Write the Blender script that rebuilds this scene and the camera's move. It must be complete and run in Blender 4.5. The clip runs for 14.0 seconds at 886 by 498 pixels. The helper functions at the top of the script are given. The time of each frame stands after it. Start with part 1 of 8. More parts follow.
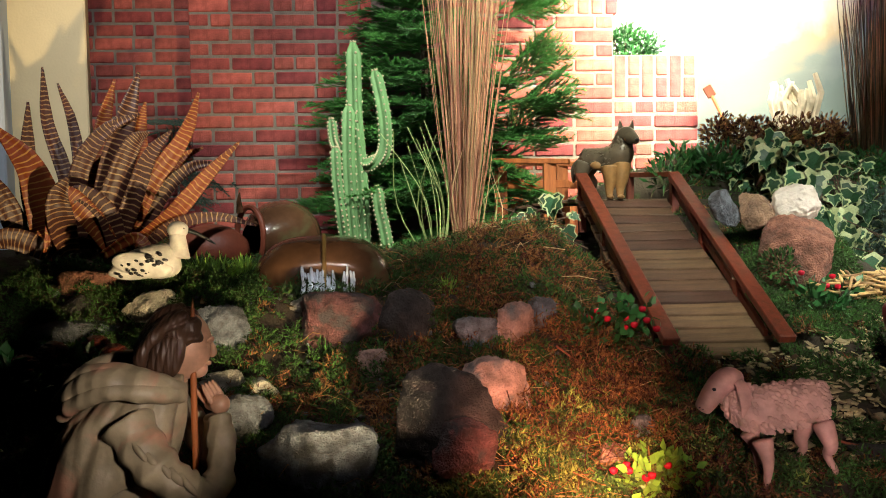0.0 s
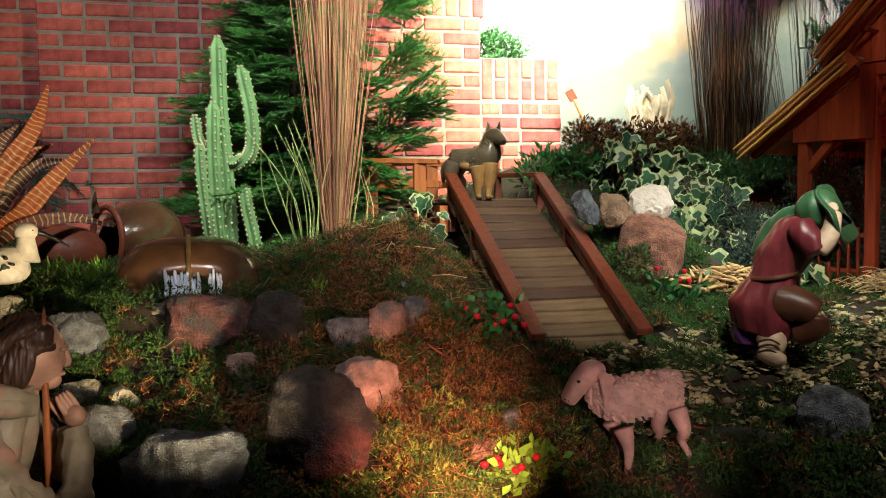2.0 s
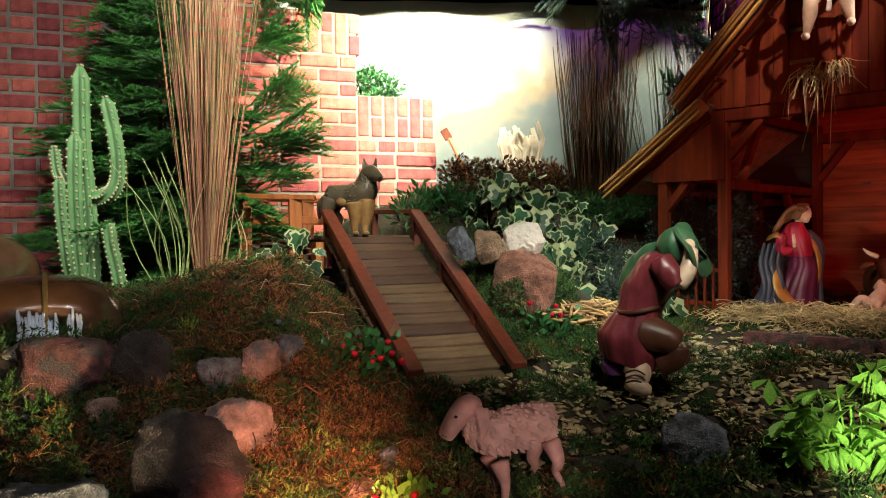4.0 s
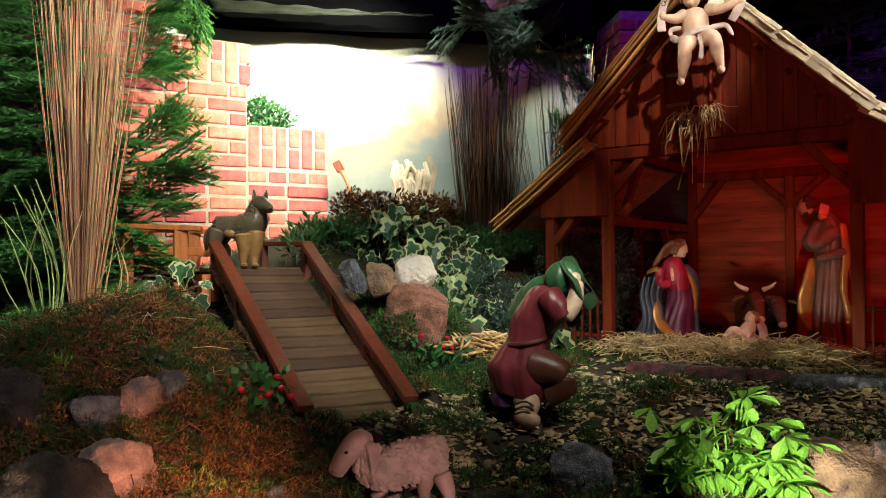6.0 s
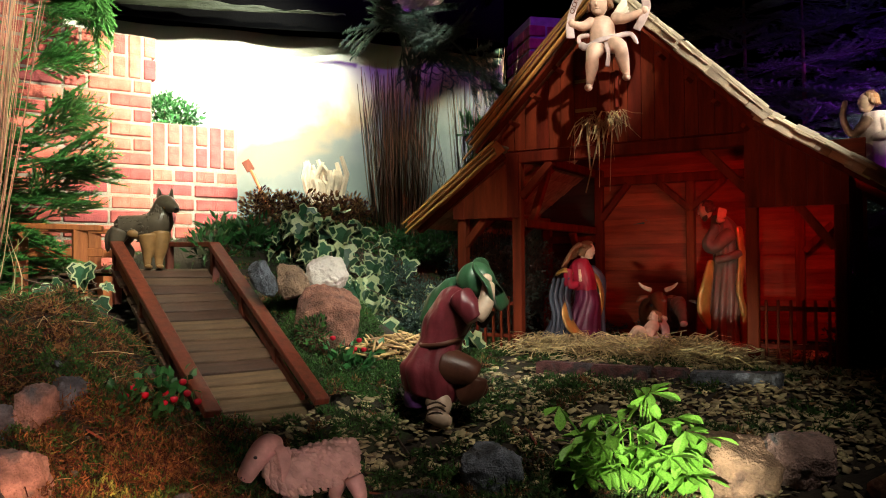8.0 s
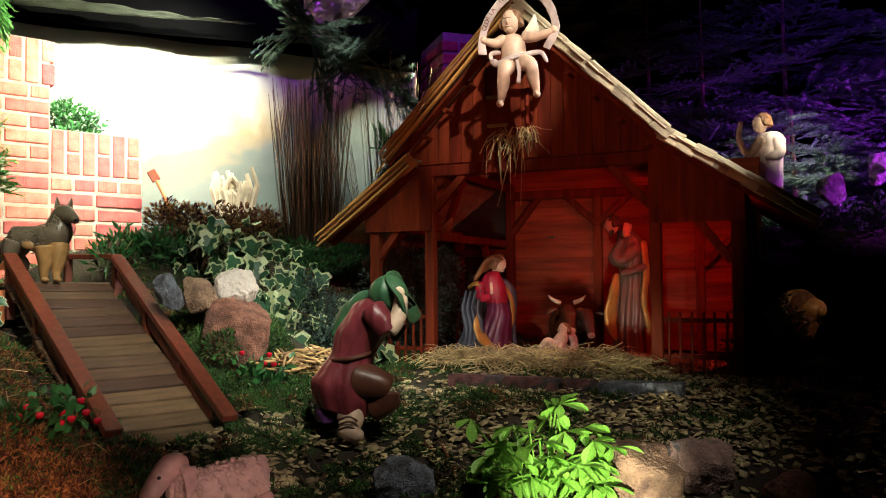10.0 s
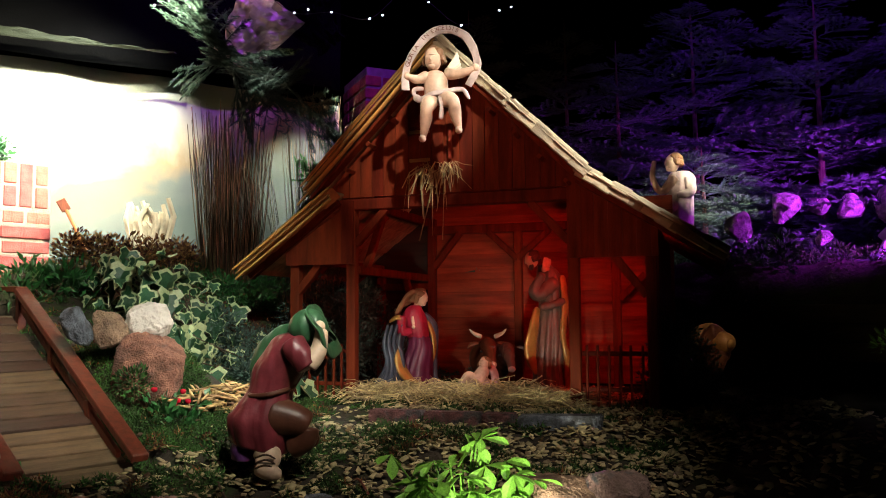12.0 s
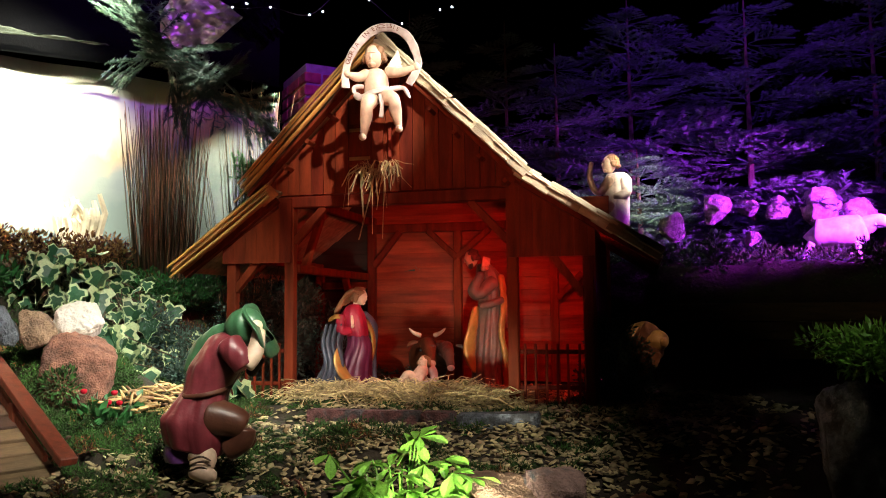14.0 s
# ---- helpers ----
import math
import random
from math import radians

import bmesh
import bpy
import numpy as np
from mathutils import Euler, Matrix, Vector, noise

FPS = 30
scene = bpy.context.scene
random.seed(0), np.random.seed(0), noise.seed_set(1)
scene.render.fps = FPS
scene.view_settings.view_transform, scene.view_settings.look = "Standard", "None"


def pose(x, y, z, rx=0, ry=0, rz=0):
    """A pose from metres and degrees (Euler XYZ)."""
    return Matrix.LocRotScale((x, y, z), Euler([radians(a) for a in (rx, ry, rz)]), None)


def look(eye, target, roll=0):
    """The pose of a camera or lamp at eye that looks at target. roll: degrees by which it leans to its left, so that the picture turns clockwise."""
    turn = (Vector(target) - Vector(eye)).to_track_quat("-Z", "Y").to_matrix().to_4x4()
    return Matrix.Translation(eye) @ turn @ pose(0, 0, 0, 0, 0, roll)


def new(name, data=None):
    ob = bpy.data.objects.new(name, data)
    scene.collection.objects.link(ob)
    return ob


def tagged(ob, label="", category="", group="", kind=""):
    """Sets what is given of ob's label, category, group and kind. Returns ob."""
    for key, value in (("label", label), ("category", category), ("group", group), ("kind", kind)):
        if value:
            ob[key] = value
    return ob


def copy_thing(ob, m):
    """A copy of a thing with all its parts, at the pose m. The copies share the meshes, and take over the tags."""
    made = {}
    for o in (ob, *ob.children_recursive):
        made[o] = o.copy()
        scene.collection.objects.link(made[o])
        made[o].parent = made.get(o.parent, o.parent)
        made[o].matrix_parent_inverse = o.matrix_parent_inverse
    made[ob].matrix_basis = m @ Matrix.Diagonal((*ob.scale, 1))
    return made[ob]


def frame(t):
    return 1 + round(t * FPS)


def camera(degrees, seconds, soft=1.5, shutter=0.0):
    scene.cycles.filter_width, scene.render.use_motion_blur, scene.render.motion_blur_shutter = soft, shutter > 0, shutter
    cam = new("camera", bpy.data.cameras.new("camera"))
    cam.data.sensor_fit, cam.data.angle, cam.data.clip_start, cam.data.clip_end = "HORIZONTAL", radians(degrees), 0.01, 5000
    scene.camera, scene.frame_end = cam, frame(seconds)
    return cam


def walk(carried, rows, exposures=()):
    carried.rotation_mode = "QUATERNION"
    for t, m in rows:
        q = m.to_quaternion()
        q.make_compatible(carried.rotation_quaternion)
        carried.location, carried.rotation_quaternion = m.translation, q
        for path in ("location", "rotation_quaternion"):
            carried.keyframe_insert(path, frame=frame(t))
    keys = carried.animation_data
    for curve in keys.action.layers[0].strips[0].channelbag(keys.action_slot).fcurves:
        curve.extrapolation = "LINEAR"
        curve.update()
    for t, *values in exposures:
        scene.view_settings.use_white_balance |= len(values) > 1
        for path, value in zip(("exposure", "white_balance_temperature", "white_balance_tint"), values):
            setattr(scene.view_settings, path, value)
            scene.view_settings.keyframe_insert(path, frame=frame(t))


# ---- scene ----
from math import cos, exp, hypot, pi, sin, sqrt

# camera: it turns where it stands
FOV, EYE = 57.68, 1.40
cam = camera(FOV, 14.0, soft=1.0)
ROWS = [  # seconds, yaw, pitch, roll
    (0.0, -0.00, -3.43, 0.80),
    (0.5, -2.15, -3.49, 0.84),
    (1.0, -4.31, -3.53, 0.91),
    (1.5, -6.75, -3.57, 0.80),
    (2.0, -9.17, -3.58, 0.81),
    (2.5, -11.80, -3.43, 0.76),
    (3.0, -14.19, -2.73, 0.76),
    (5.5, -23.42, 0.80, 0.46),
    (6.0, -25.60, 1.16, 0.43),
    (6.5, -27.03, 1.13, 0.45),
    (7.0, -28.63, 1.12, 0.44),
    (7.5, -30.15, 1.20, 0.44),
    (8.0, -31.83, 1.21, 0.44),
    (8.5, -33.38, 1.16, 0.45),
    (9.0, -35.11, 1.12, 0.46),
    (11.5, -42.10, 4.08, 0.37),
    (12.0, -43.61, 4.46, 0.41),
    (12.5, -45.03, 4.46, 0.45),
    (13.0, -46.41, 4.43, 0.49),
    (13.5, -47.43, 4.39, 0.48),
    (14.0, -47.90, 4.35, 0.48),
]
EXPOSURES = [(0.0, 0.0), (1.5, -0.05), (3.0, -0.22), (5.5, -0.45), (9.0, -0.36), (11.5, -0.26), (12.5, -0.12), (13.5, 0.38), (14.0, 0.46)]
walk(cam, [(t, pose(0, 0, EYE, 90 + p, r, y)) for t, y, p, r in ROWS], EXPOSURES)

# ---- world and lamps ----
world = bpy.data.worlds.new("night")
world.use_nodes = True
scene.world = world
world.node_tree.nodes["Background"].inputs[0].default_value = (0.20, 0.22, 0.30, 1)
world.node_tree.nodes["Background"].inputs[1].default_value = 0.003


def spot(name, eye, target, watts, color, degrees, blend=0.5, size=0.03):
    lamp = bpy.data.lights.new(name, "SPOT")
    lamp.energy, lamp.color, lamp.spot_size, lamp.spot_blend = watts, color, radians(degrees), blend
    lamp.shadow_soft_size = size
    ob = new(name, lamp)
    ob.matrix_world = look(eye, target)
    return ob


def point(name, eye, watts, color, size=0.03):
    lamp = bpy.data.lights.new(name, "POINT")
    lamp.energy, lamp.color, lamp.shadow_soft_size = watts, color, size
    ob = new(name, lamp)
    ob.location = eye
    return ob


spot("backdrop_spot", (1.35, 3.60, 3.85), (1.72, 5.27, 2.12), 1700, (0.97, 1.0, 0.84), 50, 1.0, 0.05)
spot("wall_spot", (1.75, 3.10, 3.4), (1.25, 4.85, 2.50), 2500, (1.0, 0.97, 0.68), 62, 1.0, 0.05)
spot("fern_spot", (0.25, 1.35, 0.72), (-1.25, 3.35, 1.52), 260, (1.0, 0.74, 0.40), 36, 0.5, 0.04)
spot("left_wash", (-0.45, 1.3, 3.9), (-0.80, 4.6, 1.85), 380, (0.96, 0.92, 0.90), 56, 0.7, 0.05)
spot("tree_wash", (0.9, 1.6, 3.6), (0.20, 4.1, 1.75), 640, (0.97, 1.0, 0.78), 46, 0.8, 0.05)
spot("shepherd_spot", (0.25, 0.60, 1.30), (-0.70, 1.70, 0.98), 60, (1.0, 0.82, 0.70), 21, 0.8, 0.03)
spot("embers_spot", (0.40, 1.56, 0.86), (0.30, 2.30, 0.68), 88, (1.0, 0.44, 0.24), 62, 1.0, 0.03)
spot("bed_spot", (0.1, 0.5, 3.2), (0.06, 2.88, 0.96), 175, (1.0, 0.90, 0.84), 37, 1.0, 0.03)
spot("lamb_spot", (0.62, 0.75, 1.0), (0.85, 2.02, 0.80), 42, (1.0, 0.72, 0.66), 26, 0.8, 0.03)
spot("garden_wash", (0.7, 0.4, 3.2), (1.60, 3.30, 1.15), 600, (0.97, 1.0, 0.84), 33, 1.0, 0.03)
spot("bridge_spot", (0.4, 0.6, 2.9), (0.72, 3.4, 1.15), 400, (1.0, 0.84, 0.72), 26, 0.9, 0.03)
spot("path_wash", (1.4, 0.3, 3.0), (1.88, 2.2, 0.85), 135, (1.0, 0.90, 0.76), 45, 1.0, 0.03)
spot("plant_spot", (1.12, 0.90, 0.80), (1.85, 1.66, 0.86), 150, (1.0, 0.95, 0.72), 34, 0.8, 0.03)
spot("stable_front_spot", (0.7, 1.5, 2.2), (2.42, 2.82, 1.10), 150, (1.0, 0.86, 0.74), 25, 0.9, 0.03)
spot("gable_spot", (0.9, 0.5, 1.5), (2.65, 2.55, 1.9), 55, (1.0, 0.26, 0.16), 42, 0.8, 0.06)
spot("cherub_spot", (1.3, 0.7, 3.3), (2.26, 2.42, 2.34), 330, (1.0, 0.90, 0.76), 15, 0.7, 0.02)
spot("roof_spot", (3.9, 0.5, 3.6), (2.95, 2.25, 2.2), 1100, (1.0, 0.96, 0.88), 34, 0.7, 0.05)
spot("hill_spot", (4.50, 0.62, 2.15), (4.92, 1.95, 1.90), 620, (0.50, 0.035, 1.0), 62, 0.6, 0.05)
spot("sky_spot", (3.2, 1.0, 4.6), (5.6, 2.4, 2.6), 400, (0.28, 0.04, 1.0), 56, 1.0, 0.1)
spot("pillar_spot", (2.2, 2.2, 4.4), (3.35, 4.2, 2.75), 240, (0.34, 0.04, 1.0), 30, 0.9, 0.1)
spot("wanderer_spot", (3.75, 1.55, 2.75), (4.50, 2.42, 2.08), 330, (1.0, 0.92, 0.70), 34, 0.7, 0.04)
spot("foil_spot", (1.5, 2.4, 1.9), (2.28, 3.92, 3.0), 150, (1.0, 0.85, 0.80), 12, 0.6, 0.03)
spot("bank_spot", (1.2, 3.0, 3.3), (1.90, 4.5, 1.95), 170, (1.0, 0.97, 0.80), 24, 0.8, 0.03)
spot("lion_spot", (2.9, 1.0, 1.9), (3.56, 1.86, 1.22), 14, (1.0, 0.75, 0.5), 16, 0.8, 0.03)
spot("edge_fern_spot", (2.5, 0.2, 2.3), (3.33, 0.92, 1.26), 9, (0.96, 1.0, 0.80), 17, 0.8, 0.03)
spot("reed_spot", (2.70, 3.35, 2.9), (2.95, 4.40, 2.25), 320, (1.0, 1.0, 0.80), 34, 0.9, 0.03)
spot("backdrop_violet", (2.3, 2.7, 4.3), (2.2, 4.95, 3.0), 170, (0.30, 0.03, 1.0), 46, 0.9, 0.05)
point("spring_lamp", (-0.40, 2.78, 1.06), 1.6, (0.85, 0.92, 1.0), 0.01)
point("grass_lamp", (-0.02, 2.80, 1.02), 1.0, (1.0, 1.0, 0.7), 0.01)

# ---- materials ----


def material(name, color, rough=0.7, metal=0.0, vary=0.25, scale=12.0, bump=0.3, fine=90.0, alt=None, alt_at=0.5,
             per_object=0.0, per_island=0.0, spec=0.4, stretch=(1, 1, 1), coat=0.0, bump_depth=0.02):
    """A node material: a base colour, mottled at two scales, with relief."""
    m = bpy.data.materials.new(name)
    m.use_nodes = True
    nt = m.node_tree
    nd, ln = nt.nodes, nt.links
    b = nd["Principled BSDF"]
    b.inputs["Roughness"].default_value = rough
    b.inputs["Metallic"].default_value = metal
    b.inputs["Specular IOR Level"].default_value = spec
    b.inputs["Coat Weight"].default_value = coat
    tc = nd.new("ShaderNodeTexCoord")
    mp = nd.new("ShaderNodeMapping")
    mp.inputs["Scale"].default_value = stretch
    ln.new(tc.outputs["Object"], mp.inputs["Vector"])

    def noise_node(sc, detail):
        n = nd.new("ShaderNodeTexNoise")
        n.inputs["Scale"].default_value, n.inputs["Detail"].default_value = sc, detail
        ln.new(mp.outputs[0], n.inputs["Vector"])
        return n

    big, small = noise_node(scale, 5), noise_node(fine, 4)
    ramp = nd.new("ShaderNodeValToRGB")
    dark = [max(c * (1 - vary), 0) for c in color]
    light = [min(c * (1 + vary), 1) for c in color]
    ramp.color_ramp.elements[0].color, ramp.color_ramp.elements[0].position = (*dark, 1), 0.3
    ramp.color_ramp.elements[1].color, ramp.color_ramp.elements[1].position = (*light, 1), 0.7
    ln.new(big.outputs[0], ramp.inputs[0])
    out = ramp.outputs[0]
    if alt:
        mask = noise_node(scale * 0.6 + 1, 6)
        mask.inputs["Distortion"].default_value = 0.6
        mr = nd.new("ShaderNodeMapRange")
        mr.inputs["From Min"].default_value, mr.inputs["From Max"].default_value = alt_at, alt_at + 0.12
        ln.new(mask.outputs[0], mr.inputs[0])
        mx = nd.new("ShaderNodeMixRGB")
        mx.inputs[2].default_value = (*alt, 1)
        ln.new(mr.outputs[0], mx.inputs[0])
        ln.new(out, mx.inputs[1])
        out = mx.outputs[0]
    grain = nd.new("ShaderNodeMixRGB")
    grain.blend_type = "MULTIPLY"
    grain.inputs[0].default_value = 0.8
    gr = nd.new("ShaderNodeMapRange")
    gr.inputs["To Min"].default_value, gr.inputs["To Max"].default_value = 1 - vary, 1 + vary * 0.6
    ln.new(small.outputs[0], gr.inputs[0])
    ln.new(out, grain.inputs[1])
    ln.new(gr.outputs[0], grain.inputs[2])
    out = grain.outputs[0]
    if per_object or per_island:
        src = nd.new("ShaderNodeObjectInfo") if per_object else nd.new("ShaderNodeNewGeometry")
        amount = per_object or per_island
        hs = nd.new("ShaderNodeHueSaturation")
        vr = nd.new("ShaderNodeMapRange")
        vr.inputs["To Min"].default_value, vr.inputs["To Max"].default_value = 1 - amount, 1 + amount
        ln.new(src.outputs["Random" if per_object else "Random Per Island"], vr.inputs[0])
        ln.new(vr.outputs[0], hs.inputs["Value"])
        hr = nd.new("ShaderNodeMapRange")
        hr.inputs["To Min"].default_value, hr.inputs["To Max"].default_value = 0.5 - amount * 0.06, 0.5 + amount * 0.06
        ln.new(vr.outputs[0], hr.inputs[0])
        ln.new(hr.outputs[0], hs.inputs["Hue"])
        ln.new(out, hs.inputs["Color"])
        out = hs.outputs[0]
    ln.new(out, b.inputs["Base Color"])
    if bump:
        bn = nd.new("ShaderNodeBump")
        bn.inputs["Strength"].default_value, bn.inputs["Distance"].default_value = bump, bump_depth
        ad = nd.new("ShaderNodeMath")
        ad.inputs[1].default_value = 0.5
        ad.operation = "MULTIPLY_ADD"
        ln.new(small.outputs[0], ad.inputs[0])
        ln.new(big.outputs[0], ad.inputs[2])
        ln.new(ad.outputs[0], bn.inputs["Height"])
        ln.new(bn.outputs[0], b.inputs["Normal"])
    return m


M = {}
M["soil"] = material("soil", (0.035, 0.026, 0.018), 0.95, vary=0.5, scale=9, bump=0.8, fine=60, alt=(0.03, 0.045, 0.012), alt_at=0.52)
M["brick"] = material("red_brick", (0.33, 0.060, 0.078), 0.85, vary=0.38, scale=14, fine=120, per_object=0.38, bump=0.5)
M["mortar"] = material("grey_mortar", (0.20, 0.175, 0.15), 0.95, vary=0.2, scale=20, bump=0.6, fine=150)
M["plaster_cream"] = material("cream_plaster", (0.78, 0.66, 0.40), 0.85, vary=0.06, scale=4, bump=0.15)
M["plaster_blue"] = material("pale_blue_plaster", (0.55, 0.66, 0.78), 0.85, vary=0.06, scale=4, bump=0.15)
M["fir"] = material("fir_needles", (0.075, 0.21, 0.04), 0.55, vary=0.35, scale=6, per_island=0.35, bump=0)
M["firdark"] = material("blue_fir_needles", (0.045, 0.085, 0.06), 0.6, vary=0.35, scale=6, per_island=0.35, bump=0)
M["bark"] = material("bark", (0.09, 0.06, 0.04), 0.9, vary=0.4, scale=20, bump=0.8)
M["redwood"] = material("red_stained_wood", (0.14, 0.022, 0.013), 0.5, vary=0.35, scale=5, fine=40, stretch=(8, 8, 1), bump=0.3, bump_depth=0.004, per_object=0.2)
M["plank"] = material("brown_deck_wood", (0.090, 0.046, 0.030), 0.6, vary=0.35, scale=5, fine=40, stretch=(1.5, 10, 10), bump=0.35, bump_depth=0.004, per_object=0.5)
M["orangewood"] = material("orange_stained_wood", (0.36, 0.11, 0.03), 0.5, vary=0.3, scale=5, fine=40, stretch=(8, 8, 1), bump=0.3, bump_depth=0.004)
M["stablewood"] = material("dark_red_stable_boards", (0.15, 0.012, 0.008), 0.65, spec=0.12, vary=0.4, scale=4, fine=50, stretch=(7, 7, 1), bump=0.35, bump_depth=0.004, per_object=0.25)
M["stableboard"] = material("red_stable_wall_boards", (0.26, 0.024, 0.016), 0.6, spec=0.2, vary=0.35, scale=4, fine=50, stretch=(1, 7, 9), bump=0.35, bump_depth=0.004, per_object=0.2)
# near-black brown: the left bay's shade is put into this colour
M["shadeboard"] = material("shaded_bay_boards", (0.03, 0.012, 0.009), 0.7, vary=0.4, scale=4, fine=50, stretch=(1, 7, 9), bump=0.35, bump_depth=0.004, per_object=0.2)
M["shingle"] = material("weathered_roof_boards", (0.40, 0.31, 0.20), 0.8, vary=0.35, scale=6, fine=60, stretch=(1, 6, 6), bump=0.5, bump_depth=0.006, per_object=0.3)
M["thatch"] = material("orange_reed_thatch", (0.50, 0.22, 0.07), 0.7, vary=0.35, scale=6, fine=60, per_object=0.35, bump=0.2)
M["grey_rock"] = material("grey_granite", (0.15, 0.17, 0.20), 0.75, vary=0.7, scale=22, fine=190, bump=1.0, alt=(0.065, 0.068, 0.072), alt_at=0.50, per_object=0.2, bump_depth=0.03)
M["pale_rock"] = material("pale_limestone", (0.36, 0.34, 0.29), 0.8, vary=0.6, scale=22, fine=170, bump=1.0, alt=(0.16, 0.14, 0.12), alt_at=0.54, bump_depth=0.03)
M["red_rock"] = material("red_porphyry", (0.15, 0.060, 0.060), 0.75, vary=0.7, scale=20, fine=170, bump=1.0, alt=(0.075, 0.062, 0.066), alt_at=0.48, bump_depth=0.03)
M["dark_rock"] = material("dark_basalt", (0.040, 0.034, 0.034), 0.6, vary=0.7, scale=20, fine=170, bump=1.0, alt=(0.085, 0.062, 0.058), alt_at=0.55, bump_depth=0.03)
M["block_rock"] = material("rusty_sandstone", (0.29, 0.125, 0.085), 0.85, vary=0.6, scale=20, fine=150, bump=1.0, alt=(0.17, 0.08, 0.06), alt_at=0.52, bump_depth=0.03)
M["tan_rock"] = material("tan_sandstone", (0.27, 0.17, 0.11), 0.85, vary=0.55, scale=14, fine=120, bump=1.0, alt=(0.13, 0.08, 0.06), alt_at=0.52, bump_depth=0.03)
M["moss_green"] = material("green_moss", (0.05, 0.082, 0.016), 0.9, vary=0.4, scale=8, per_island=0.8, bump=0)
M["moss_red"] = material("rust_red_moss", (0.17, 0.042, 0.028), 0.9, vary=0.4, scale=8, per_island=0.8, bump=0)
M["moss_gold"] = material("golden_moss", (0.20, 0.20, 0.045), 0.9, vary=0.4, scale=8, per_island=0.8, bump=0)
M["chips"] = material("wood_chips", (0.42, 0.31, 0.19), 0.85, vary=0.3, scale=20, per_island=0.5, bump=0)
M["straw"] = material("straw", (0.62, 0.45, 0.25), 0.7, vary=0.3, scale=20, per_island=0.45, bump=0)
M["black_cloth"] = material("black_cloth", (0.0025, 0.0025, 0.003), 1.0, spec=0.05, vary=0.3, scale=5, bump=0.2)

# ---- building helpers ----


def base(name, where=None, **tags):
    """An empty that carries the parts of one thing."""
    ob = new(name)
    ob.empty_display_size = 0.05
    if where is not None:
        ob.matrix_world = where
    return tagged(ob, **tags)


def part(name, bm, mat, parent=None, label="", smooth=False):
    """Links a bmesh as one mesh object under a thing or a part."""
    me = bpy.data.meshes.new(name)
    bm.to_mesh(me)
    bm.free()
    for m in mat if isinstance(mat, (list, tuple)) else [mat]:
        me.materials.append(m)
    if smooth:
        me.polygons.foreach_set("use_smooth", [True] * len(me.polygons))
    ob = new(name, me)
    ob.parent = parent
    return tagged(ob, label=label)


def soup(name, verts, faces, mats, parent=None, index=None, smooth=False):
    """A mesh object from arrays."""
    me = bpy.data.meshes.new(name)
    me.from_pydata([tuple(v) for v in verts], [], [tuple(int(i) for i in f) for f in faces])
    for m in mats if isinstance(mats, (list, tuple)) else [mats]:
        me.materials.append(m)
    if index is not None:
        me.polygons.foreach_set("material_index", [int(i) for i in index])
    if smooth:
        me.polygons.foreach_set("use_smooth", [True] * len(me.polygons))
    ob = new(name, me)
    ob.parent = parent
    return ob


def box(bm, size, m=Matrix(), bevel=0.0, mat=0, segments=1):
    """A box with bevelled edges, its centre at m."""
    r = bmesh.ops.create_cube(bm, size=1.0, matrix=m @ Matrix.Diagonal((*size, 1)))
    faces = {f for v in r["verts"] for f in v.link_faces}
    for f in faces:
        f.material_index = mat
    if bevel:
        bmesh.ops.bevel(bm, geom=list({e for f in faces for e in f.edges}), offset=bevel, segments=segments, affect="EDGES", material=-1)


def beam(bm, a, b, w, d, bevel=0.003, up=(0, 0, 1), mat=0):
    """A squared timber from a to b."""
    a, b = Vector(a), Vector(b)
    z = (b - a).normalized()
    x = Vector(up).cross(z)
    x = (x if x.length > 1e-4 else Vector((1, 0, 0))).normalized()
    y = z.cross(x)
    m = Matrix((x, y, z)).transposed().to_4x4()
    m.translation = (a + b) / 2
    box(bm, (w, d, (b - a).length), m, bevel, mat)


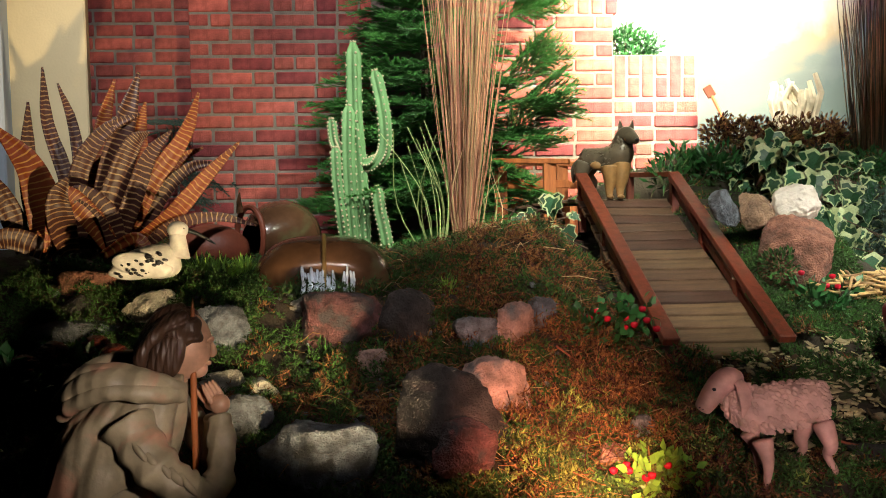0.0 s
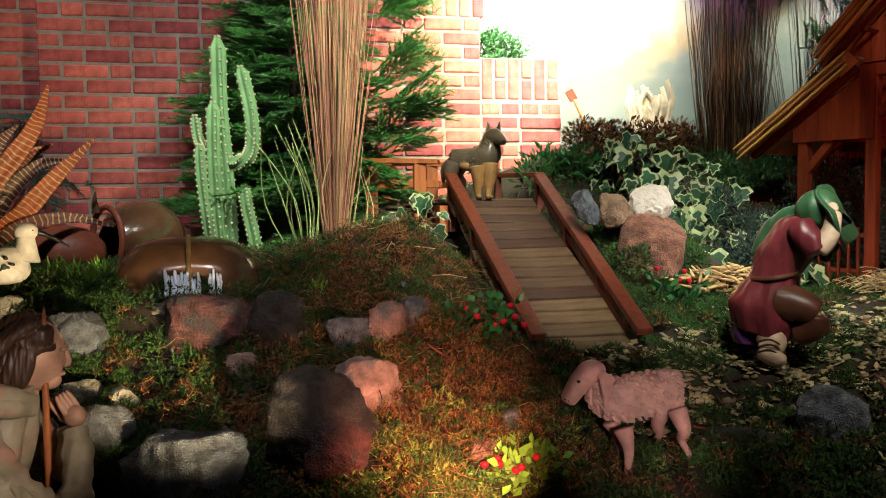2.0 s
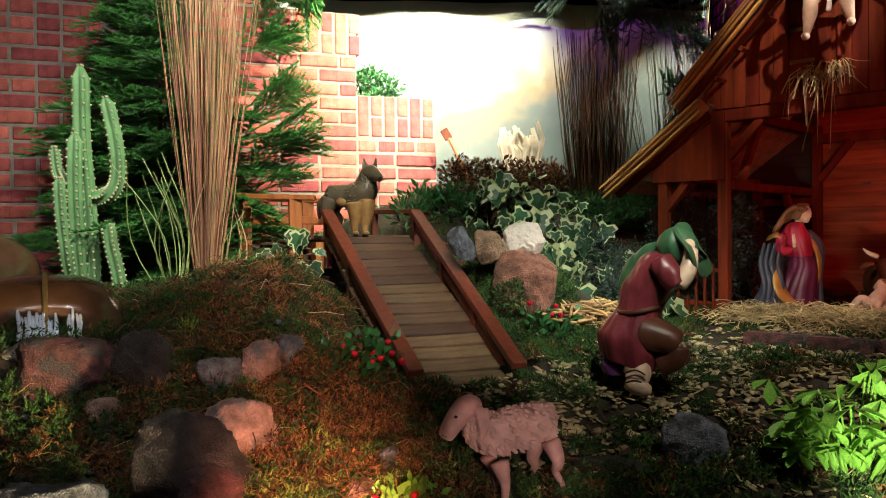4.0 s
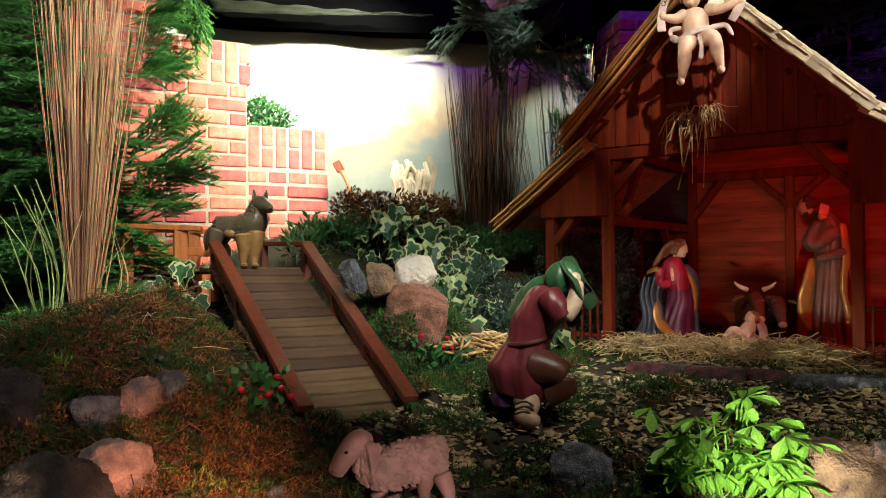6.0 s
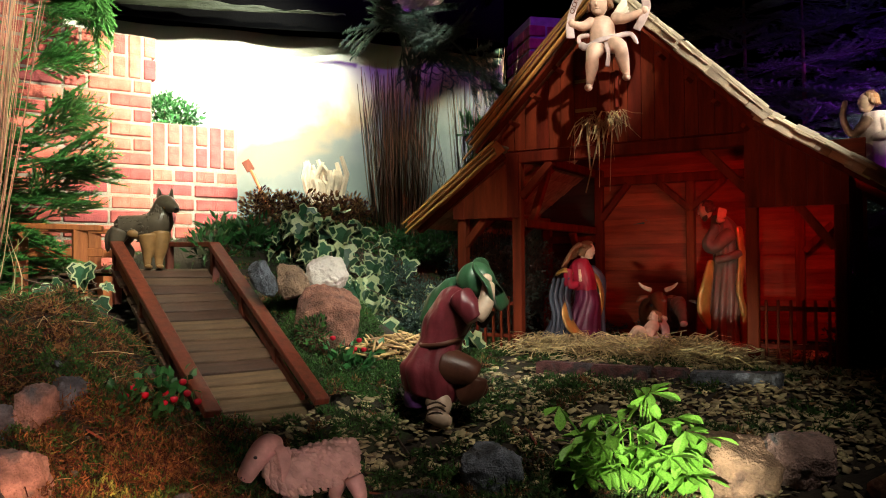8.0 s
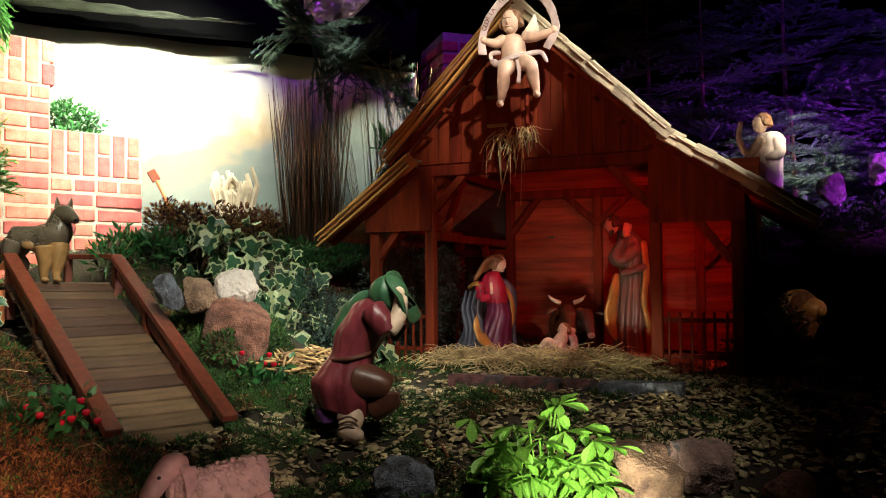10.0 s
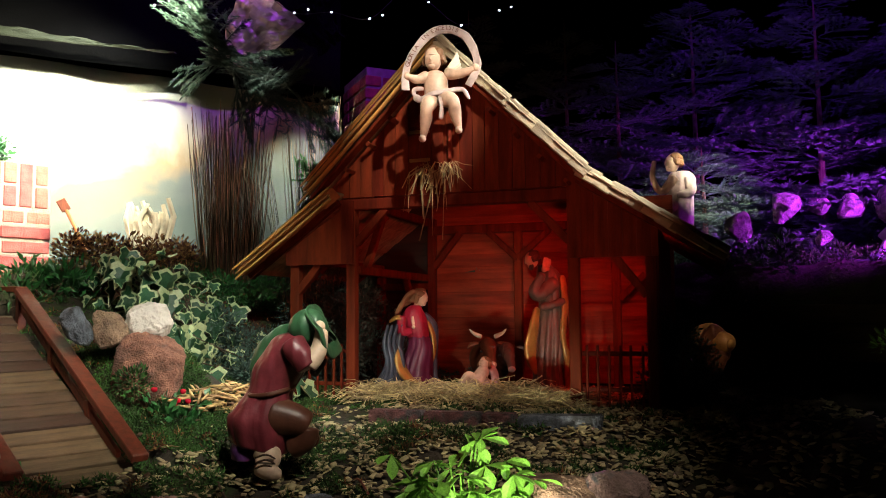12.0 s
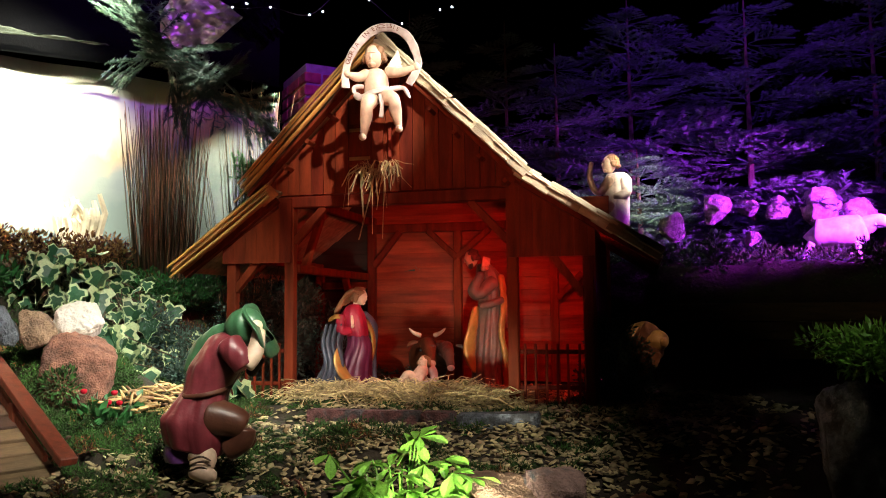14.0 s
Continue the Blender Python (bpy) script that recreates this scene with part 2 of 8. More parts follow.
def loft(bm, rings, n=20, folds=0, depth=0.0, phase=0.0, mat=0, closed=True, wob=0.0):
    """A skin over rings (x, y, z, rx, ry[, tilt_x, tilt_y]); folds are carved pleats round it that drift and deepen downwards."""
    rings = [tuple(r) + (0, 0) * (len(r) < 7) for r in rings]
    if folds:
        fine = []
        for i in range(len(rings) - 1):
            p = [np.array(rings[min(max(i + o, 0), len(rings) - 1)]) for o in (-1, 0, 1, 2)]
            for t in (0, 0.25, 0.5, 0.75):
                fine.append(0.5 * (2 * p[1] + (p[2] - p[0]) * t + (2 * p[0] - 5 * p[1] + 4 * p[2] - p[3]) * t * t + (3 * p[1] - p[0] - 3 * p[2] + p[3]) * t ** 3))
        rings, n = fine + [np.array(rings[-1])], n * 3
    rows = []
    for k, ring in enumerate(rings):
        x, y, z, rx, ry, tx, ty = (float(c) for c in ring)
        s = k / (len(rings) - 1)
        row = []
        for i in range(n):
            a = 2 * pi * i / n
            q = 1.0
            if folds:
                drift = phase + 0.9 * sin(3.1 * s + phase)
                one = abs(sin(folds * a / 2 + drift)) ** 0.8
                two = abs(sin((int(folds * 0.6) + 1) * a / 2 + 2.1 - 0.7 * drift)) ** 0.8
                q += 1.9 * depth * (1 - 0.75 * s) * (one + 0.6 * two - 1.0)
            if wob:
                q += wob * noise.noise((x * 9 + cos(a), y * 9 + sin(a), z * 9))
            dx, dy = max(rx, 0.002) * q * cos(a), max(ry, 0.002) * q * sin(a)
            row.append(bm.verts.new((x + dx, y + dy, z + tx * dx + ty * dy)))
        rows.append(row)
    for r0, r1 in zip(rows, rows[1:]):
        for i in range(n):
            bm.faces.new((r0[i], r0[(i + 1) % n], r1[(i + 1) % n], r1[i])).material_index = mat
    if closed:
        bm.faces.new(rows[0][::-1]).material_index = mat
        bm.faces.new(rows[-1]).material_index = mat
    return rows


def tube(bm, pts, radii, n=8, mat=0, flat=1.0):
    """A round limb along points, with a radius at each."""
    pts = [Vector(p) for p in pts]
    rows, side = [], None
    for k, p in enumerate(pts):
        t = (pts[min(k + 1, len(pts) - 1)] - pts[max(k - 1, 0)]).normalized()
        if side is None:
            side = t.orthogonal().normalized()
        side = (side - t * side.dot(t)).normalized()
        up = t.cross(side)
        r = radii[k] if isinstance(radii, (list, tuple)) else radii
        rows.append([bm.verts.new(p + side * (r * cos(2 * pi * i / n)) + up * (r * flat * sin(2 * pi * i / n))) for i in range(n)])
    for r0, r1 in zip(rows, rows[1:]):
        for i in range(n):
            bm.faces.new((r0[i], r0[(i + 1) % n], r1[(i + 1) % n], r1[i])).material_index = mat
    bm.faces.new(rows[0][::-1]).material_index = mat
    bm.faces.new(rows[-1]).material_index = mat


def ball(bm, centre, radii, m=None, mat=0, sub=3, rough=0.0, freq=6.0):
    """An egg shape, roughened."""
    q = Matrix.Translation(centre) @ (m or Matrix()) @ Matrix.Diagonal((*radii, 1))
    r = bmesh.ops.create_icosphere(bm, subdivisions=sub, radius=1.0, matrix=q)
    c = Vector(centre)
    for v in r["verts"]:
        if rough:
            v.co += (v.co - c) * (rough * noise.noise(v.co * freq))
    for f in {f for v in r["verts"] for f in v.link_faces}:
        f.material_index = mat


def smooth_path(pts, steps=6):
    """Catmull-Rom through points."""
    p = [Vector(q) for q in pts]
    p = [p[0] * 2 - p[1]] + p + [p[-1] * 2 - p[-2]]
    out = []
    for i in range(1, len(p) - 2):
        for s in range(steps):
            t = s / steps
            a, b, c, d = p[i - 1:i + 3]
            out.append(0.5 * ((2 * b) + (c - a) * t + (2 * a - 5 * b + 4 * c - d) * t * t + (3 * b - a - 3 * c + d) * t ** 3))
    return out + [p[-2]]


def smoothstep(a, b, x):
    t = min(max((x - a) / (b - a), 0), 1)
    return t * t * (3 - 2 * t)


# ---- the ground ----
STABLE = pose(2.519, 2.610, 1.0, 0, 0, -61.9)
STABLE_INV = STABLE.inverted()


def height(x, y):
    """The ground: a bank that rises from the viewers' floor, with mounds."""
    r = hypot(x, y)
    az = math.degrees(math.atan2(x, y))
    h = 0.54 + 0.5 * (1 - exp(-(max(r, 0.9) - 1.9) / 0.85))
    h += 0.17 * smoothstep(2.45, 2.85, y) * smoothstep(0.75, 0.35, x)                      # bed in front of the brick wall
    h += 0.16 * exp(-((x - 0.30) ** 2 + (y - 3.15) ** 2) / 0.12)                          # mossy mound beside the bridge
    h += 0.75 * exp(-((x - 2.0) ** 2 + (y - 4.55) ** 2) / 0.80)                           # bank below the backdrop
    h += 0.20 * exp(-((x - 1.5) ** 2 + (y - 3.45) ** 2) / 0.14)
    h += 0.30 * exp(-((x - 0.9) ** 2 + (y - 4.5) ** 2) / 0.30)
    h += 0.62 * smoothstep(4.45, 4.75, r) * smoothstep(53, 58, az) * (1 - smoothstep(95, 110, az))
    h += 0.05 * noise.noise((x * 2.2, y * 2.2, 0)) + 0.030 * noise.noise((x * 7, y * 7, 3)) + 0.012 * noise.noise((x * 17, y * 17, 7))
    q = STABLE_INV @ Vector((x, y, 1.0))
    inside = smoothstep(-1.25, -0.95, q.x) * (1 - smoothstep(1.05, 1.35, q.x)) * smoothstep(-0.55, -0.1, q.y) * (1 - smoothstep(1.1, 1.4, q.y))
    h = h * (1 - inside) + 0.985 * inside
    if abs(x - 0.96) < 0.27 and 2.60 < y < 4.5:
        h = min(h, 0.80 + 0.43 * min(max(y - 2.72, 0), 1.23))
    side = smoothstep(-75, -45, az) * (1 - smoothstep(100, 125, az))
    return max(h * side * smoothstep(1.05, 1.5, r), 0.0)


def ground():
    verts, faces = [], []
    xs = [-9, -6, -4.5, -3.5] + [-2.8 + 0.045 * i for i in range(196)] + [6.6, 7.5, 9]
    ys = [-7, -4, -2, -1] + [-0.4 + 0.045 * i for i in range(146)] + [6.8, 7.5, 9]
    for y in ys:
        for x in xs:
            verts.append((x, y, height(x, y)))
    w = len(xs)
    for j in range(len(ys) - 1):
        for i in range(w - 1):
            a = j * w + i
            faces.append((a, a + 1, a + w + 1, a + w))
    ob = soup("ground", verts, faces, M["soil"], smooth=True)
    tagged(ob, "dark garden soil rising in mounds and banks", "ground", kind="structure")


ground()

# ---- brick walls ----
COURSE, LONG, SHORT, JOINT = 0.0833, 0.228, 0.112, 0.0135


def brick_mesh(name, length, depth=0.115, tall=0.0695):
    bm = bmesh.new()
    box(bm, (length, depth, tall), Matrix(), 0.006)
    me = bpy.data.meshes.new(name)
    bm.to_mesh(me)
    bm.free()
    me.materials.append(M["brick"])
    return me


BRICKS = {"long": brick_mesh("brick_long", LONG), "short": brick_mesh("brick_short", SHORT)}


def lay(parent, x, z, length, upright=False, y=-0.005):
    """Lays one brick with its face at the wall's front."""
    short = length < 0.16
    ob = new("brick", BRICKS["short" if short else "long"])
    ob.parent = parent
    ob.location = (x + length / 2, 0.0575 + y + random.uniform(-0.005, 0.003), z + random.uniform(-0.0015, 0.0015))
    ob.rotation_euler = (0, random.uniform(-0.006, 0.006), random.uniform(-0.006, 0.006))
    ob.scale = (length / (SHORT if short else LONG), 1, 1)
    if upright:
        ob.rotation_euler = (0, radians(90), 0)
        ob.location = (x, 0.0575 + y + random.uniform(-0.002, 0.002), z + length / 2)


def brick_face(parent, x0, x1, z0, z1, seed):
    """Courses of long and short bricks in a free bond."""
    rnd = random.Random(seed)
    k = 0
    while z0 + (k + 0.5) * COURSE < z1:
        x = x0
        first = True
        while x < x1 - 0.02:
            n = (LONG if (k % 2 == 0) else SHORT) if first else rnd.choice((LONG, LONG, SHORT))
            first = False
            n = min(n, x1 - x)
            if x1 - x - n - JOINT < 0.05:
                n = x1 - x
            lay(parent, x, z0 + (k + 0.5) * COURSE, n)
            x += n + JOINT
        k += 1


def wall_core(name, m, pieces, label):
    """The mortar body of a wall, from boxes x0, x1, z0, z1, thickness."""
    bm = bmesh.new()
    for x0, x1, z0, z1, d in pieces:
        box(bm, (x1 - x0, d, z1 - z0), Matrix.Translation(((x0 + x1) / 2, d / 2, (z0 + z1) / 2)))
    ob = part(name, bm, M["mortar"])
    ob.matrix_world = m
    return tagged(ob, label, "wall", kind="structure")

# ---- walls of the place ----
WALL = pose(-1.45, 4.70, 0, 0, 0, 2.96)
wall_main = wall_core("wall_north", WALL, [(0.003, 1.45, 0.6, 4.2, 0.24)],
                      "red brick wall with grey joints")
wall_step = wall_core("wall_step", WALL, [(1.45, 2.00, 0.6, 4.2, 0.24), (2.00, 2.472, 0.6, 2.735, 0.24), (2.472, 2.985, 0.6, 2.247, 0.24)],
                      "red brick wall end stepped down in soldier courses")
wall_recess = wall_core("wall_recess", pose(-3.6, 5.02, 0, 0, 0, 2.96), [(0, 2.5, 0.6, 4.2, 0.2)], "dark red brick wall set back beside the pier")
bm = bmesh.new()
box(bm, (0.55, 0.6, 3.4), Matrix.Translation((0, 0, 2.1)), 0.01)
tagged(part("wall_cream", bm, M["plaster_cream"]), "cream plastered wall end", "wall", kind="structure").matrix_world = pose(-2.16, 4.30, 0, 0, 0, 22)
bm = bmesh.new()
box(bm, (0.5, 0.3, 3.4), Matrix.Translation((0, 0, 2.1)), 0.01)
tagged(part("wall_blue", bm, M["plaster_blue"]), "pale blue plastered wall", "wall", kind="structure").matrix_world = pose(-2.27, 3.72, 0, 0, 0, 22)


def room():
    # black surround added for the darkness; no such walls or ceiling are known
    for name, size, at in (("wall_south", (18, 0.2, 6), (0, -7, 3)), ("wall_west", (0.2, 16, 6), (-9, 1, 3)),
                           ("wall_east", (0.2, 16, 6), (9, 1, 3)), ("wall_far", (18, 0.2, 6), (0, 9, 3)), ("ceiling", (18, 16.2, 0.2), (0, 1, 6.1))):
        bm = bmesh.new()
        box(bm, size, Matrix.Translation(at))
        tagged(part(name, bm, M["black_cloth"]), "black surround added to close the scene off", "ceiling" if name == "ceiling" else "wall", kind="structure")


room()

# ---- painted backdrop ----


def cloth_sheet(name, path, z_of, rows, mat, label, category, ripple=0.02, kind="structure"):
    """An upright cloth along a path on the plan, from z_of(s)[0] to z_of(s)[1], with thickness."""
    pts = smooth_path(path, 10)
    verts, faces = [], []
    n = len(pts)
    for k, p in enumerate(pts):
        s = k / (n - 1)
        z0, z1 = z_of(s)
        for j in range(rows + 1):
            q = j / rows
            w = ripple * sin(s * 31 + 2 * sin(q * 5)) * (0.5 + 0.5 * q)
            verts.append((p[0] + w, p[1] + w, z0 + (z1 - z0) * q))
    for k in range(n - 1):
        for j in range(rows):
            a = k * (rows + 1) + j
            faces.append((a, a + rows + 1, a + rows + 2, a + 1))
    ob = soup(name, verts, faces, mat, smooth=True)
    so = ob.modifiers.new("thickness", "SOLIDIFY")
    so.thickness = 0.004
    return tagged(ob, label, category, kind=kind)


def backdrop_material():
    """Painted sky: pale above, a brown and grey-blue landscape low down."""
    m = material("painted_sky", (0.62, 0.60, 0.52), 0.9, vary=0.08, scale=1.5, bump=0.1)
    nt = m.node_tree
    nd, ln = nt.nodes, nt.links
    tc = nd.new("ShaderNodeTexCoord")
    n = nd.new("ShaderNodeTexNoise")
    n.inputs["Scale"].default_value, n.inputs["Detail"].default_value, n.inputs["Distortion"].default_value = 1.7, 6, 0.8
    ln.new(tc.outputs["Object"], n.inputs["Vector"])
    sp = nd.new("ShaderNodeSeparateXYZ")
    ln.new(tc.outputs["Object"], sp.inputs[0])
    ad = nd.new("ShaderNodeMath")
    ad.operation = "MULTIPLY_ADD"
    ad.inputs[1].default_value = 0.8
    ln.new(n.outputs[0], ad.inputs[0])
    lean = nd.new("ShaderNodeMath")
    lean.operation = "MULTIPLY_ADD"
    lean.inputs[1].default_value = -0.50
    ln.new(sp.outputs["X"], lean.inputs[0])
    ln.new(sp.outputs["Z"], lean.inputs[2])
    ln.new(lean.outputs[0], ad.inputs[2])
    ramp = nd.new("ShaderNodeValToRGB")
    e = ramp.color_ramp.elements
    e[0].position, e[0].color = 0.0, (0.10, 0.12, 0.11, 1)
    e[1].position, e[1].color = 1.0, (0.66, 0.66, 0.62, 1)
    for at, col in ((0.28, (0.16, 0.17, 0.15, 1)), (0.45, (0.34, 0.25, 0.14, 1)), (0.62, (0.52, 0.45, 0.30, 1))):
        q = e.new(at)
        q.color = col
    mr = nd.new("ShaderNodeMapRange")
    mr.inputs["From Min"].default_value, mr.inputs["From Max"].default_value = 1.25, 2.15
    ln.new(ad.outputs[0], mr.inputs[0])
    ln.new(mr.outputs[0], ramp.inputs[0])
    ln.new(ramp.outputs[0], nd["Principled BSDF"].inputs["Base Color"])
    return m


M["sky"] = backdrop_material()
BACK = [(-0.4, 6.15, 0), (0.9, 5.85, 0), (1.9, 5.25, 0), (2.6, 4.72, 0), (3.15, 4.30, 0)]
cloth_sheet("backdrop", BACK, lambda s: (1.0, 3.22 - 0.45 * s), 10, M["sky"], "painted cloth backdrop with pale sky and brown landscape", "backdrop", 0.015)

# ---- the stable ----


def stable():
    st = base("stable", STABLE, label="dark red wooden crib stable with a boarded gable and lean-to roofs", category="stable")
    wood, board = M["stablewood"], M["stableboard"]
    posts = {"ll": -0.765, "l": -0.471, "r": 0.569, "rr": 0.892}
    for k, s in posts.items():
        bm = bmesh.new()
        beam(bm, (s, 0, -0.04), (s, 0, 0.66 if k in ("ll", "rr") else 0.95), 0.046, 0.046, 0.004)
        part("post", bm, wood, st)
    for s, top in ((-0.765, 0.64), (-0.44, 0.95), (0.082, 0.90), (0.633, 0.90), (0.892, 0.64)):
        bm = bmesh.new()
        beam(bm, (s, 1.06, -0.04), (s, 1.06, top), 0.046, 0.046, 0.004)
        part("post", bm, wood, st)
    for a, b, w in (((-0.53, 0, 0.905), (0.63, 0, 0.905), 0.055), ((-0.46, 1.06, 0.88), (0.90, 1.06, 0.88), 0.05), ((-0.78, 1.06, 0.55), (-0.46, 1.06, 0.55), 0.04),
                    ((-0.471, 0, 0.93), (-0.471, 1.06, 0.93), 0.045), ((0.569, 0, 0.93), (0.569, 1.06, 0.93), 0.045),
                    ((-0.471, 0.05, 0.60), (-0.471, 1.04, 0.60), 0.04), ((-0.765, 0, 0.66), (-0.765, 1.06, 0.66), 0.04),
                    ((0.892, 0, 0.66), (0.892, 1.06, 0.66), 0.04), ((0.0, -0.10, 1.53), (0.0, 1.12, 1.53), 0.05)):
        bm = bmesh.new()
        beam(bm, a, b, w, w, 0.004)
        part("beam", bm, wood, st)
    for a, b in (((-0.45, 0, 0.72), (-0.30, 0, 0.88)), ((0.55, 0, 0.70), (0.38, 0, 0.88)), ((-0.75, 0, 0.50), (-0.64, 0, 0.63)),
                 ((0.87, 0, 0.46), (0.74, 0, 0.63)), ((0.082, 1.04, 0.70), (-0.09, 1.04, 0.86)), ((0.082, 1.04, 0.70), (0.27, 1.04, 0.86)),
                 ((-0.471, 0.15, 0.60), (-0.471, 0.38, 0.90)), ((-0.471, 0.9, 0.32), (-0.471, 0.7, 0.58)), ((-0.42, 1.04, 0.66), (-0.26, 1.04, 0.86)),
                 ((0.655, 1.04, 0.46), (0.79, 1.04, 0.60))):
        bm = bmesh.new()
        beam(bm, a, b, 0.034, 0.034, 0.003, up=(0, 1, 0))
        part("brace", bm, wood, st)
    # back wall of level boards
    k, z = 0, 0.0
    while z < 0.98:
        bm = bmesh.new()
        box(bm, (1.39, 0.014, 0.077), Matrix.Translation((0.245, 1.095, z + 0.036)) @ pose(0, 0, 0, 4), 0.003)
        part("wall_board", bm, board, st)
        # left bay boards, coloured dark in place of the shade inside
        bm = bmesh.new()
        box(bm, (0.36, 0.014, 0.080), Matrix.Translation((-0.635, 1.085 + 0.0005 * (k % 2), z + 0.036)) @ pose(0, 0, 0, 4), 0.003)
        part("wall_board", bm, M["shadeboard"], st)
        z += 0.0735
        k += 1
    for i in range(13):  # upper back boards, upright
        x = -0.51 + i * 0.085
        top = 1.52 - abs(x) * 1.0
        bm = bmesh.new()
        box(bm, (0.082, 0.012, max(top - 0.97, 0.02)), Matrix.Translation((x, 1.10, (top + 0.97) / 2)), 0.002)
        part("wall_board", bm, board, st)
    for i in range(11):  # right side, upright boards behind
        bm = bmesh.new()
        box(bm, (0.012, 0.0975, 0.755), Matrix.Translation((0.915, 0.06 + i * 0.099, 0.3775)), 0.002)
        part("wall_board", bm, wood, st)
    # boarded gable, cut to the slope
    x = -0.60
    while x < 0.60:
        w = 0.052 + 0.016 * random.random()
        zt = [1.55 - 1.0 * abs(q) for q in (x, x + w - 0.003)]
        bm = bmesh.new()
        v = [bm.verts.new((q, y, z)) for y in (-0.035, -0.021) for q, z in ((x, 0.935), (x + w - 0.003, 0.935), (x + w - 0.003, zt[1]), (x, zt[0]))]
        for f in ((0, 1, 2, 3), (7, 6, 5, 4), (0, 4, 5, 1), (1, 5, 6, 2), (2, 6, 7, 3), (3, 7, 4, 0)):
            bm.faces.new([v[i] for i in f])
        bmesh.ops.recalc_face_normals(bm, faces=bm.faces)
        part("gable_board", bm, wood, st)
        x += w
    # boarded fronts of the lean-tos
    for x0, x1, f in ((-0.80, -0.452, lambda q: 0.92 + (q + 0.45) * 0.66), (0.548, 0.925, lambda q: 0.99 - (q - 0.55) * 0.60)):
        x = x0
        while x < x1 - 0.01:
            w = min(0.058, x1 - x)
            bm = bmesh.new()
            v = [bm.verts.new((q, y, z)) for y in (-0.040, -0.026) for q, z in ((x, 0.625), (x + w - 0.0012, 0.625), (x + w - 0.0012, f(x + w)), (x, f(x)))]
            for g in ((0, 1, 2, 3), (7, 6, 5, 4), (0, 4, 5, 1), (1, 5, 6, 2), (2, 6, 7, 3), (3, 7, 4, 0)):
                bm.faces.new([v[i] for i in g])
            bmesh.ops.recalc_face_normals(bm, faces=bm.faces)
            part("front_board", bm, wood, st)
            x += w

    # roofs of overlapping boards
    def slope(x0, z0, x1, z1, n, y0, y1, lift):
        a, b = Vector((x0, 0, z0)), Vector((x1, 0, z1))
        d = (b - a) / n
        ang = math.atan2(-(b - a).z, (b - a).x)
        for i in range(n):
            c = a + d * (i + 0.5)
            bm = bmesh.new()
            e = random.uniform(-0.02, 0.015)
            box(bm, (d.length * 1.28, y1 - y0 + e, 0.013), Matrix.Translation((c.x, (y0 + y1) / 2 + e / 2, c.z + lift + random.uniform(0, 0.004))) @ Matrix.Rotation(ang + radians(3.0) * (1 if x1 > x0 else -1), 4, "Y"), 0.002)
            part("roof_board", bm, M["shingle"], st)
        for y in (y0 + 0.04, (y0 + y1) / 2, y1 - 0.06):
            bm = bmesh.new()
            beam(bm, a + Vector((0, y, -0.012)), b + Vector((0, y, -0.012)), 0.03, 0.035, 0.002, up=(0, 1, 0))
            part("rafter", bm, wood, st)

    slope(-0.005, 1.575, -0.625, 0.955, 10, -0.13, 1.16, 0.02)
    slope(0.005, 1.575, 0.635, 0.965, 10, -0.13, 1.16, 0.02)
    slope(-0.51, 0.925, -0.975, 0.585, 6, -0.11, 1.16, 0.015)
    slope(0.60, 0.965, 1.185, 0.60, 7, -0.11, 1.16, 0.015)
    # split boards that curl over the front edges
    for x0, z0, x1, z1, n in ((0.0, 1.59, 0.645, 0.965, 12), (0.62, 0.965, 1.185, 0.60, 9), (0.0, 1.585, -0.63, 0.955, 11), (-0.51, 0.925, -0.98, 0.585, 9)):
        a, b = Vector((x0, 0, z0)), Vector((x1, 0, z1))
        d = (b - a) / n
        ang = math.atan2(-(b - a).z, (b - a).x)
        for i in range(n):
            for row, (dy, dz, tip) in enumerate(((-0.135, 0.012, 62), (-0.115, 0.038, 30))):
                c = a + d * (i + 0.5 + random.uniform(-0.15, 0.15))
                bm = bmesh.new()
                box(bm, (d.length * random.uniform(1.05, 1.5), 0.05 + random.uniform(-0.008, 0.012), 0.010), Matrix(), 0.002)
                ob = part("edge_board", bm, M["shingle"] if x1 > 0 else M["orangewood"] if z0 < 1 else M["plank"], st)
                ob.matrix_basis = Matrix.Translation((c.x, dy, c.z + dz)) @ Matrix.Rotation(ang + random.uniform(-0.03, 0.05), 4, "Y") @ Matrix.Rotation(radians(tip + random.uniform(-8, 8)), 4, "X")
    # bundled reeds along the left roof edges
    for x0, z0, x1, z1 in ((0.0, 1.60, -0.64, 0.955), (-0.50, 0.94, -0.99, 0.585)):
        for k in range(9):
            bm = bmesh.new()
            dy, dz = -0.175 + 0.014 * (k % 3) + random.uniform(-0.004, 0.004), 0.026 * (k // 3) - 0.018 + random.uniform(-0.006, 0.006)
            e = random.uniform(-0.04, 0.06)
            a, b = Vector((x0, dy, z0 + dz)), Vector((x1, dy, z1 + dz))
            tube(bm, [a + (b - a) * random.uniform(0.0, 0.06), (a + b) / 2 + Vector((0, 0, random.uniform(-0.008, 0.008))), b + (b - a) * e], [0.006, 0.007, 0.005], 6)
            part("reed", bm, M["thatch"], st)
    for x0, z0, x1, z1 in ((0, 1.545, -0.62, 0.925), (0, 1.545, 0.63, 0.935)):  # barge boards
        bm = bmesh.new()
        beam(bm, (x0, -0.12, z0), (x1, -0.12, z1), 0.014, 0.05, 0.002, up=(0, 1, 0))
        part("barge_board", bm, wood, st)
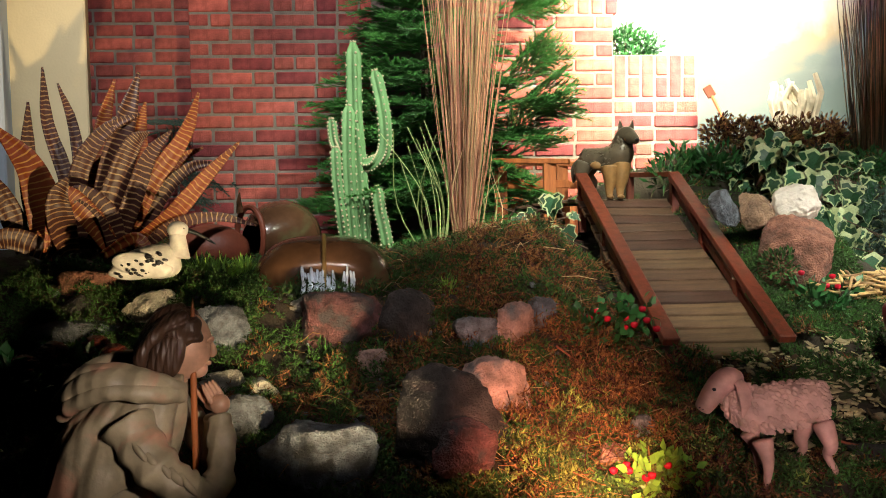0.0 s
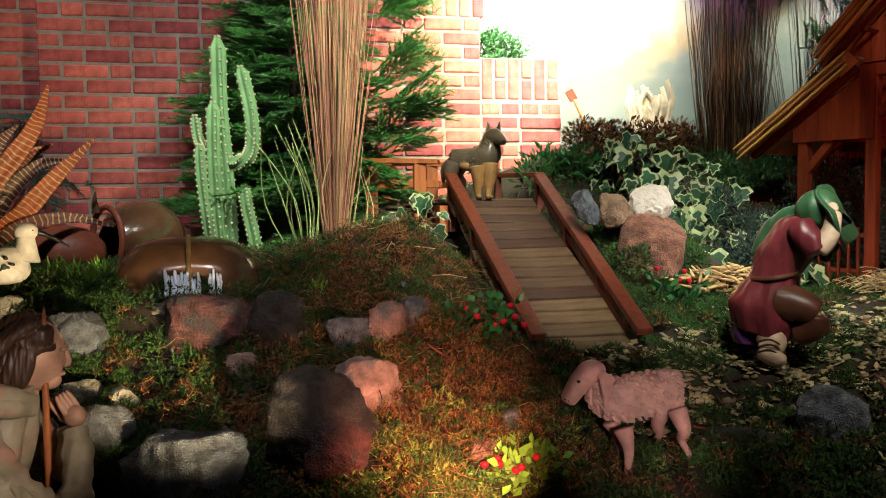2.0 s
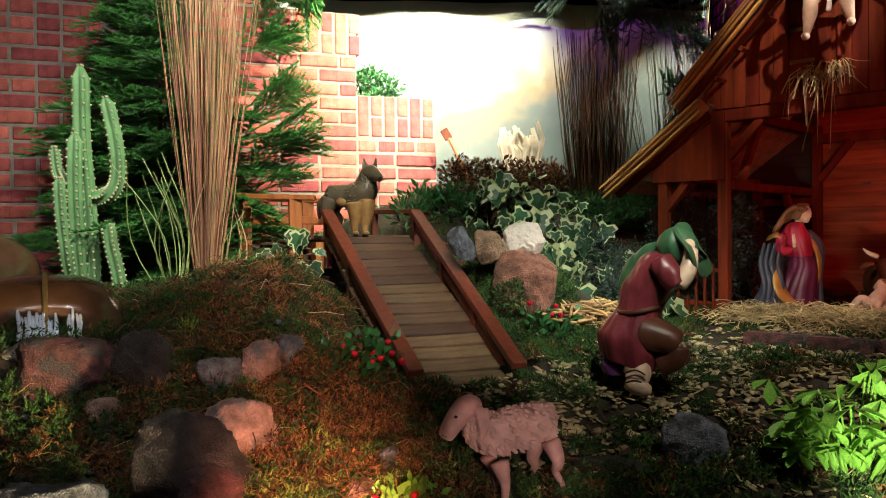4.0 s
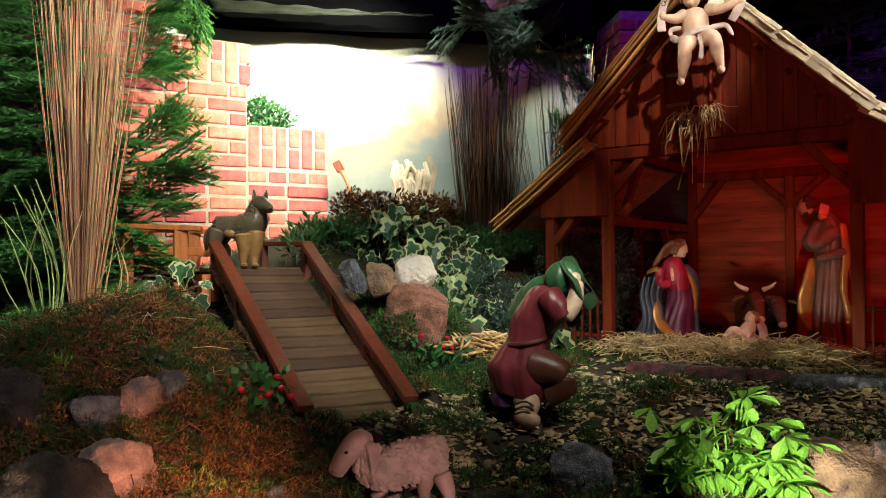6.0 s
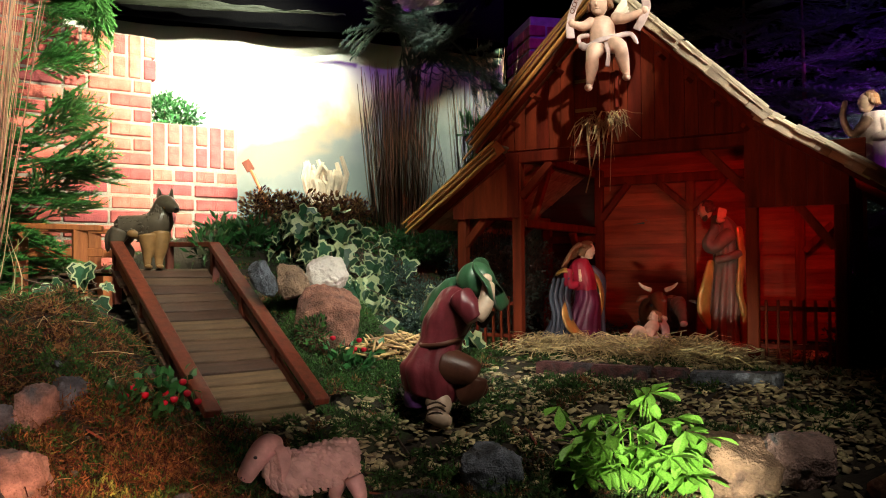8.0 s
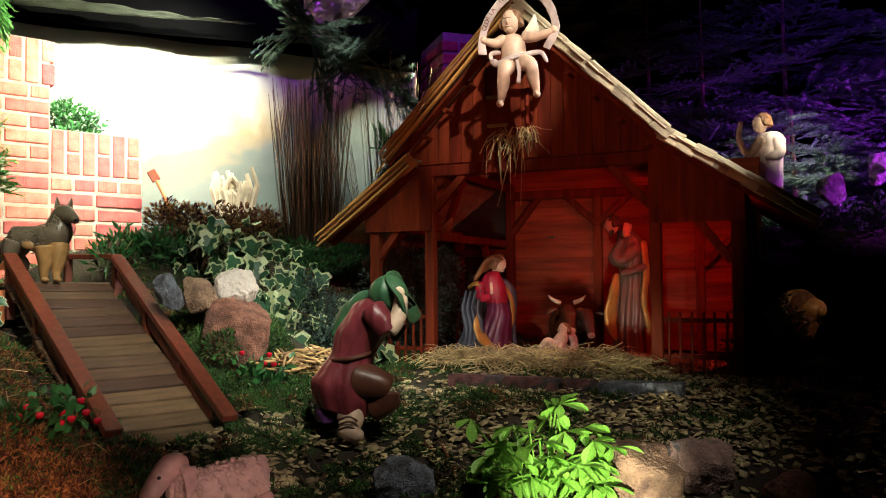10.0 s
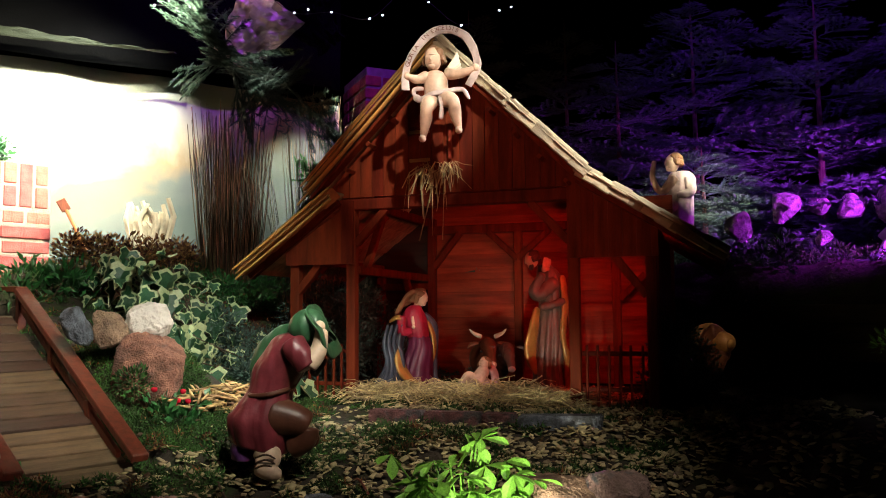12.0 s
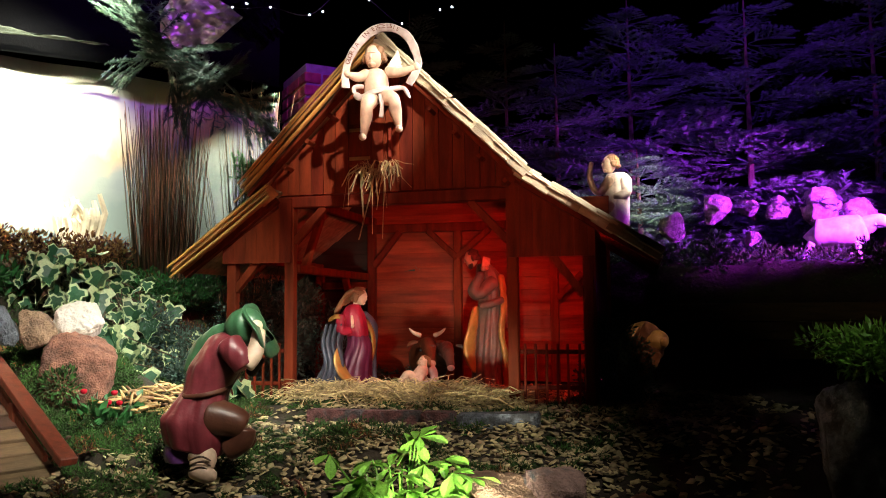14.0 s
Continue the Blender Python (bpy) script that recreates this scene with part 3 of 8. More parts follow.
    # pegs along the gable
    for i in range(5):
        for sgn in (-1, 1):
            bm = bmesh.new()
            q = 0.12 + i * 0.11
            box(bm, (0.02, 0.09, 0.018), Matrix.Translation((sgn * q, -0.08, 1.505 - 1.0 * q)) @ Matrix.Rotation(sgn * 0.78, 4, "Y"), 0.002)
            part("purlin_end", bm, wood, st)
    # hatch in the gable
    bm = bmesh.new()
    for i in range(3):
        box(bm, (0.052, 0.012, 0.185), Matrix.Translation((-0.135 + i * 0.054, -0.055, 1.15)), 0.002)
    hatch = part("hatch_door", bm, wood, st)
    for z in (1.085, 1.215):
        bm = bmesh.new()
        box(bm, (0.10, 0.005, 0.016), Matrix.Translation((-0.11, -0.064, z)), 0.002)
        part("hinge", bm, M["brass"], hatch, "brass strap hinge")
    # red strip added to stand in for the glowing slit beside the hatch
    bm = bmesh.new()
    box(bm, (0.014, 0.02, 0.16), Matrix.Translation((0.030, -0.05, 1.165)), 0.002)
    part("hatch_frame", bm, M["stableboard"], st)
    # picket fences
    for x0, x1 in ((-0.745, -0.495), (0.595, 0.870)):
        for z in (0.07, 0.22):
            bm = bmesh.new()
            beam(bm, (x0, -0.005, z), (x1, -0.005, z), 0.012, 0.018, 0.002)
            part("fence_rail", bm, wood, st)
        n = 6
        for i in range(n):
            bm = bmesh.new()
            x = x0 + (i + 0.5) * (x1 - x0) / n
            beam(bm, (x, -0.018, 0.0), (x + random.uniform(-0.004, 0.004), -0.018, 0.255), 0.014, 0.010, 0.002)
            part("picket", bm, wood, st)
    return st


M["brass"] = material("old_brass", (0.45, 0.30, 0.12), 0.4, metal=0.9, vary=0.3, bump=0.2)
stable()
spot("stable_red_lamp", STABLE @ Vector((0.72, 0.12, 0.86)), STABLE @ Vector((0.1, 1.1, 0.40)), 17, (1.0, 0.025, 0.02), 150, 0.8, 0.02)

# ---- the bridge ----


def bridge():
    br = base("footbridge", pose(0.945, 2.72, 0.85, 0, 0, 3.3), label="small wooden footbridge with brown planks and red-brown rails", category="bridge")
    run, rise = 1.232, 0.535
    ang = math.atan2(rise, run)
    n = 15
    step = hypot(run, rise) / n
    for i in range(n):
        s = (i + 0.5) / n
        bm = bmesh.new()
        box(bm, (0.44 + random.uniform(-0.012, 0.012), step - 0.014, 0.016), Matrix(), 0.002)
        ob = part("plank", bm, M["plank"], br)
        ob.matrix_basis = pose(random.uniform(-0.006, 0.006), run * s, rise * s, math.degrees(ang) + random.uniform(-1, 1), random.uniform(-0.8, 0.8), random.uniform(-0.5, 0.5))
    for i in range(5):
        bm = bmesh.new()
        box(bm, (0.46, 0.082, 0.014), Matrix.Translation((0, run + 0.045 + i * 0.085, rise + 0.004)), 0.002)
        part("plank", bm, M["plank"], br)
    for x in (-0.16, 0.16):
        bm = bmesh.new()
        beam(bm, (x, -0.02, -0.05), (x, run, rise - 0.035), 0.035, 0.05)
        part("stringer", bm, M["redwood"], br)
        bm = bmesh.new()
        beam(bm, (x, run - 0.02, rise - 0.035), (x, run + 0.42, rise - 0.035), 0.035, 0.05)
        part("stringer", bm, M["redwood"], br)
    for x in (-0.195, 0.20):
        bm = bmesh.new()
        top_x = x + (0.065 if x > 0 else 0.0)
        beam(bm, (x, -0.06, 0.070), (top_x, run + 0.02, rise + 0.13), 0.058, 0.028)
        part("handrail", bm, M["redwood"], br)
        bm = bmesh.new()
        beam(bm, (x, 0.10, 0.060), (top_x, run, rise + 0.05), 0.016, 0.034)
        part("lower_rail", bm, M["redwood"], br)
        for s in (0.30, 0.64, 1.0):
            y, z = run * s, rise * s
            bm = bmesh.new()
            px = x + (top_x - x) * s
            beam(bm, (px, y, z - 0.13 * s - 0.02), (px, y + 0.01, z + 0.05 + 0.07 * s), 0.036, 0.036)
            part("post", bm, M["redwood"], br)
        bm = bmesh.new()
        if x > 0:
            beam(bm, (top_x, run, rise + 0.13), (x - 0.03, run + 0.42, rise + 0.14), 0.055, 0.026)
            part("handrail", bm, M["redwood"], br)
            bm = bmesh.new()
            beam(bm, (x - 0.04, run + 0.40, rise - 0.1), (x - 0.04, run + 0.40, rise + 0.145), 0.036, 0.036)
            part("post", bm, M["redwood"], br)
        else:
            bm.free()
    # second flight, down to the wall
    q = Matrix.Translation((-0.20, run + 0.22, rise)) @ Matrix.Rotation(radians(158), 4, "Z")
    for i in range(5):
        bm = bmesh.new()
        box(bm, (0.082, 0.34, 0.014), q @ Matrix.Translation((0.045 + i * 0.085, 0, -0.012 * i)), 0.002)
        part("plank", bm, M["plank"], br)
    for y in (-0.17, 0.17):
        bm = bmesh.new()
        beam(bm, q @ Vector((-0.02, y, 0.20)), q @ Vector((0.40, y, 0.215)), 0.055, 0.026)
        part("handrail", bm, M["orangewood"], br)
        bm = bmesh.new()
        beam(bm, q @ Vector((-0.02, y, 0.09)), q @ Vector((0.40, y, 0.09)), 0.016, 0.04)
        part("lower_rail", bm, M["orangewood"], br)
        for x in (0.08, 0.33):
            bm = bmesh.new()
            beam(bm, q @ Vector((x, y, -0.12)), q @ Vector((x, y, 0.195)), 0.062, 0.040)
            part("post", bm, M["orangewood"], br)
    # arched bearer under the landing
    bm = bmesh.new()
    prof = [(-0.19, -0.16), (-0.12, -0.16)] + [(0.10 * cos(a), -0.16 + 0.10 * sin(a)) for a in [pi * (1 - i / 8) for i in range(9)]] + [(0.12, -0.16), (0.19, -0.16), (0.19, -0.02), (-0.19, -0.02)]
    rows = [[bm.verts.new((-0.24 + w, run + 0.17 + px, rise + pz)) for px, pz in prof] for w in (-0.02, 0.02)]
    k = len(prof)
    bm.faces.new(rows[0])
    bm.faces.new(rows[1][::-1])
    for i in range(k):
        bm.faces.new((rows[0][i], rows[0][(i + 1) % k], rows[1][(i + 1) % k], rows[1][i]))
    bmesh.ops.recalc_face_normals(bm, faces=bm.faces)
    part("arch", bm, M["orangewood"], br)


bridge()

# ---- rocks ----


def rock(name, at, size, mat, label, seed, turn=(0, 0, 0), angular=0.9, sink=0.0, boxy=0.0):
    """A boulder: a ball cut by planes, then roughened. size: full x, y, z; at: the middle of its base."""
    rnd = random.Random(seed)
    bm = bmesh.new()
    bmesh.ops.create_icosphere(bm, subdivisions=5, radius=1.0)
    cuts = []
    for _ in range(15):
        d = Vector((rnd.gauss(0, 1), rnd.gauss(0, 1), rnd.gauss(0, 1))).normalized()
        cuts.append((d, rnd.uniform(0.58, 0.86)))
    off = Vector((seed * 3.7, seed * 1.3, 0))
    for v in bm.verts:
        p = v.co.normalized()
        k = 1.0 + boxy * (1 / (abs(p.x) ** 5 + abs(p.y) ** 5 + abs(p.z) ** 5) ** 0.2 - 1)
        for d, c in cuts:
            q = p.dot(d)
            if q * k > c * (1 + 0.45 * boxy):
                k = k + (c * (1 + 0.45 * boxy) / q - k) * (0.5 + 0.5 * angular)
        k *= 1 + 0.10 * noise.noise(p * 1.4 + off) + 0.06 * noise.noise(p * 4.0 + off) + 0.085 * abs(noise.noise(p * 6.5 + off)) + 0.030 * noise.noise(p * 15 + off) + 0.018 * noise.noise(p * 34 + off)
        v.co = p * k
    lo = [min(v.co[i] for v in bm.verts) for i in range(3)]
    hi = [max(v.co[i] for v in bm.verts) for i in range(3)]
    for v in bm.verts:
        v.co = Vector([((v.co[i] - lo[i]) / (hi[i] - lo[i]) - (0.5 if i < 2 else 0)) * size[i] for i in range(3)])
    ob = part(name, bm, mat, smooth=True)
    ob.matrix_world = pose(at[0], at[1], at[2] - sink, *turn)
    return tagged(ob, label, "rock")

for name, at, size, mat, label, seed, turn in (
        ("grey_boulder", (-0.350, 2.16, 0.60), (0.33, 0.24, 0.20), "grey_rock", "rough grey granite boulder at the foot of the bank", 11, (0, 0, 10)),
        ("dark_boulder", (-0.053, 2.20, 0.57), (0.34, 0.26, 0.37), "dark_rock", "large dark wet-looking boulder leaning on the bank", 12, (-8, 18, 0)),
        ("red_boulder", (0.055, 2.11, 0.66), (0.20, 0.13, 0.16), "red_rock", "rounded red stone beside the dark boulder", 13, (0, 0, 20)),
        ("pale_stone", (0.160, 2.38, 0.735), (0.195, 0.16, 0.20), "pink_rock", "squarish pale pink stone in rust-red moss", 14, (0, -4, 8)),
        ("small_pink_stone", (-0.239, 2.60, 0.815), (0.13, 0.10, 0.11), "pink_rock", "small pink and grey stone among moss", 15, (0, 10, 30)),
        ("red_stone", (-0.348, 2.70, 0.875), (0.29, 0.20, 0.23), "red_rock", "wide dark red stone below the clay barrel", 16, (0, 0, 5)),
        ("black_stone", (-0.132, 2.70, 0.88), (0.205, 0.16, 0.23), "dark_rock", "upright black porous stone", 17, (0, 0, 40)),
        ("grey_stone", (0.103, 2.63, 0.895), (0.16, 0.12, 0.13), "grey_rock", "small rough grey stone in the moss", 18, (0, 0, 0)),
        ("speckled_stone", (0.238, 2.66, 0.915), (0.175, 0.12, 0.15), "pink_rock", "rounded grey stone with a pink face", 19, (0, 0, 70)),
        ("grey_stone", (0.338, 2.70, 0.93), (0.13, 0.10, 0.145), "grey_rock", "upright rough grey stone in the moss", 20, (0, 0, 20)),
        ("red_pebble", (0.143, 2.78, 0.965), (0.10, 0.08, 0.09), "red_rock", "small dark red stone half buried in moss", 21, (0, 0, 0)),
        ("grey_slab", (-0.707, 2.66, 0.86), (0.19, 0.12, 0.22), "grey_rock", "upright grey stone slab in the bank", 22, (0, -15, 20)),
        ("white_stone", (-0.996, 2.76, 0.965), (0.20, 0.14, 0.14), "pale_rock", "pale limestone below the wading bird", 23, (0, -10, 10)),
        ("brown_stone", (-1.280, 2.87, 1.06), (0.21, 0.14, 0.11), "block_rock", "brown layered stone on the bank", 24, (0, 0, 15)),
        ("brown_stone", (-1.274, 2.76, 0.985), (0.16, 0.12, 0.11), "dark_rock", "dark brown stone under another", 25, (0, 0, 30)),
        ("flat_slab", (-1.239, 2.69, 0.92), (0.32, 0.14, 0.10), "grey_rock", "long flat grey stone slab", 26, (0, 3, 22)),
        ("white_stone", (-0.699, 2.46, 0.79), (0.155, 0.12, 0.095), "pale_rock", "small pale stone in the bank", 27, (0, 0, 0)),
        ("white_stone", (-0.569, 2.45, 0.775), (0.11, 0.09, 0.09), "pale_rock", "small pale speckled stone in the bank", 28, (0, 0, 60)),
        ("blue_grey_stone", (-0.605, 2.25, 0.705), (0.21, 0.16, 0.16), "grey_rock", "blue-grey stone behind the leaning shepherd", 29, (0, 8, 10)),
        ("pale_pebble", (-0.488, 2.79, 1.0), (0.11, 0.09, 0.075), "pale_rock", "pale rounded pebble before the barrel", 30, (0, 0, 0)),
        ("yellow_pebble", (-1.19, 2.93, 1.06), (0.10, 0.09, 0.095), "tan_rock", "round ochre pebble beside the bird", 31, (0, 0, 0)),
        ("pink_pebble", (0.455, 2.12, 0.655), (0.115, 0.09, 0.085), "pink_rock", "pink stone in glowing moss", 32, (0, 0, 0)),
        ("blue_pebble", (0.567, 2.24, 0.70), (0.10, 0.08, 0.09), "grey_rock", "blue-grey pebble beside the lamb", 33, (0, 0, 0)),
        ("grey_stone", (1.386, 1.97, 0.71), (0.19, 0.13, 0.165), "grey_rock", "grey stone standing in wood chips", 34, (0, 0, -30)),
        ("dark_slab", (1.149, 2.02, 0.70), (0.25, 0.10, 0.06), "dark_rock", "thin dark slab lying in wood chips", 35, (0, 2, -30)),
        ("sandstone_block", (1.365, 3.16, 1.02), (0.275, 0.20, 0.31), "block_rock", "rusty sandstone block under the ivy", 36, (0, 6, -23)),
        ("grey_cobble", (1.175, 3.27, 1.27), (0.105, 0.10, 0.17), "grey_rock", "grey cobble leaning on the sandstone block", 37, (0, -22, -20)),
        ("tan_cobble", (1.275, 3.23, 1.27), (0.135, 0.12, 0.16), "tan_rock", "tan cobble on the sandstone block", 38, (0, -14, -20)),
        ("quartz_stone", (1.400, 3.20, 1.28), (0.19, 0.14, 0.17), "quartz", "white quartz stone on the sandstone block", 39, (0, 0, -20)),
        ("tan_boulder", (1.892, 1.53, 0.72), (0.27, 0.20, 0.20), "tan_rock", "flat tan sandstone beside the green plant", 40, (0, 8, -52)),
        ("pink_boulder", (2.028, 1.40, 0.75), (0.21, 0.17, 0.18), "pink_rock", "pale pink boulder beside the tan one", 41, (0, 0, -56)),
        ("brown_boulder", (2.105, 1.15, 0.75), (0.17, 0.14, 0.13), "block_rock", "brown stone among wood chips", 42, (0, 0, -60)),
        ("large_boulder", (2.655, 0.676, 0.78), (0.32, 0.30, 0.40), "grey_rock", "large dark grey boulder at the edge", 43, (0, 0, -70))):
    if "pink_rock" not in M:
        M["pink_rock"] = material("pink_granite", (0.36, 0.23, 0.20), 0.8, vary=0.55, scale=18, fine=150, bump=1.0, alt=(0.14, 0.14, 0.15), alt_at=0.53, bump_depth=0.03)
        M["quartz"] = material("white_quartz", (0.62, 0.54, 0.47), 0.6, vary=0.2, scale=9, fine=60, bump=1.0, alt=(0.42, 0.25, 0.18), alt_at=0.62)
    rock(name, at, size, M[mat], label, seed, turn, boxy=0.9 if "block" in name or seed in (11, 14, 26, 22, 34, 40, 41) else 0.4)

# edging blocks before the stable
for name, s, w, mat, label in (("edging_brick", -0.11, 0.23, "red_rock", "dark red edging brick before the straw"), ("edging_brick", 0.13, 0.23, "red_rock", "dark red edging brick before the straw"),
                               ("edging_brick", 0.32, 0.13, "red_rock", "short red edging brick before the straw"), ("edging_stone", 0.56, 0.32, "grey_rock", "long grey edging stone before the straw")):
    bm = bmesh.new()
    box(bm, (w, 0.09, 0.085), Matrix(), 0.006, segments=2)
    ob = part(name, bm, M[mat])
    ob.matrix_world = STABLE @ pose(s, -0.34, -0.040, random.uniform(-4, 4), random.uniform(-2, 2), random.uniform(-3, 3))
    tagged(ob, label, "edging", group="edging before the stable")

# ---- statues ----
for key, col, rough, kw in (
        ("skin", (0.55, 0.31, 0.20), 0.45, {}), ("pale_skin", (0.66, 0.47, 0.34), 0.45, {}), ("hair", (0.055, 0.028, 0.016), 0.5, {}),
        ("fair_hair", (0.24, 0.12, 0.055), 0.5, {}), ("grey_cloak", (0.27, 0.225, 0.145), 0.55, {"alt": (0.40, 0.21, 0.14), "alt_at": 0.55}),
        ("maroon", (0.16, 0.025, 0.033), 0.38, {}), ("brown_cloth", (0.10, 0.036, 0.022), 0.4, {}), ("green_cloth", (0.035, 0.10, 0.045), 0.4, {}),
        ("rose", (0.30, 0.012, 0.035), 0.45, {}), ("plum", (0.10, 0.014, 0.045), 0.45, {}), ("slate_blue", (0.05, 0.06, 0.085), 0.4, {}),
        ("gold", (0.36, 0.21, 0.05), 0.35, {"metal": 0.2}), ("taupe", (0.13, 0.085, 0.065), 0.45, {}), ("linen", (0.52, 0.42, 0.38), 0.6, {}),
        ("fleece", (0.52, 0.33, 0.28), 0.8, {}), ("fleece_face", (0.50, 0.28, 0.24), 0.6, {}), ("white_paint", (0.68, 0.66, 0.62), 0.5, {}), ("black_paint", (0.012, 0.012, 0.014), 0.4, {}),
        ("dog_dark", (0.10, 0.078, 0.055), 0.32, {}), ("dog_tan", (0.24, 0.13, 0.05), 0.4, {}), ("tongue", (0.55, 0.16, 0.17), 0.4, {}),
        ("ox", (0.15, 0.05, 0.022), 0.5, {}), ("lion", (0.36, 0.17, 0.05), 0.5, {}), ("violet", (0.10, 0.03, 0.14), 0.45, {}), ("ivory", (0.62, 0.52, 0.38), 0.5, {})):
    M[key] = material(key + "_paint", col, rough * 0.9, vary=0.32, scale=14, fine=60, bump=0.12, **kw)


def drape(m, scale=9.0, strength=0.16):
    """Carved folds: distorted bands as relief."""
    nt = m.node_tree
    nd, ln = nt.nodes, nt.links
    tc = nd.new("ShaderNodeTexCoord")
    mp = nd.new("ShaderNodeMapping")
    mp.inputs["Scale"].default_value = (1, 1, 0.35)
    mp.inputs["Rotation"].default_value = (0, 0.25, 0.6)
    ln.new(tc.outputs["Object"], mp.inputs[0])
    wv = nd.new("ShaderNodeTexWave")
    wv.inputs["Scale"].default_value, wv.inputs["Distortion"].default_value = scale, 5.0
    wv.inputs["Detail"].default_value, wv.inputs["Detail Scale"].default_value = 2.0, 0.8
    ln.new(mp.outputs[0], wv.inputs[0])
    bn = nd.new("ShaderNodeBump")
    bn.inputs["Strength"].default_value, bn.inputs["Distance"].default_value = strength, 0.02
    ln.new(wv.outputs["Fac"], bn.inputs["Height"])
    b = nd["Principled BSDF"]
    if b.inputs["Normal"].links:
        ln.new(b.inputs["Normal"].links[0].from_socket, bn.inputs["Normal"])
    ln.new(bn.outputs[0], b.inputs["Normal"])


for key in ("grey_cloak", "maroon", "rose", "plum", "slate_blue", "taupe", "gold", "linen", "green_cloth"):
    drape(M[key])
for key in ("hair", "fair_hair"):
    drape(M[key], 34.0, 0.22)


CLOTH = ("grey_cloak", "maroon", "rose", "plum", "slate_blue", "taupe", "gold", "linen", "green_cloth")
CURLS = bpy.data.textures.new("curls", "CLOUDS")
CURLS.noise_scale, CURLS.noise_depth = 0.016, 1
FOLDS = bpy.data.textures.new("folds", "WOOD")
FOLDS.wood_type, FOLDS.noise_basis_2, FOLDS.noise_scale, FOLDS.turbulence = "BANDNOISE", "SIN", 0.07, 6.0


def statue(name, where, mats, make, label, category="statue", level=1):
    bm = bmesh.new()
    make(bm)
    bmesh.ops.recalc_face_normals(bm, faces=bm.faces)
    ob = part(name, bm, [M[k] for k in mats], smooth=True)
    ob.matrix_world = where
    if level:
        su = ob.modifiers.new("rounding", "SUBSURF")
        su.levels = su.render_levels = level + 1
        wool = [i for i, k in enumerate(mats) if k == "fleece"]
        if wool:
            vg = ob.vertex_groups.new(name="wool")
            vg.add(sorted({v for p in ob.data.polygons if p.material_index in wool for v in p.vertices}), 1.0, "REPLACE")
            di = ob.modifiers.new("curls", "DISPLACE")
            di.texture, di.texture_coords, di.strength, di.mid_level, di.vertex_group = CURLS, "LOCAL", 0.006, 0.5, "wool"
        cloth = [i for i, k in enumerate(mats) if k in CLOTH]
        if cloth:
            vg = ob.vertex_groups.new(name="cloth")
            vg.add(sorted({v for p in ob.data.polygons if p.material_index in cloth for v in p.vertices}), 1.0, "REPLACE")
            di = ob.modifiers.new("folds", "DISPLACE")
            di.texture, di.texture_coords, di.strength, di.mid_level, di.vertex_group = FOLDS, "LOCAL", 0.004, 0.5, "cloth"
    return tagged(ob, label, category)


def sketch(ox, oz, scale):
    """Points of a sketch grid (across, down) to metres about the statue's foot; a third number is the depth in metres."""
    return lambda x, z, d=0.0: Vector(((x - ox) / scale, d, (oz - z) / scale))


def head(bm, c, r, face, skin, hair, yaw=0.0, nod=0.0, long_hair=True, beard=False):
    """A carved head that faces local -x turned by yaw: skull, nose, brow, chin, ears, hair."""
    m = Matrix.Translation(c) @ Matrix.Rotation(radians(yaw), 4, "Z") @ Matrix.Rotation(radians(nod), 4, "Y")

    def at(x, y, z):
        return m @ Vector((x * r, y * r, z * r))

    r3 = m.to_3x3().to_4x4()
    ball(bm, at(-0.12, 0, -0.05), (r * 0.80, r * 0.74, r * 1.05), r3, skin, 3)
    ball(bm, at(-0.55, 0, -0.72), (r * 0.34, r * 0.36, r * 0.30), r3, skin, 2)
    tube(bm, [at(-0.82, 0, 0.22), at(-1.06, 0, -0.22), at(-0.86, 0, -0.30)], [r * 0.08, r * 0.15, r * 0.10], 6, skin)
    tube(bm, [at(-0.78, -0.42, 0.20), at(-0.93, 0, 0.25), at(-0.78, 0.42, 0.20)], [r * 0.08, r * 0.10, r * 0.08], 6, skin)
    tube(bm, [at(-0.80, -0.22, -0.52), at(-0.93, 0, -0.50), at(-0.80, 0.22, -0.52)], [r * 0.05, r * 0.09, r * 0.05], 6, skin)
    for s in (-1, 1):
        ball(bm, at(-0.74, 0.30 * s, 0.05), (r * 0.12, r * 0.15, r * 0.09), r3, skin, 1)
        ball(bm, at(0.02, 0.76 * s, -0.1), (r * 0.16, r * 0.08, r * 0.25), r3, skin, 1)
    ball(bm, at(0.22, 0, 0.30), (r * 0.88, r * 0.86, r * 0.88), r3, hair, 3, 0.4, 50)
    rnd = random.Random(int(c[0] * 1000) + 7)
    for i in range(16):
        a = radians(-110 + 220 * i / 15)
        p0 = at(0.15 + 0.55 * cos(a), 0.78 * sin(a), 0.35)
        p1 = at(0.22 + 0.80 * cos(a), 0.92 * sin(a), -0.25)
        p2 = at(0.25 + 0.85 * cos(a) + rnd.uniform(-.1, .1), 0.95 * sin(a), -0.85 if long_hair else -0.35)
        tube(bm, smooth_path([p0, p1, p2], 3), [r * 0.2, r * 0.26, r * 0.25, r * 0.26, r * 0.22, r * 0.2, r * 0.08][:7], 6, hair)
    if beard:
        for i in range(7):
            a = radians(-60 + 20 * i)
            tube(bm, [at(-0.62 * cos(a), 0.62 * sin(a), -0.55), at(-0.70 * cos(a), 0.5 * sin(a), -1.0), at(-0.55, 0.25 * sin(a), -1.35)], [r * 0.2, r * 0.2, r * 0.06], 6, hair)


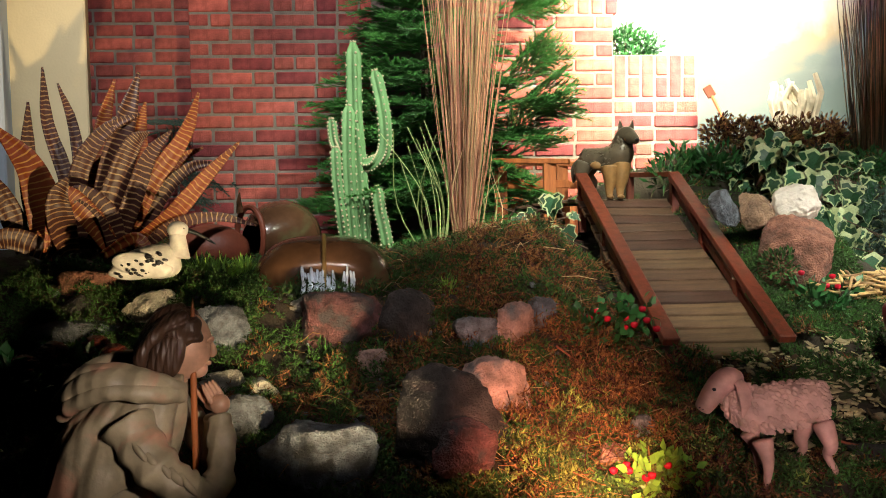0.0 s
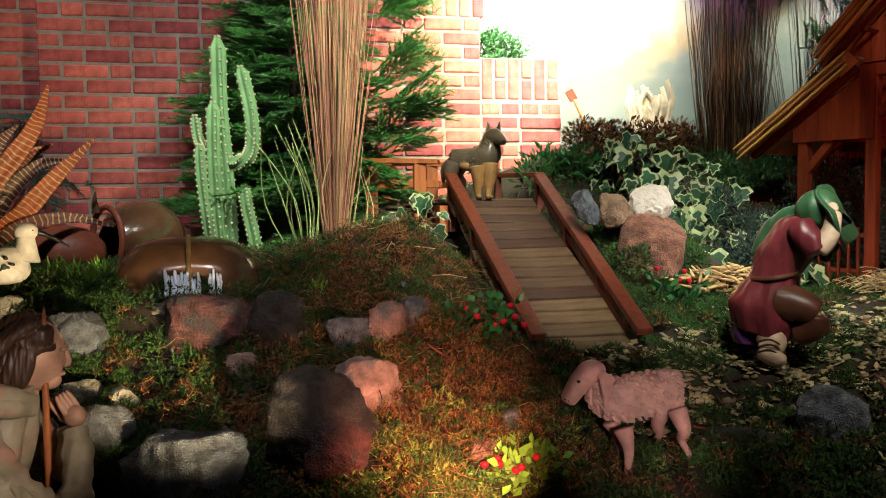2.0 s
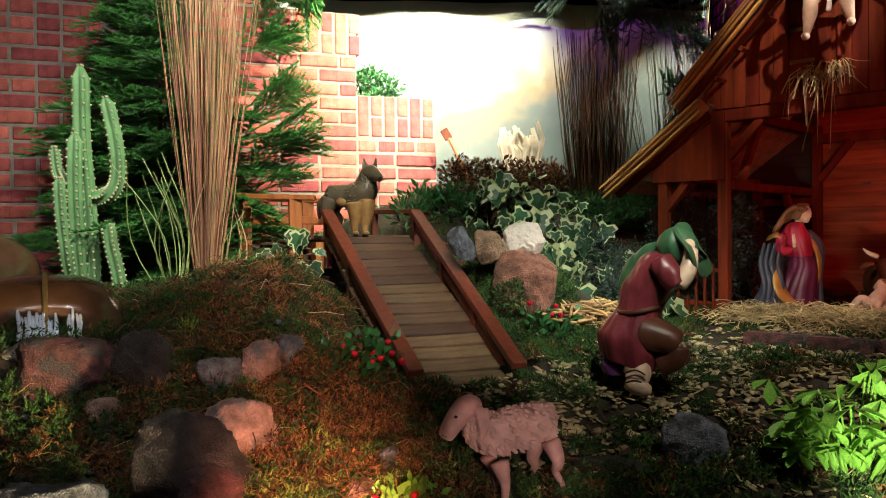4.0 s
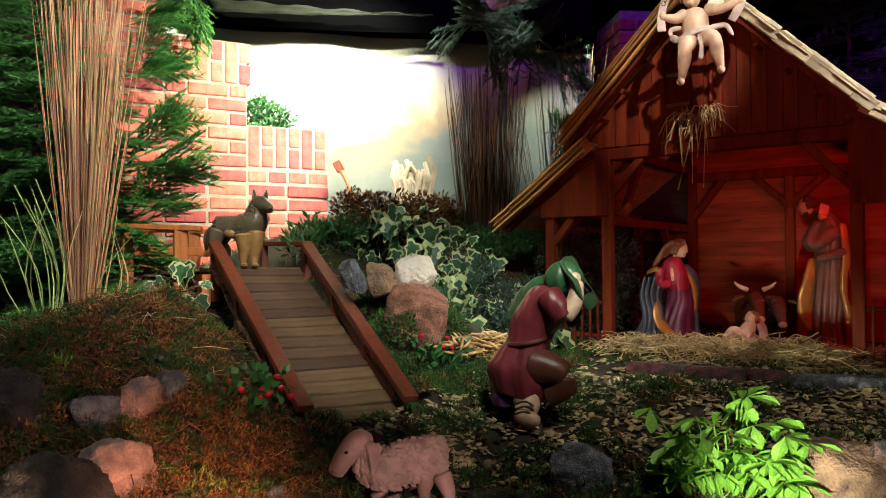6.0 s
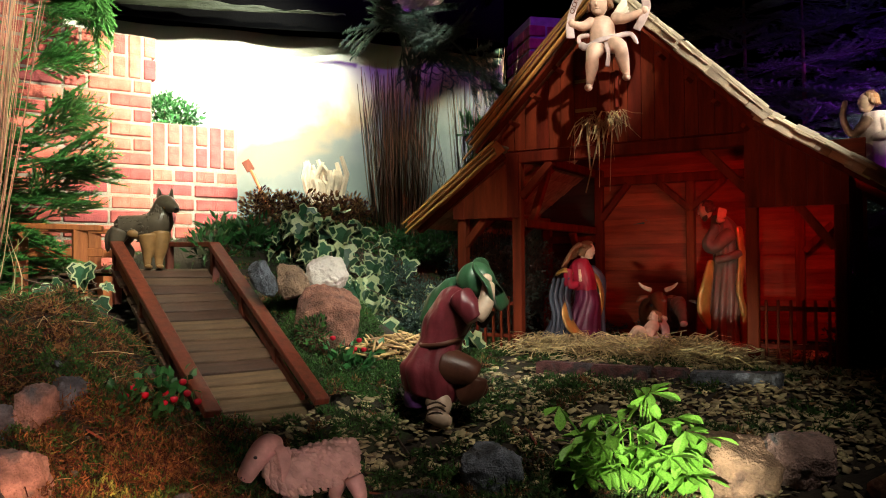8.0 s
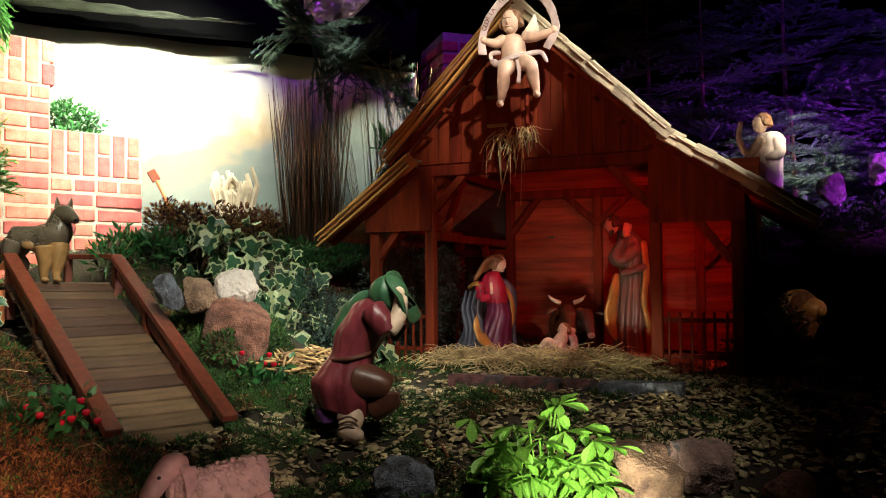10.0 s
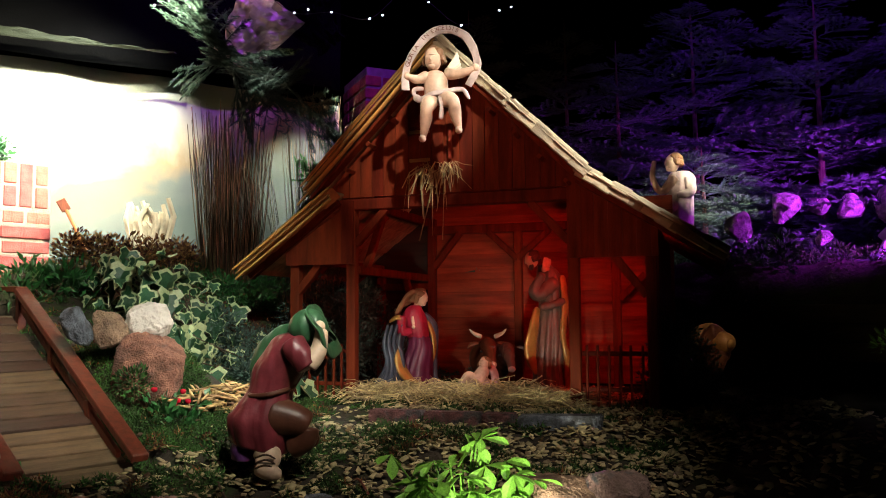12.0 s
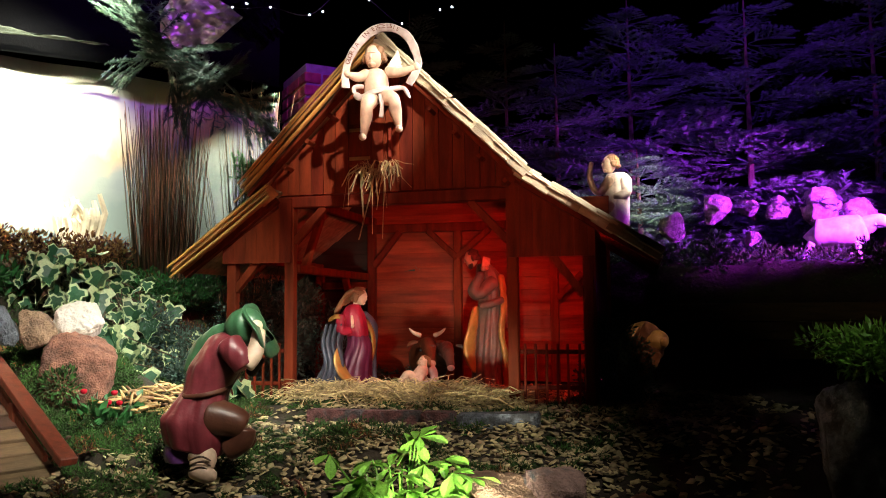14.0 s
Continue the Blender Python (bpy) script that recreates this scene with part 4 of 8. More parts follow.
def fingers(bm, a, b, r, mat):
    """A small hand from wrist a to finger tips b."""
    a, b = Vector(a), Vector(b)
    d = (b - a)
    side = d.orthogonal().normalized()
    ball(bm, a + d * 0.3, (r * 0.9, r * 0.9, r * 0.9), None, mat, 2)
    for i in range(4):
        o = side * r * (i - 1.5) * 0.45
        tube(bm, [a + d * 0.35 + o, a + d * 0.75 + o, b + o * 0.8], [r * 0.32, r * 0.28, r * 0.16], 5, mat)


def leaning_shepherd(bm):
    S = sketch(265, 1010, 756)

    def sleeve(pts, r0, r1, mat=0):
        q = smooth_path(pts, 8)
        n = len(q)
        tube(bm, q, [(r0 + (r1 - r0) * i / (n - 1)) * (1 + 0.09 * sin(i * 1.35) + 0.05 * sin(i * 0.7 + 1)) for i in range(n)], 16, mat, 0.85)

    # robe, with deep upright pleats
    loft(bm, [(*S(205, 1010), 0.150, 0.12), (*S(200, 930), 0.132, 0.11), (*S(200, 860), 0.118, 0.10), (*S(215, 790), 0.112, 0.095), (*S(240, 720), 0.105, 0.09),
              (*S(262, 675), 0.085, 0.075), (*S(292, 650), 0.05, 0.05)], 28, 9, 0.075, 0.5, 0)
    # shoulder cape, its hem flaring over the robe
    loft(bm, [(*S(212, 815), 0.128, 0.125, 0.28, 0), (*S(215, 790), 0.136, 0.128, 0.28, 0), (*S(226, 745), 0.132, 0.118, 0.25, 0), (*S(242, 695), 0.115, 0.105, 0.2, 0), (*S(266, 662), 0.085, 0.082, 0.2, 0), (*S(290, 648), 0.05, 0.05)], 30, 8, 0.085, 1.3, 0)
    # hood thrown back: three rolls round the neck
    for dz, dd, r in ((0, 0.0, 0.030), (-26, -0.012, 0.026), (22, 0.012, 0.020)):
        q = smooth_path([S(146, 692 - dz * 0.4, dd), S(172, 655 - dz * 0.7, dd - 0.05), S(222, 640 - dz * 0.5, dd - 0.085), S(285, 655 - dz * 0.3, dd - 0.085), S(324, 676 - dz * 0.1, dd - 0.035)], 6)
        tube(bm, q, [r * (0.75 + 0.45 * sin(pi * i / (len(q) - 1)) + 0.06 * sin(i * 1.7)) for i in range(len(q))], 12, 0, 0.75)
    q = smooth_path([S(146, 692, 0.0), S(190, 650, 0.05), S(255, 640, 0.075), S(318, 668, 0.03)], 6)
    tube(bm, q, 0.030, 10, 0)
    # sleeves: the near arm hangs to the elbow and rises to the chin
    sleeve([S(240, 705, -0.085), S(272, 758, -0.125), S(312, 800, -0.14), S(342, 820, -0.13)], 0.056, 0.040)
    sleeve([S(336, 826, -0.135), S(366, 812, -0.125), S(378, 772, -0.10), S(378, 714, -0.06)], 0.040, 0.025)
    sleeve([S(300, 700, 0.06), S(345, 750, 0.04), S(372, 790, -0.01), S(372, 720, -0.03)], 0.042, 0.025)
    for k in range(5):  # creases inside the elbow
        a = S(262 + 16 * k, 742 + 13 * k, -0.165 - 0.004 * k)
        tube(bm, smooth_path([a + Vector((-0.03, 0.04, 0.035)), a, a + Vector((0.028, 0.03, -0.045))], 4), [0.004, 0.006, 0.008, 0.010, 0.010, 0.010, 0.008, 0.006, 0.003], 6, 0)
    tube(bm, [S(305, 668, 0), S(322, 640, 0)], [0.036, 0.034], 10, 1)
    head(bm, S(326, 604), 0.070, 0, 1, 2, yaw=180 - 12, nod=-8)
    rnd = random.Random(3)
    for k in range(26):  # thick waves of hair over crown and neck
        a = radians(-75 + 150 * (k % 13) / 12)
        y = 0.074 * sin(a)
        up = 0.012 if k < 13 else -0.004
        q = smooth_path([S(335 + rnd.uniform(-8, 8), 552 + 10 * abs(sin(a)), y * 0.5) + Vector((0, 0, up)), S(292, 562 + 14 * abs(sin(a)), y), S(266, 606, y * 1.05), S(258 + rnd.uniform(-6, 10), 648 + rnd.uniform(-10, 6), y * 0.9)], 4)
        tube(bm, q, [0.013 + 0.004 * sin(i * 1.6 + k) - 0.008 * (i > 10) for i in range(len(q))], 7, 2)
    fingers(bm, S(388, 716, -0.05), S(362, 664, -0.03), 0.026, 1)
    fingers(bm, S(380, 712, -0.02), S(352, 672, -0.01), 0.024, 1)
    tube(bm, [S(343, 1010, -0.03), S(340, 700, -0.03), S(345, 518, -0.02)], [0.008, 0.008, 0.006], 8, 3)


statue("leaning_shepherd_statue", pose(-0.640, 1.68, 0.565, 0, 0, 20), ("grey_cloak", "skin", "hair", "orangewood"), leaning_shepherd,
       "painted statue in a hooded grey cloak leaning on a staff")


def kneeling_shepherd(bm):
    S = sketch(390, 834, 560)
    # tunic from hem to shoulders
    loft(bm, [(*S(345, 795), 0.085, 0.085, -0.25, 0), (*S(345, 750), 0.105, 0.095, -0.25, 0), (*S(352, 715), 0.09, 0.085), (*S(365, 685), 0.075, 0.075), (*S(378, 650), 0.085, 0.08),
              (*S(392, 615), 0.082, 0.085, 0.2, 0), (*S(402, 592), 0.06, 0.07), (*S(410, 582), 0.03, 0.03)], 26, 8, 0.05, 0.2, 0)
    tube(bm, smooth_path([S(325, 694, -0.05), S(365, 690, -0.085), S(405, 680, -0.03), S(400, 672, 0.05), S(350, 680, 0.08), S(325, 694, -0.05)], 4), 0.009, 6, 1)
    # legs: one knee raised
    tube(bm, smooth_path([S(365, 730, -0.03), S(405, 738, -0.05), S(432, 752, -0.05)], 4), [0.068, 0.066, 0.062, 0.058, 0.055, 0.052, 0.05, 0.048, 0.040], 12, 1)
    tube(bm, smooth_path([S(430, 752, -0.05), S(425, 775, -0.05), S(400, 790, -0.03)], 4), [0.042] * 9, 10, 1)
    ball(bm, S(436, 780, 0.03), (0.035, 0.03, 0.035), None, 1, 2)
    tube(bm, smooth_path([S(350, 785, -0.04), S(365, 805, -0.06), S(345, 822, -0.07)], 4), [0.045, 0.045, 0.045, 0.042, 0.04, 0.038, 0.036, 0.034, 0.03], 10, 4)
    tube(bm, smooth_path([S(345, 815, -0.07), S(365, 826, -0.09), S(385, 830, -0.10)], 4), [0.034, 0.034, 0.034, 0.032, 0.03, 0.028, 0.025, 0.02, 0.012], 8, 4)
    for k in range(3):
        tube(bm, smooth_path([S(338, 800 + 9 * k, -0.10), S(358, 793 + 9 * k, -0.11), S(375, 803 + 9 * k, -0.10)], 3), 0.004, 5, 2)
    loft(bm, [(*S(322, 812), 0.045, 0.05), (*S(316, 790), 0.042, 0.05), (*S(318, 765), 0.025, 0.03)], 14, 5, 0.06, 0, 5)
    # cape on the back
    tube(bm, smooth_path([S(328, 655, 0.03), S(350, 612, 0.04), S(385, 585, 0.02), S(412, 578, 0.0)], 5), [0.008, 0.013, 0.017, 0.019, 0.02, 0.021, 0.022, 0.023, 0.024, 0.024, 0.024, 0.023, 0.022, 0.021, 0.02, 0.018], 10, 3, 1.5)
    # head down in the hat
    ball(bm, S(428, 590, 0.0), (0.052, 0.052, 0.058), None, 2, 3)
    ball(bm, S(432, 572, -0.035), (0.066, 0.050, 0.060), None, 3, 3)
    m = Matrix.Translation(S(458, 580, -0.01)) @ Matrix.Rotation(radians(62), 4, "Y") @ Matrix.Rotation(radians(14), 4, "X")
    r0 = [(m @ Vector((r * cos(a), r * sin(a) * 1.25, z + 0.010 * sin(3 * a)))) for r, z in ((0.050, 0.0), (0.088, -0.008), (0.102, 0.004), (0.094, 0.010), (0.05, 0.012)) for a in [2 * pi * i / 24 for i in range(24)]]
    v = [bm.verts.new(p) for p in r0]
    for k in range(4):
        for i in range(24):
            bm.faces.new((v[k * 24 + i], v[k * 24 + (i + 1) % 24], v[(k + 1) * 24 + (i + 1) % 24], v[(k + 1) * 24 + i])).material_index = 3
    # arms
    tube(bm, smooth_path([S(400, 600, -0.07), S(418, 625, -0.10), S(432, 645, -0.11)], 4), [0.045, 0.045, 0.044, 0.043, 0.042, 0.041, 0.040, 0.040, 0.038], 12, 0)
    tube(bm, smooth_path([S(428, 642, -0.11), S(448, 615, -0.10), S(455, 575, -0.075)], 4), [0.030, 0.031, 0.031, 0.030, 0.029, 0.027, 0.025, 0.023, 0.021], 12, 4)
    fingers(bm, S(456, 580, -0.075), S(436, 550, -0.07), 0.024, 4)
    tube(bm, smooth_path([S(440, 660, 0.0), S(452, 640, -0.02), S(458, 628, -0.02)], 4), [0.02] * 9, 8, 2)


statue("kneeling_shepherd_statue", pose(1.472, 2.302, 0.885, 0, 0, -33), ("maroon", "brown_cloth", "hair", "green_cloth", "pale_skin", "violet"), kneeling_shepherd,
       "painted kneeling statue in a maroon tunic holding a green hat")


def praying_woman(bm):
    S = sketch(620, 694, 361)
    # skirt that spreads on the straw, bodice above it
    loft(bm, [(*S(618, 696), 0.118, 0.10), (*S(622, 672), 0.098, 0.088), (*S(630, 640), 0.076, 0.072), (*S(636, 610), 0.060, 0.058), (*S(632, 592), 0.050, 0.048)], 28, 10, 0.075, 0.4, 1)
    loft(bm, [(*S(633, 598), 0.052, 0.050), (*S(628, 578), 0.056, 0.052), (*S(624, 560), 0.058, 0.050), (*S(624, 548), 0.042, 0.040), (*S(628, 540), 0.024, 0.024)], 26, 7, 0.05, 0.4, 0)
    # blue cloak down the back to a train, with deep folds
    loft(bm, [(*S(574, 696, 0.01), 0.095, 0.10), (*S(580, 680, 0.01), 0.070, 0.09), (*S(588, 650, 0.01), 0.048, 0.078), (*S(590, 615, 0.01), 0.040, 0.072), (*S(596, 585, 0.01), 0.038, 0.066), (*S(606, 560, 0.01), 0.028, 0.05)], 26, 9, 0.10, 0.9, 4)
    for o, d, r in ((0, -0.075, 0.016), (9, -0.092, 0.014), (18, -0.10, 0.011), (-8, -0.05, 0.016)):
        q = smooth_path([S(588 + o, 572, d), S(582 + o, 606, d), S(590 + o, 644, d - 0.01), S(578 + o, 690, d - 0.015)], 5)
        tube(bm, q, [r * (0.6 + 0.9 * i / (len(q) - 1)) for i in range(len(q))], 9, 4, 0.7)
    # gold lining: a turned collar and the edge that sweeps forward over the skirt
    tube(bm, smooth_path([S(582, 568, -0.05), S(597, 560, -0.08), S(613, 566, -0.078)], 4), [0.012, 0.016, 0.018, 0.018, 0.018, 0.017, 0.015, 0.012, 0.008], 9, 3, 0.5)
    q = smooth_path([S(600, 612, -0.098), S(602, 640, -0.112), S(616, 664, -0.118), S(648, 684, -0.095)], 5)
    tube(bm, q, [0.006 + 0.030 * sin(pi * (i / (len(q) - 1)) ** 0.8) for i in range(len(q))], 12, 3, 0.35)
    tube(bm, smooth_path([S(646, 566, 0.03), S(658, 590, 0.03), S(660, 618, 0.02), S(655, 640, 0.02)], 4), [0.016] * 13, 8, 3, 0.6)
    tube(bm, smooth_path([S(640, 556, 0.04), S(660, 578, 0.05), S(658, 630, 0.05), S(662, 690, 0.03)], 4), [0.022] * 13, 8, 4)
    # sleeves and joined palms
    for d, e in ((-0.058, -0.045), (0.03, -0.02)):
        tube(bm, smooth_path([S(604, 558, d), S(606, 584, d - 0.028), S(622, 584, e - 0.03)], 5), [0.026 + 0.004 * sin(i * 1.7) for i in range(8)] + [0.022, 0.020, 0.018], 11, 0)
    for d in (-0.062, -0.050):
        fingers(bm, S(625, 586, d), S(623, 558, d - 0.004), 0.010, 2)
    tube(bm, [S(628, 545), S(633, 532)], [0.020, 0.018], 8, 2)
    head(bm, S(637, 526), 0.038, 0, 2, 5, yaw=180 - 28, nod=-14)
    for k in range(5):
        tube(bm, smooth_path([S(628, 514 + 2 * k, 0.012 * (k - 2)), S(612, 524 + 3 * k, 0.014 * (k - 2)), S(602, 542, 0.012 * (k - 2)), S(592, 556 + 2 * k, 0.01 * (k - 2))], 4), [0.013 + 0.002 * sin(i + k) for i in range(12)] + [0.004], 7, 5)


statue("kneeling_woman_statue", pose(2.610, 2.965, 1.005, 0, 0, -43), ("rose", "plum", "pale_skin", "gold", "slate_blue", "fair_hair"), praying_woman,
       "painted kneeling statue in rose dress and blue cloak lined with gold")


def bearded_man(bm):
    S = sketch(862, 694, 345)
    loft(bm, [(*S(864, 696), 0.080, 0.08), (*S(862, 650), 0.072, 0.075), (*S(866, 600), 0.07, 0.07), (*S(868, 550), 0.056, 0.056), (*S(868, 515), 0.060, 0.055), (*S(866, 490), 0.06, 0.06), (*S(858, 472), 0.03, 0.03)], 28, 11, 0.10, 0.4, 0)
    tube(bm, smooth_path([S(846, 545, -0.05), S(838, 585, -0.07), S(832, 625, -0.06), S(842, 660, -0.05)], 4), [0.022, 0.026, 0.03, 0.033, 0.036, 0.038, 0.04, 0.04, 0.038, 0.034, 0.028, 0.02, 0.012], 9, 1, 0.5)
    tube(bm, smooth_path([S(888, 490, -0.03), S(893, 540, -0.05), S(888, 590, -0.05), S(896, 640, -0.03), S(894, 690, 0)], 4), [0.02] * 17, 9, 1, 0.6)
    tube(bm, smooth_path([S(850, 548, -0.07), S(872, 542, -0.075), S(892, 535, -0.05)], 4), [0.02] * 9, 8, 0)
    for d, e in ((-0.055, -0.05), (0.045, 0.0)):
        tube(bm, smooth_path([S(880, 500, d), S(850, 525, d - 0.03), S(842, 515, e - 0.04), S(856, 488, e - 0.05)], 4), [0.034] * 8 + [0.03, 0.027, 0.024, 0.022, 0.02], 10, 0)
    fingers(bm, S(857, 490, -0.06), S(862, 460, -0.06), 0.018, 2)
    fingers(bm, S(860, 490, -0.045), S(868, 462, -0.045), 0.018, 2)
    head(bm, S(838, 462), 0.040, 0, 2, 3, yaw=12, nod=-18, long_hair=False, beard=True)


statue("standing_man_statue", pose(3.175, 2.575, 0.99, 0, 0, -51), ("taupe", "gold", "skin", "hair"), bearded_man,
       "painted standing statue in taupe robe with folded fists")


def infant(bm):
    S = sketch(740, 704, 370)
    loft(bm, [(*S(740, 706), 0.115, 0.09), (*S(740, 690), 0.11, 0.085), (*S(742, 675), 0.075, 0.06), (*S(744, 668), 0.02, 0.02)], 22, 7, 0.07, 0.2, 0)
    tube(bm, smooth_path([S(768, 690, 0.0), S(768, 665, 0.02), S(755, 645, 0.02)], 4), [0.03] * 9, 8, 0, 0.6)
    tube(bm, smooth_path([S(735, 672, -0.05), S(745, 660, -0.04), S(750, 650, -0.02)], 4), [0.03, 0.032, 0.034, 0.034, 0.034, 0.033, 0.03, 0.028, 0.02], 10, 1)
    tube(bm, smooth_path([S(735, 672, -0.06), S(722, 660, -0.07), S(705, 682, -0.07)], 4), [0.022, 0.022, 0.021, 0.02, 0.019, 0.018, 0.016, 0.014, 0.01], 8, 1)
    tube(bm, smooth_path([S(732, 678, -0.04), S(715, 672, -0.05), S(700, 692, -0.05)], 4), [0.02, 0.02, 0.02, 0.018, 0.017, 0.016, 0.015, 0.013, 0.01], 8, 1)
    tube(bm, smooth_path([S(748, 662, -0.06), S(742, 675, -0.08), S(735, 668, -0.09)], 4), [0.013] * 9, 7, 1)
    head(bm, S(750, 643, -0.02), 0.032, 0, 1, 2, yaw=60, nod=20, long_hair=False)


statue("infant_statue", pose(2.758, 2.654, 0.991, 0, 0, -46), ("linen", "pale_skin", "fair_hair"), infant, "small painted infant statue lying on pale cloth in straw")


def beast_head(bm, S, c, k, mats, horns):
    x, z = c
    a, b, d = mats
    tube(bm, smooth_path([S(x, z, 0.12), S(x + 2, z + 2, 0.0), S(x + 4, z + 14, -0.10), S(x + 6, z + 28, -0.16)], 4), [0.075 * k, 0.085 * k, 0.085 * k, 0.08 * k, 0.075 * k, 0.07 * k, 0.065 * k, 0.06 * k, 0.055 * k, 0.05 * k, 0.048 * k, 0.046 * k, 0.03 * k], 12, a)
    ball(bm, S(x + 6, z + 28, -0.165), (0.046 * k, 0.03 * k, 0.035 * k), None, b, 2)
    for s in (-1, 1):
        tube(bm, smooth_path([S(x + s * 16, z - 6, 0), S(x + s * 28, z - 4, 0.0), S(x + s * 36, z + 4, 0)], 3), [0.014 * k, 0.024 * k, 0.03 * k, 0.03 * k, 0.026 * k, 0.018 * k, 0.004], 7, a, 0.5)
        ball(bm, S(x + s * 12, z + 8, -0.06), (0.010, 0.008, 0.010), None, d, 1)
        if horns:
            tube(bm, smooth_path([S(x + s * 10, z - 16, 0), S(x + s * 24, z - 22, 0), S(x + s * 32, z - 30, -0.01)], 3), [0.014, 0.013, 0.012, 0.010, 0.008, 0.006, 0.002], 7, b)
    tube(bm, smooth_path([S(x, z, 0.10), S(x - 10, z + 20, 0.25), S(x - 12, z + 50, 0.42)], 4), [0.04, 0.05, 0.06, 0.065, 0.07, 0.07, 0.065, 0.06, 0.04], 12, a)


statue("ox_statue", pose(3.006, 2.825, 0.97, 0, 0, -46), ("ox", "ivory", "black_paint"), lambda bm: beast_head(bm, sketch(757, 700, 340), (757, 614), 0.52, (0, 1, 2), True),
       "reddish brown ox statue lying in the straw")
statue("donkey_statue", pose(3.028, 2.691, 0.977, 0, 0, -46), ("taupe", "linen", "black_paint"), lambda bm: beast_head(bm, sketch(797, 700, 340), (790, 622), 0.48, (0, 1, 2), False),
       "grey donkey statue lying in the straw")


def cherub(bm):
    S = sketch(665, 250, 436)
    loft(bm, [(*S(668, 180), 0.052, 0.05), (*S(668, 165), 0.055, 0.052), (*S(667, 150), 0.050, 0.045), (*S(666, 135), 0.052, 0.042), (*S(666, 124), 0.045, 0.035), (*S(664, 117), 0.022, 0.022)], 18, mat=0)
    for a, b, c, d in ((S(658, 175, -0.03), S(650, 195, -0.085), S(648, 215, -0.07), S(643, 247, -0.06)), (S(680, 172, -0.03), S(696, 185, -0.09), S(700, 205, -0.075), S(707, 232, -0.06))):
        tube(bm, smooth_path([a, b, c, d], 4), [0.034, 0.036, 0.036, 0.034, 0.030, 0.027, 0.027, 0.028, 0.027, 0.024, 0.020, 0.016, 0.013], 10, 0)
        tube(bm, [d, d + Vector((-0.004, -0.025, -0.008)), d + Vector((-0.006, -0.045, -0.014))], [0.017, 0.018, 0.008], 8, 0)
    tube(bm, smooth_path([S(652, 126, 0), S(634, 136, -0.02), S(615, 133, -0.04)], 4), [0.026, 0.026, 0.025, 0.023, 0.021, 0.02, 0.018, 0.015, 0.013], 9, 0)
    tube(bm, smooth_path([S(682, 122, 0), S(708, 126, -0.02), S(738, 118, -0.04)], 4), [0.026, 0.026, 0.025, 0.023, 0.021, 0.02, 0.018, 0.015, 0.013], 9, 0)
    ball(bm, S(614, 132, -0.04), (0.016, 0.016, 0.018), None, 0, 2)
    ball(bm, S(738, 117, -0.04), (0.016, 0.016, 0.018), None, 0, 2)
    head(bm, S(662, 97, -0.01), 0.048, 0, 0, 1, yaw=72, nod=-4, long_hair=False)
    # loin cloth
    tube(bm, smooth_path([S(628, 168, -0.03), S(640, 178, -0.06), S(662, 168, -0.07), S(690, 160, -0.05), S(715, 155, -0.03), S(727, 175, -0.03)], 4), [0.008] + [0.015] * 19 + [0.006], 8, 2, 0.6)
    tube(bm, smooth_path([S(628, 168, -0.03), S(627, 155, -0.02), S(645, 150, 0.0)], 4), [0.012] * 9, 8, 2, 0.6)
    tube(bm, smooth_path([S(672, 172, -0.08), S(676, 195, -0.085), S(674, 216, -0.08)], 4), [0.013] * 9, 8, 2, 0.6)
    # wing
    for k in range(5):
        tube(bm, smooth_path([S(684, 118, 0.04), S(703, 108 - 5 * k, 0.06), S(714 - 2 * k, 90 - 7 * k + 10, 0.07)], 4), [0.012, 0.014, 0.016, 0.017, 0.017, 0.016, 0.014, 0.010, 0.004], 7, 3, 0.4)

    # scroll held overhead
    path = smooth_path([S(612, 158, -0.05), S(612, 128, -0.05), S(624, 90, -0.03), S(655, 50, -0.01), S(690, 38, 0.0), S(722, 55, -0.01), S(740, 95, -0.03), S(738, 125, -0.05), S(724, 150, -0.05)], 6)
    rows = []
    for i, p in enumerate(path):
        t = (path[min(i + 1, len(path) - 1)] - path[max(i - 1, 0)]).normalized()
        s = t.cross(Vector((0, 1, 0))).normalized()
        w = 0.017
        rows.append([bm.verts.new(p + s * w + Vector((0, o, 0))) for o in (0, 0.005)] + [bm.verts.new(p - s * w + Vector((0, 0.012 + o, 0))) for o in (0.005, 0)])
    for r0, r1 in zip(rows, rows[1:]):
        for i in range(4):
            bm.faces.new((r0[i], r0[(i + 1) % 4], r1[(i + 1) % 4], r1[i])).material_index = 2


CHERUB = pose(2.247, 2.396, 2.097, 0, 0, -43)
statue("cherub_statue", CHERUB, ("pale_skin", "fair_hair", "linen", "ivory"), cherub, "painted cherub statue with a scroll sitting on the gable")


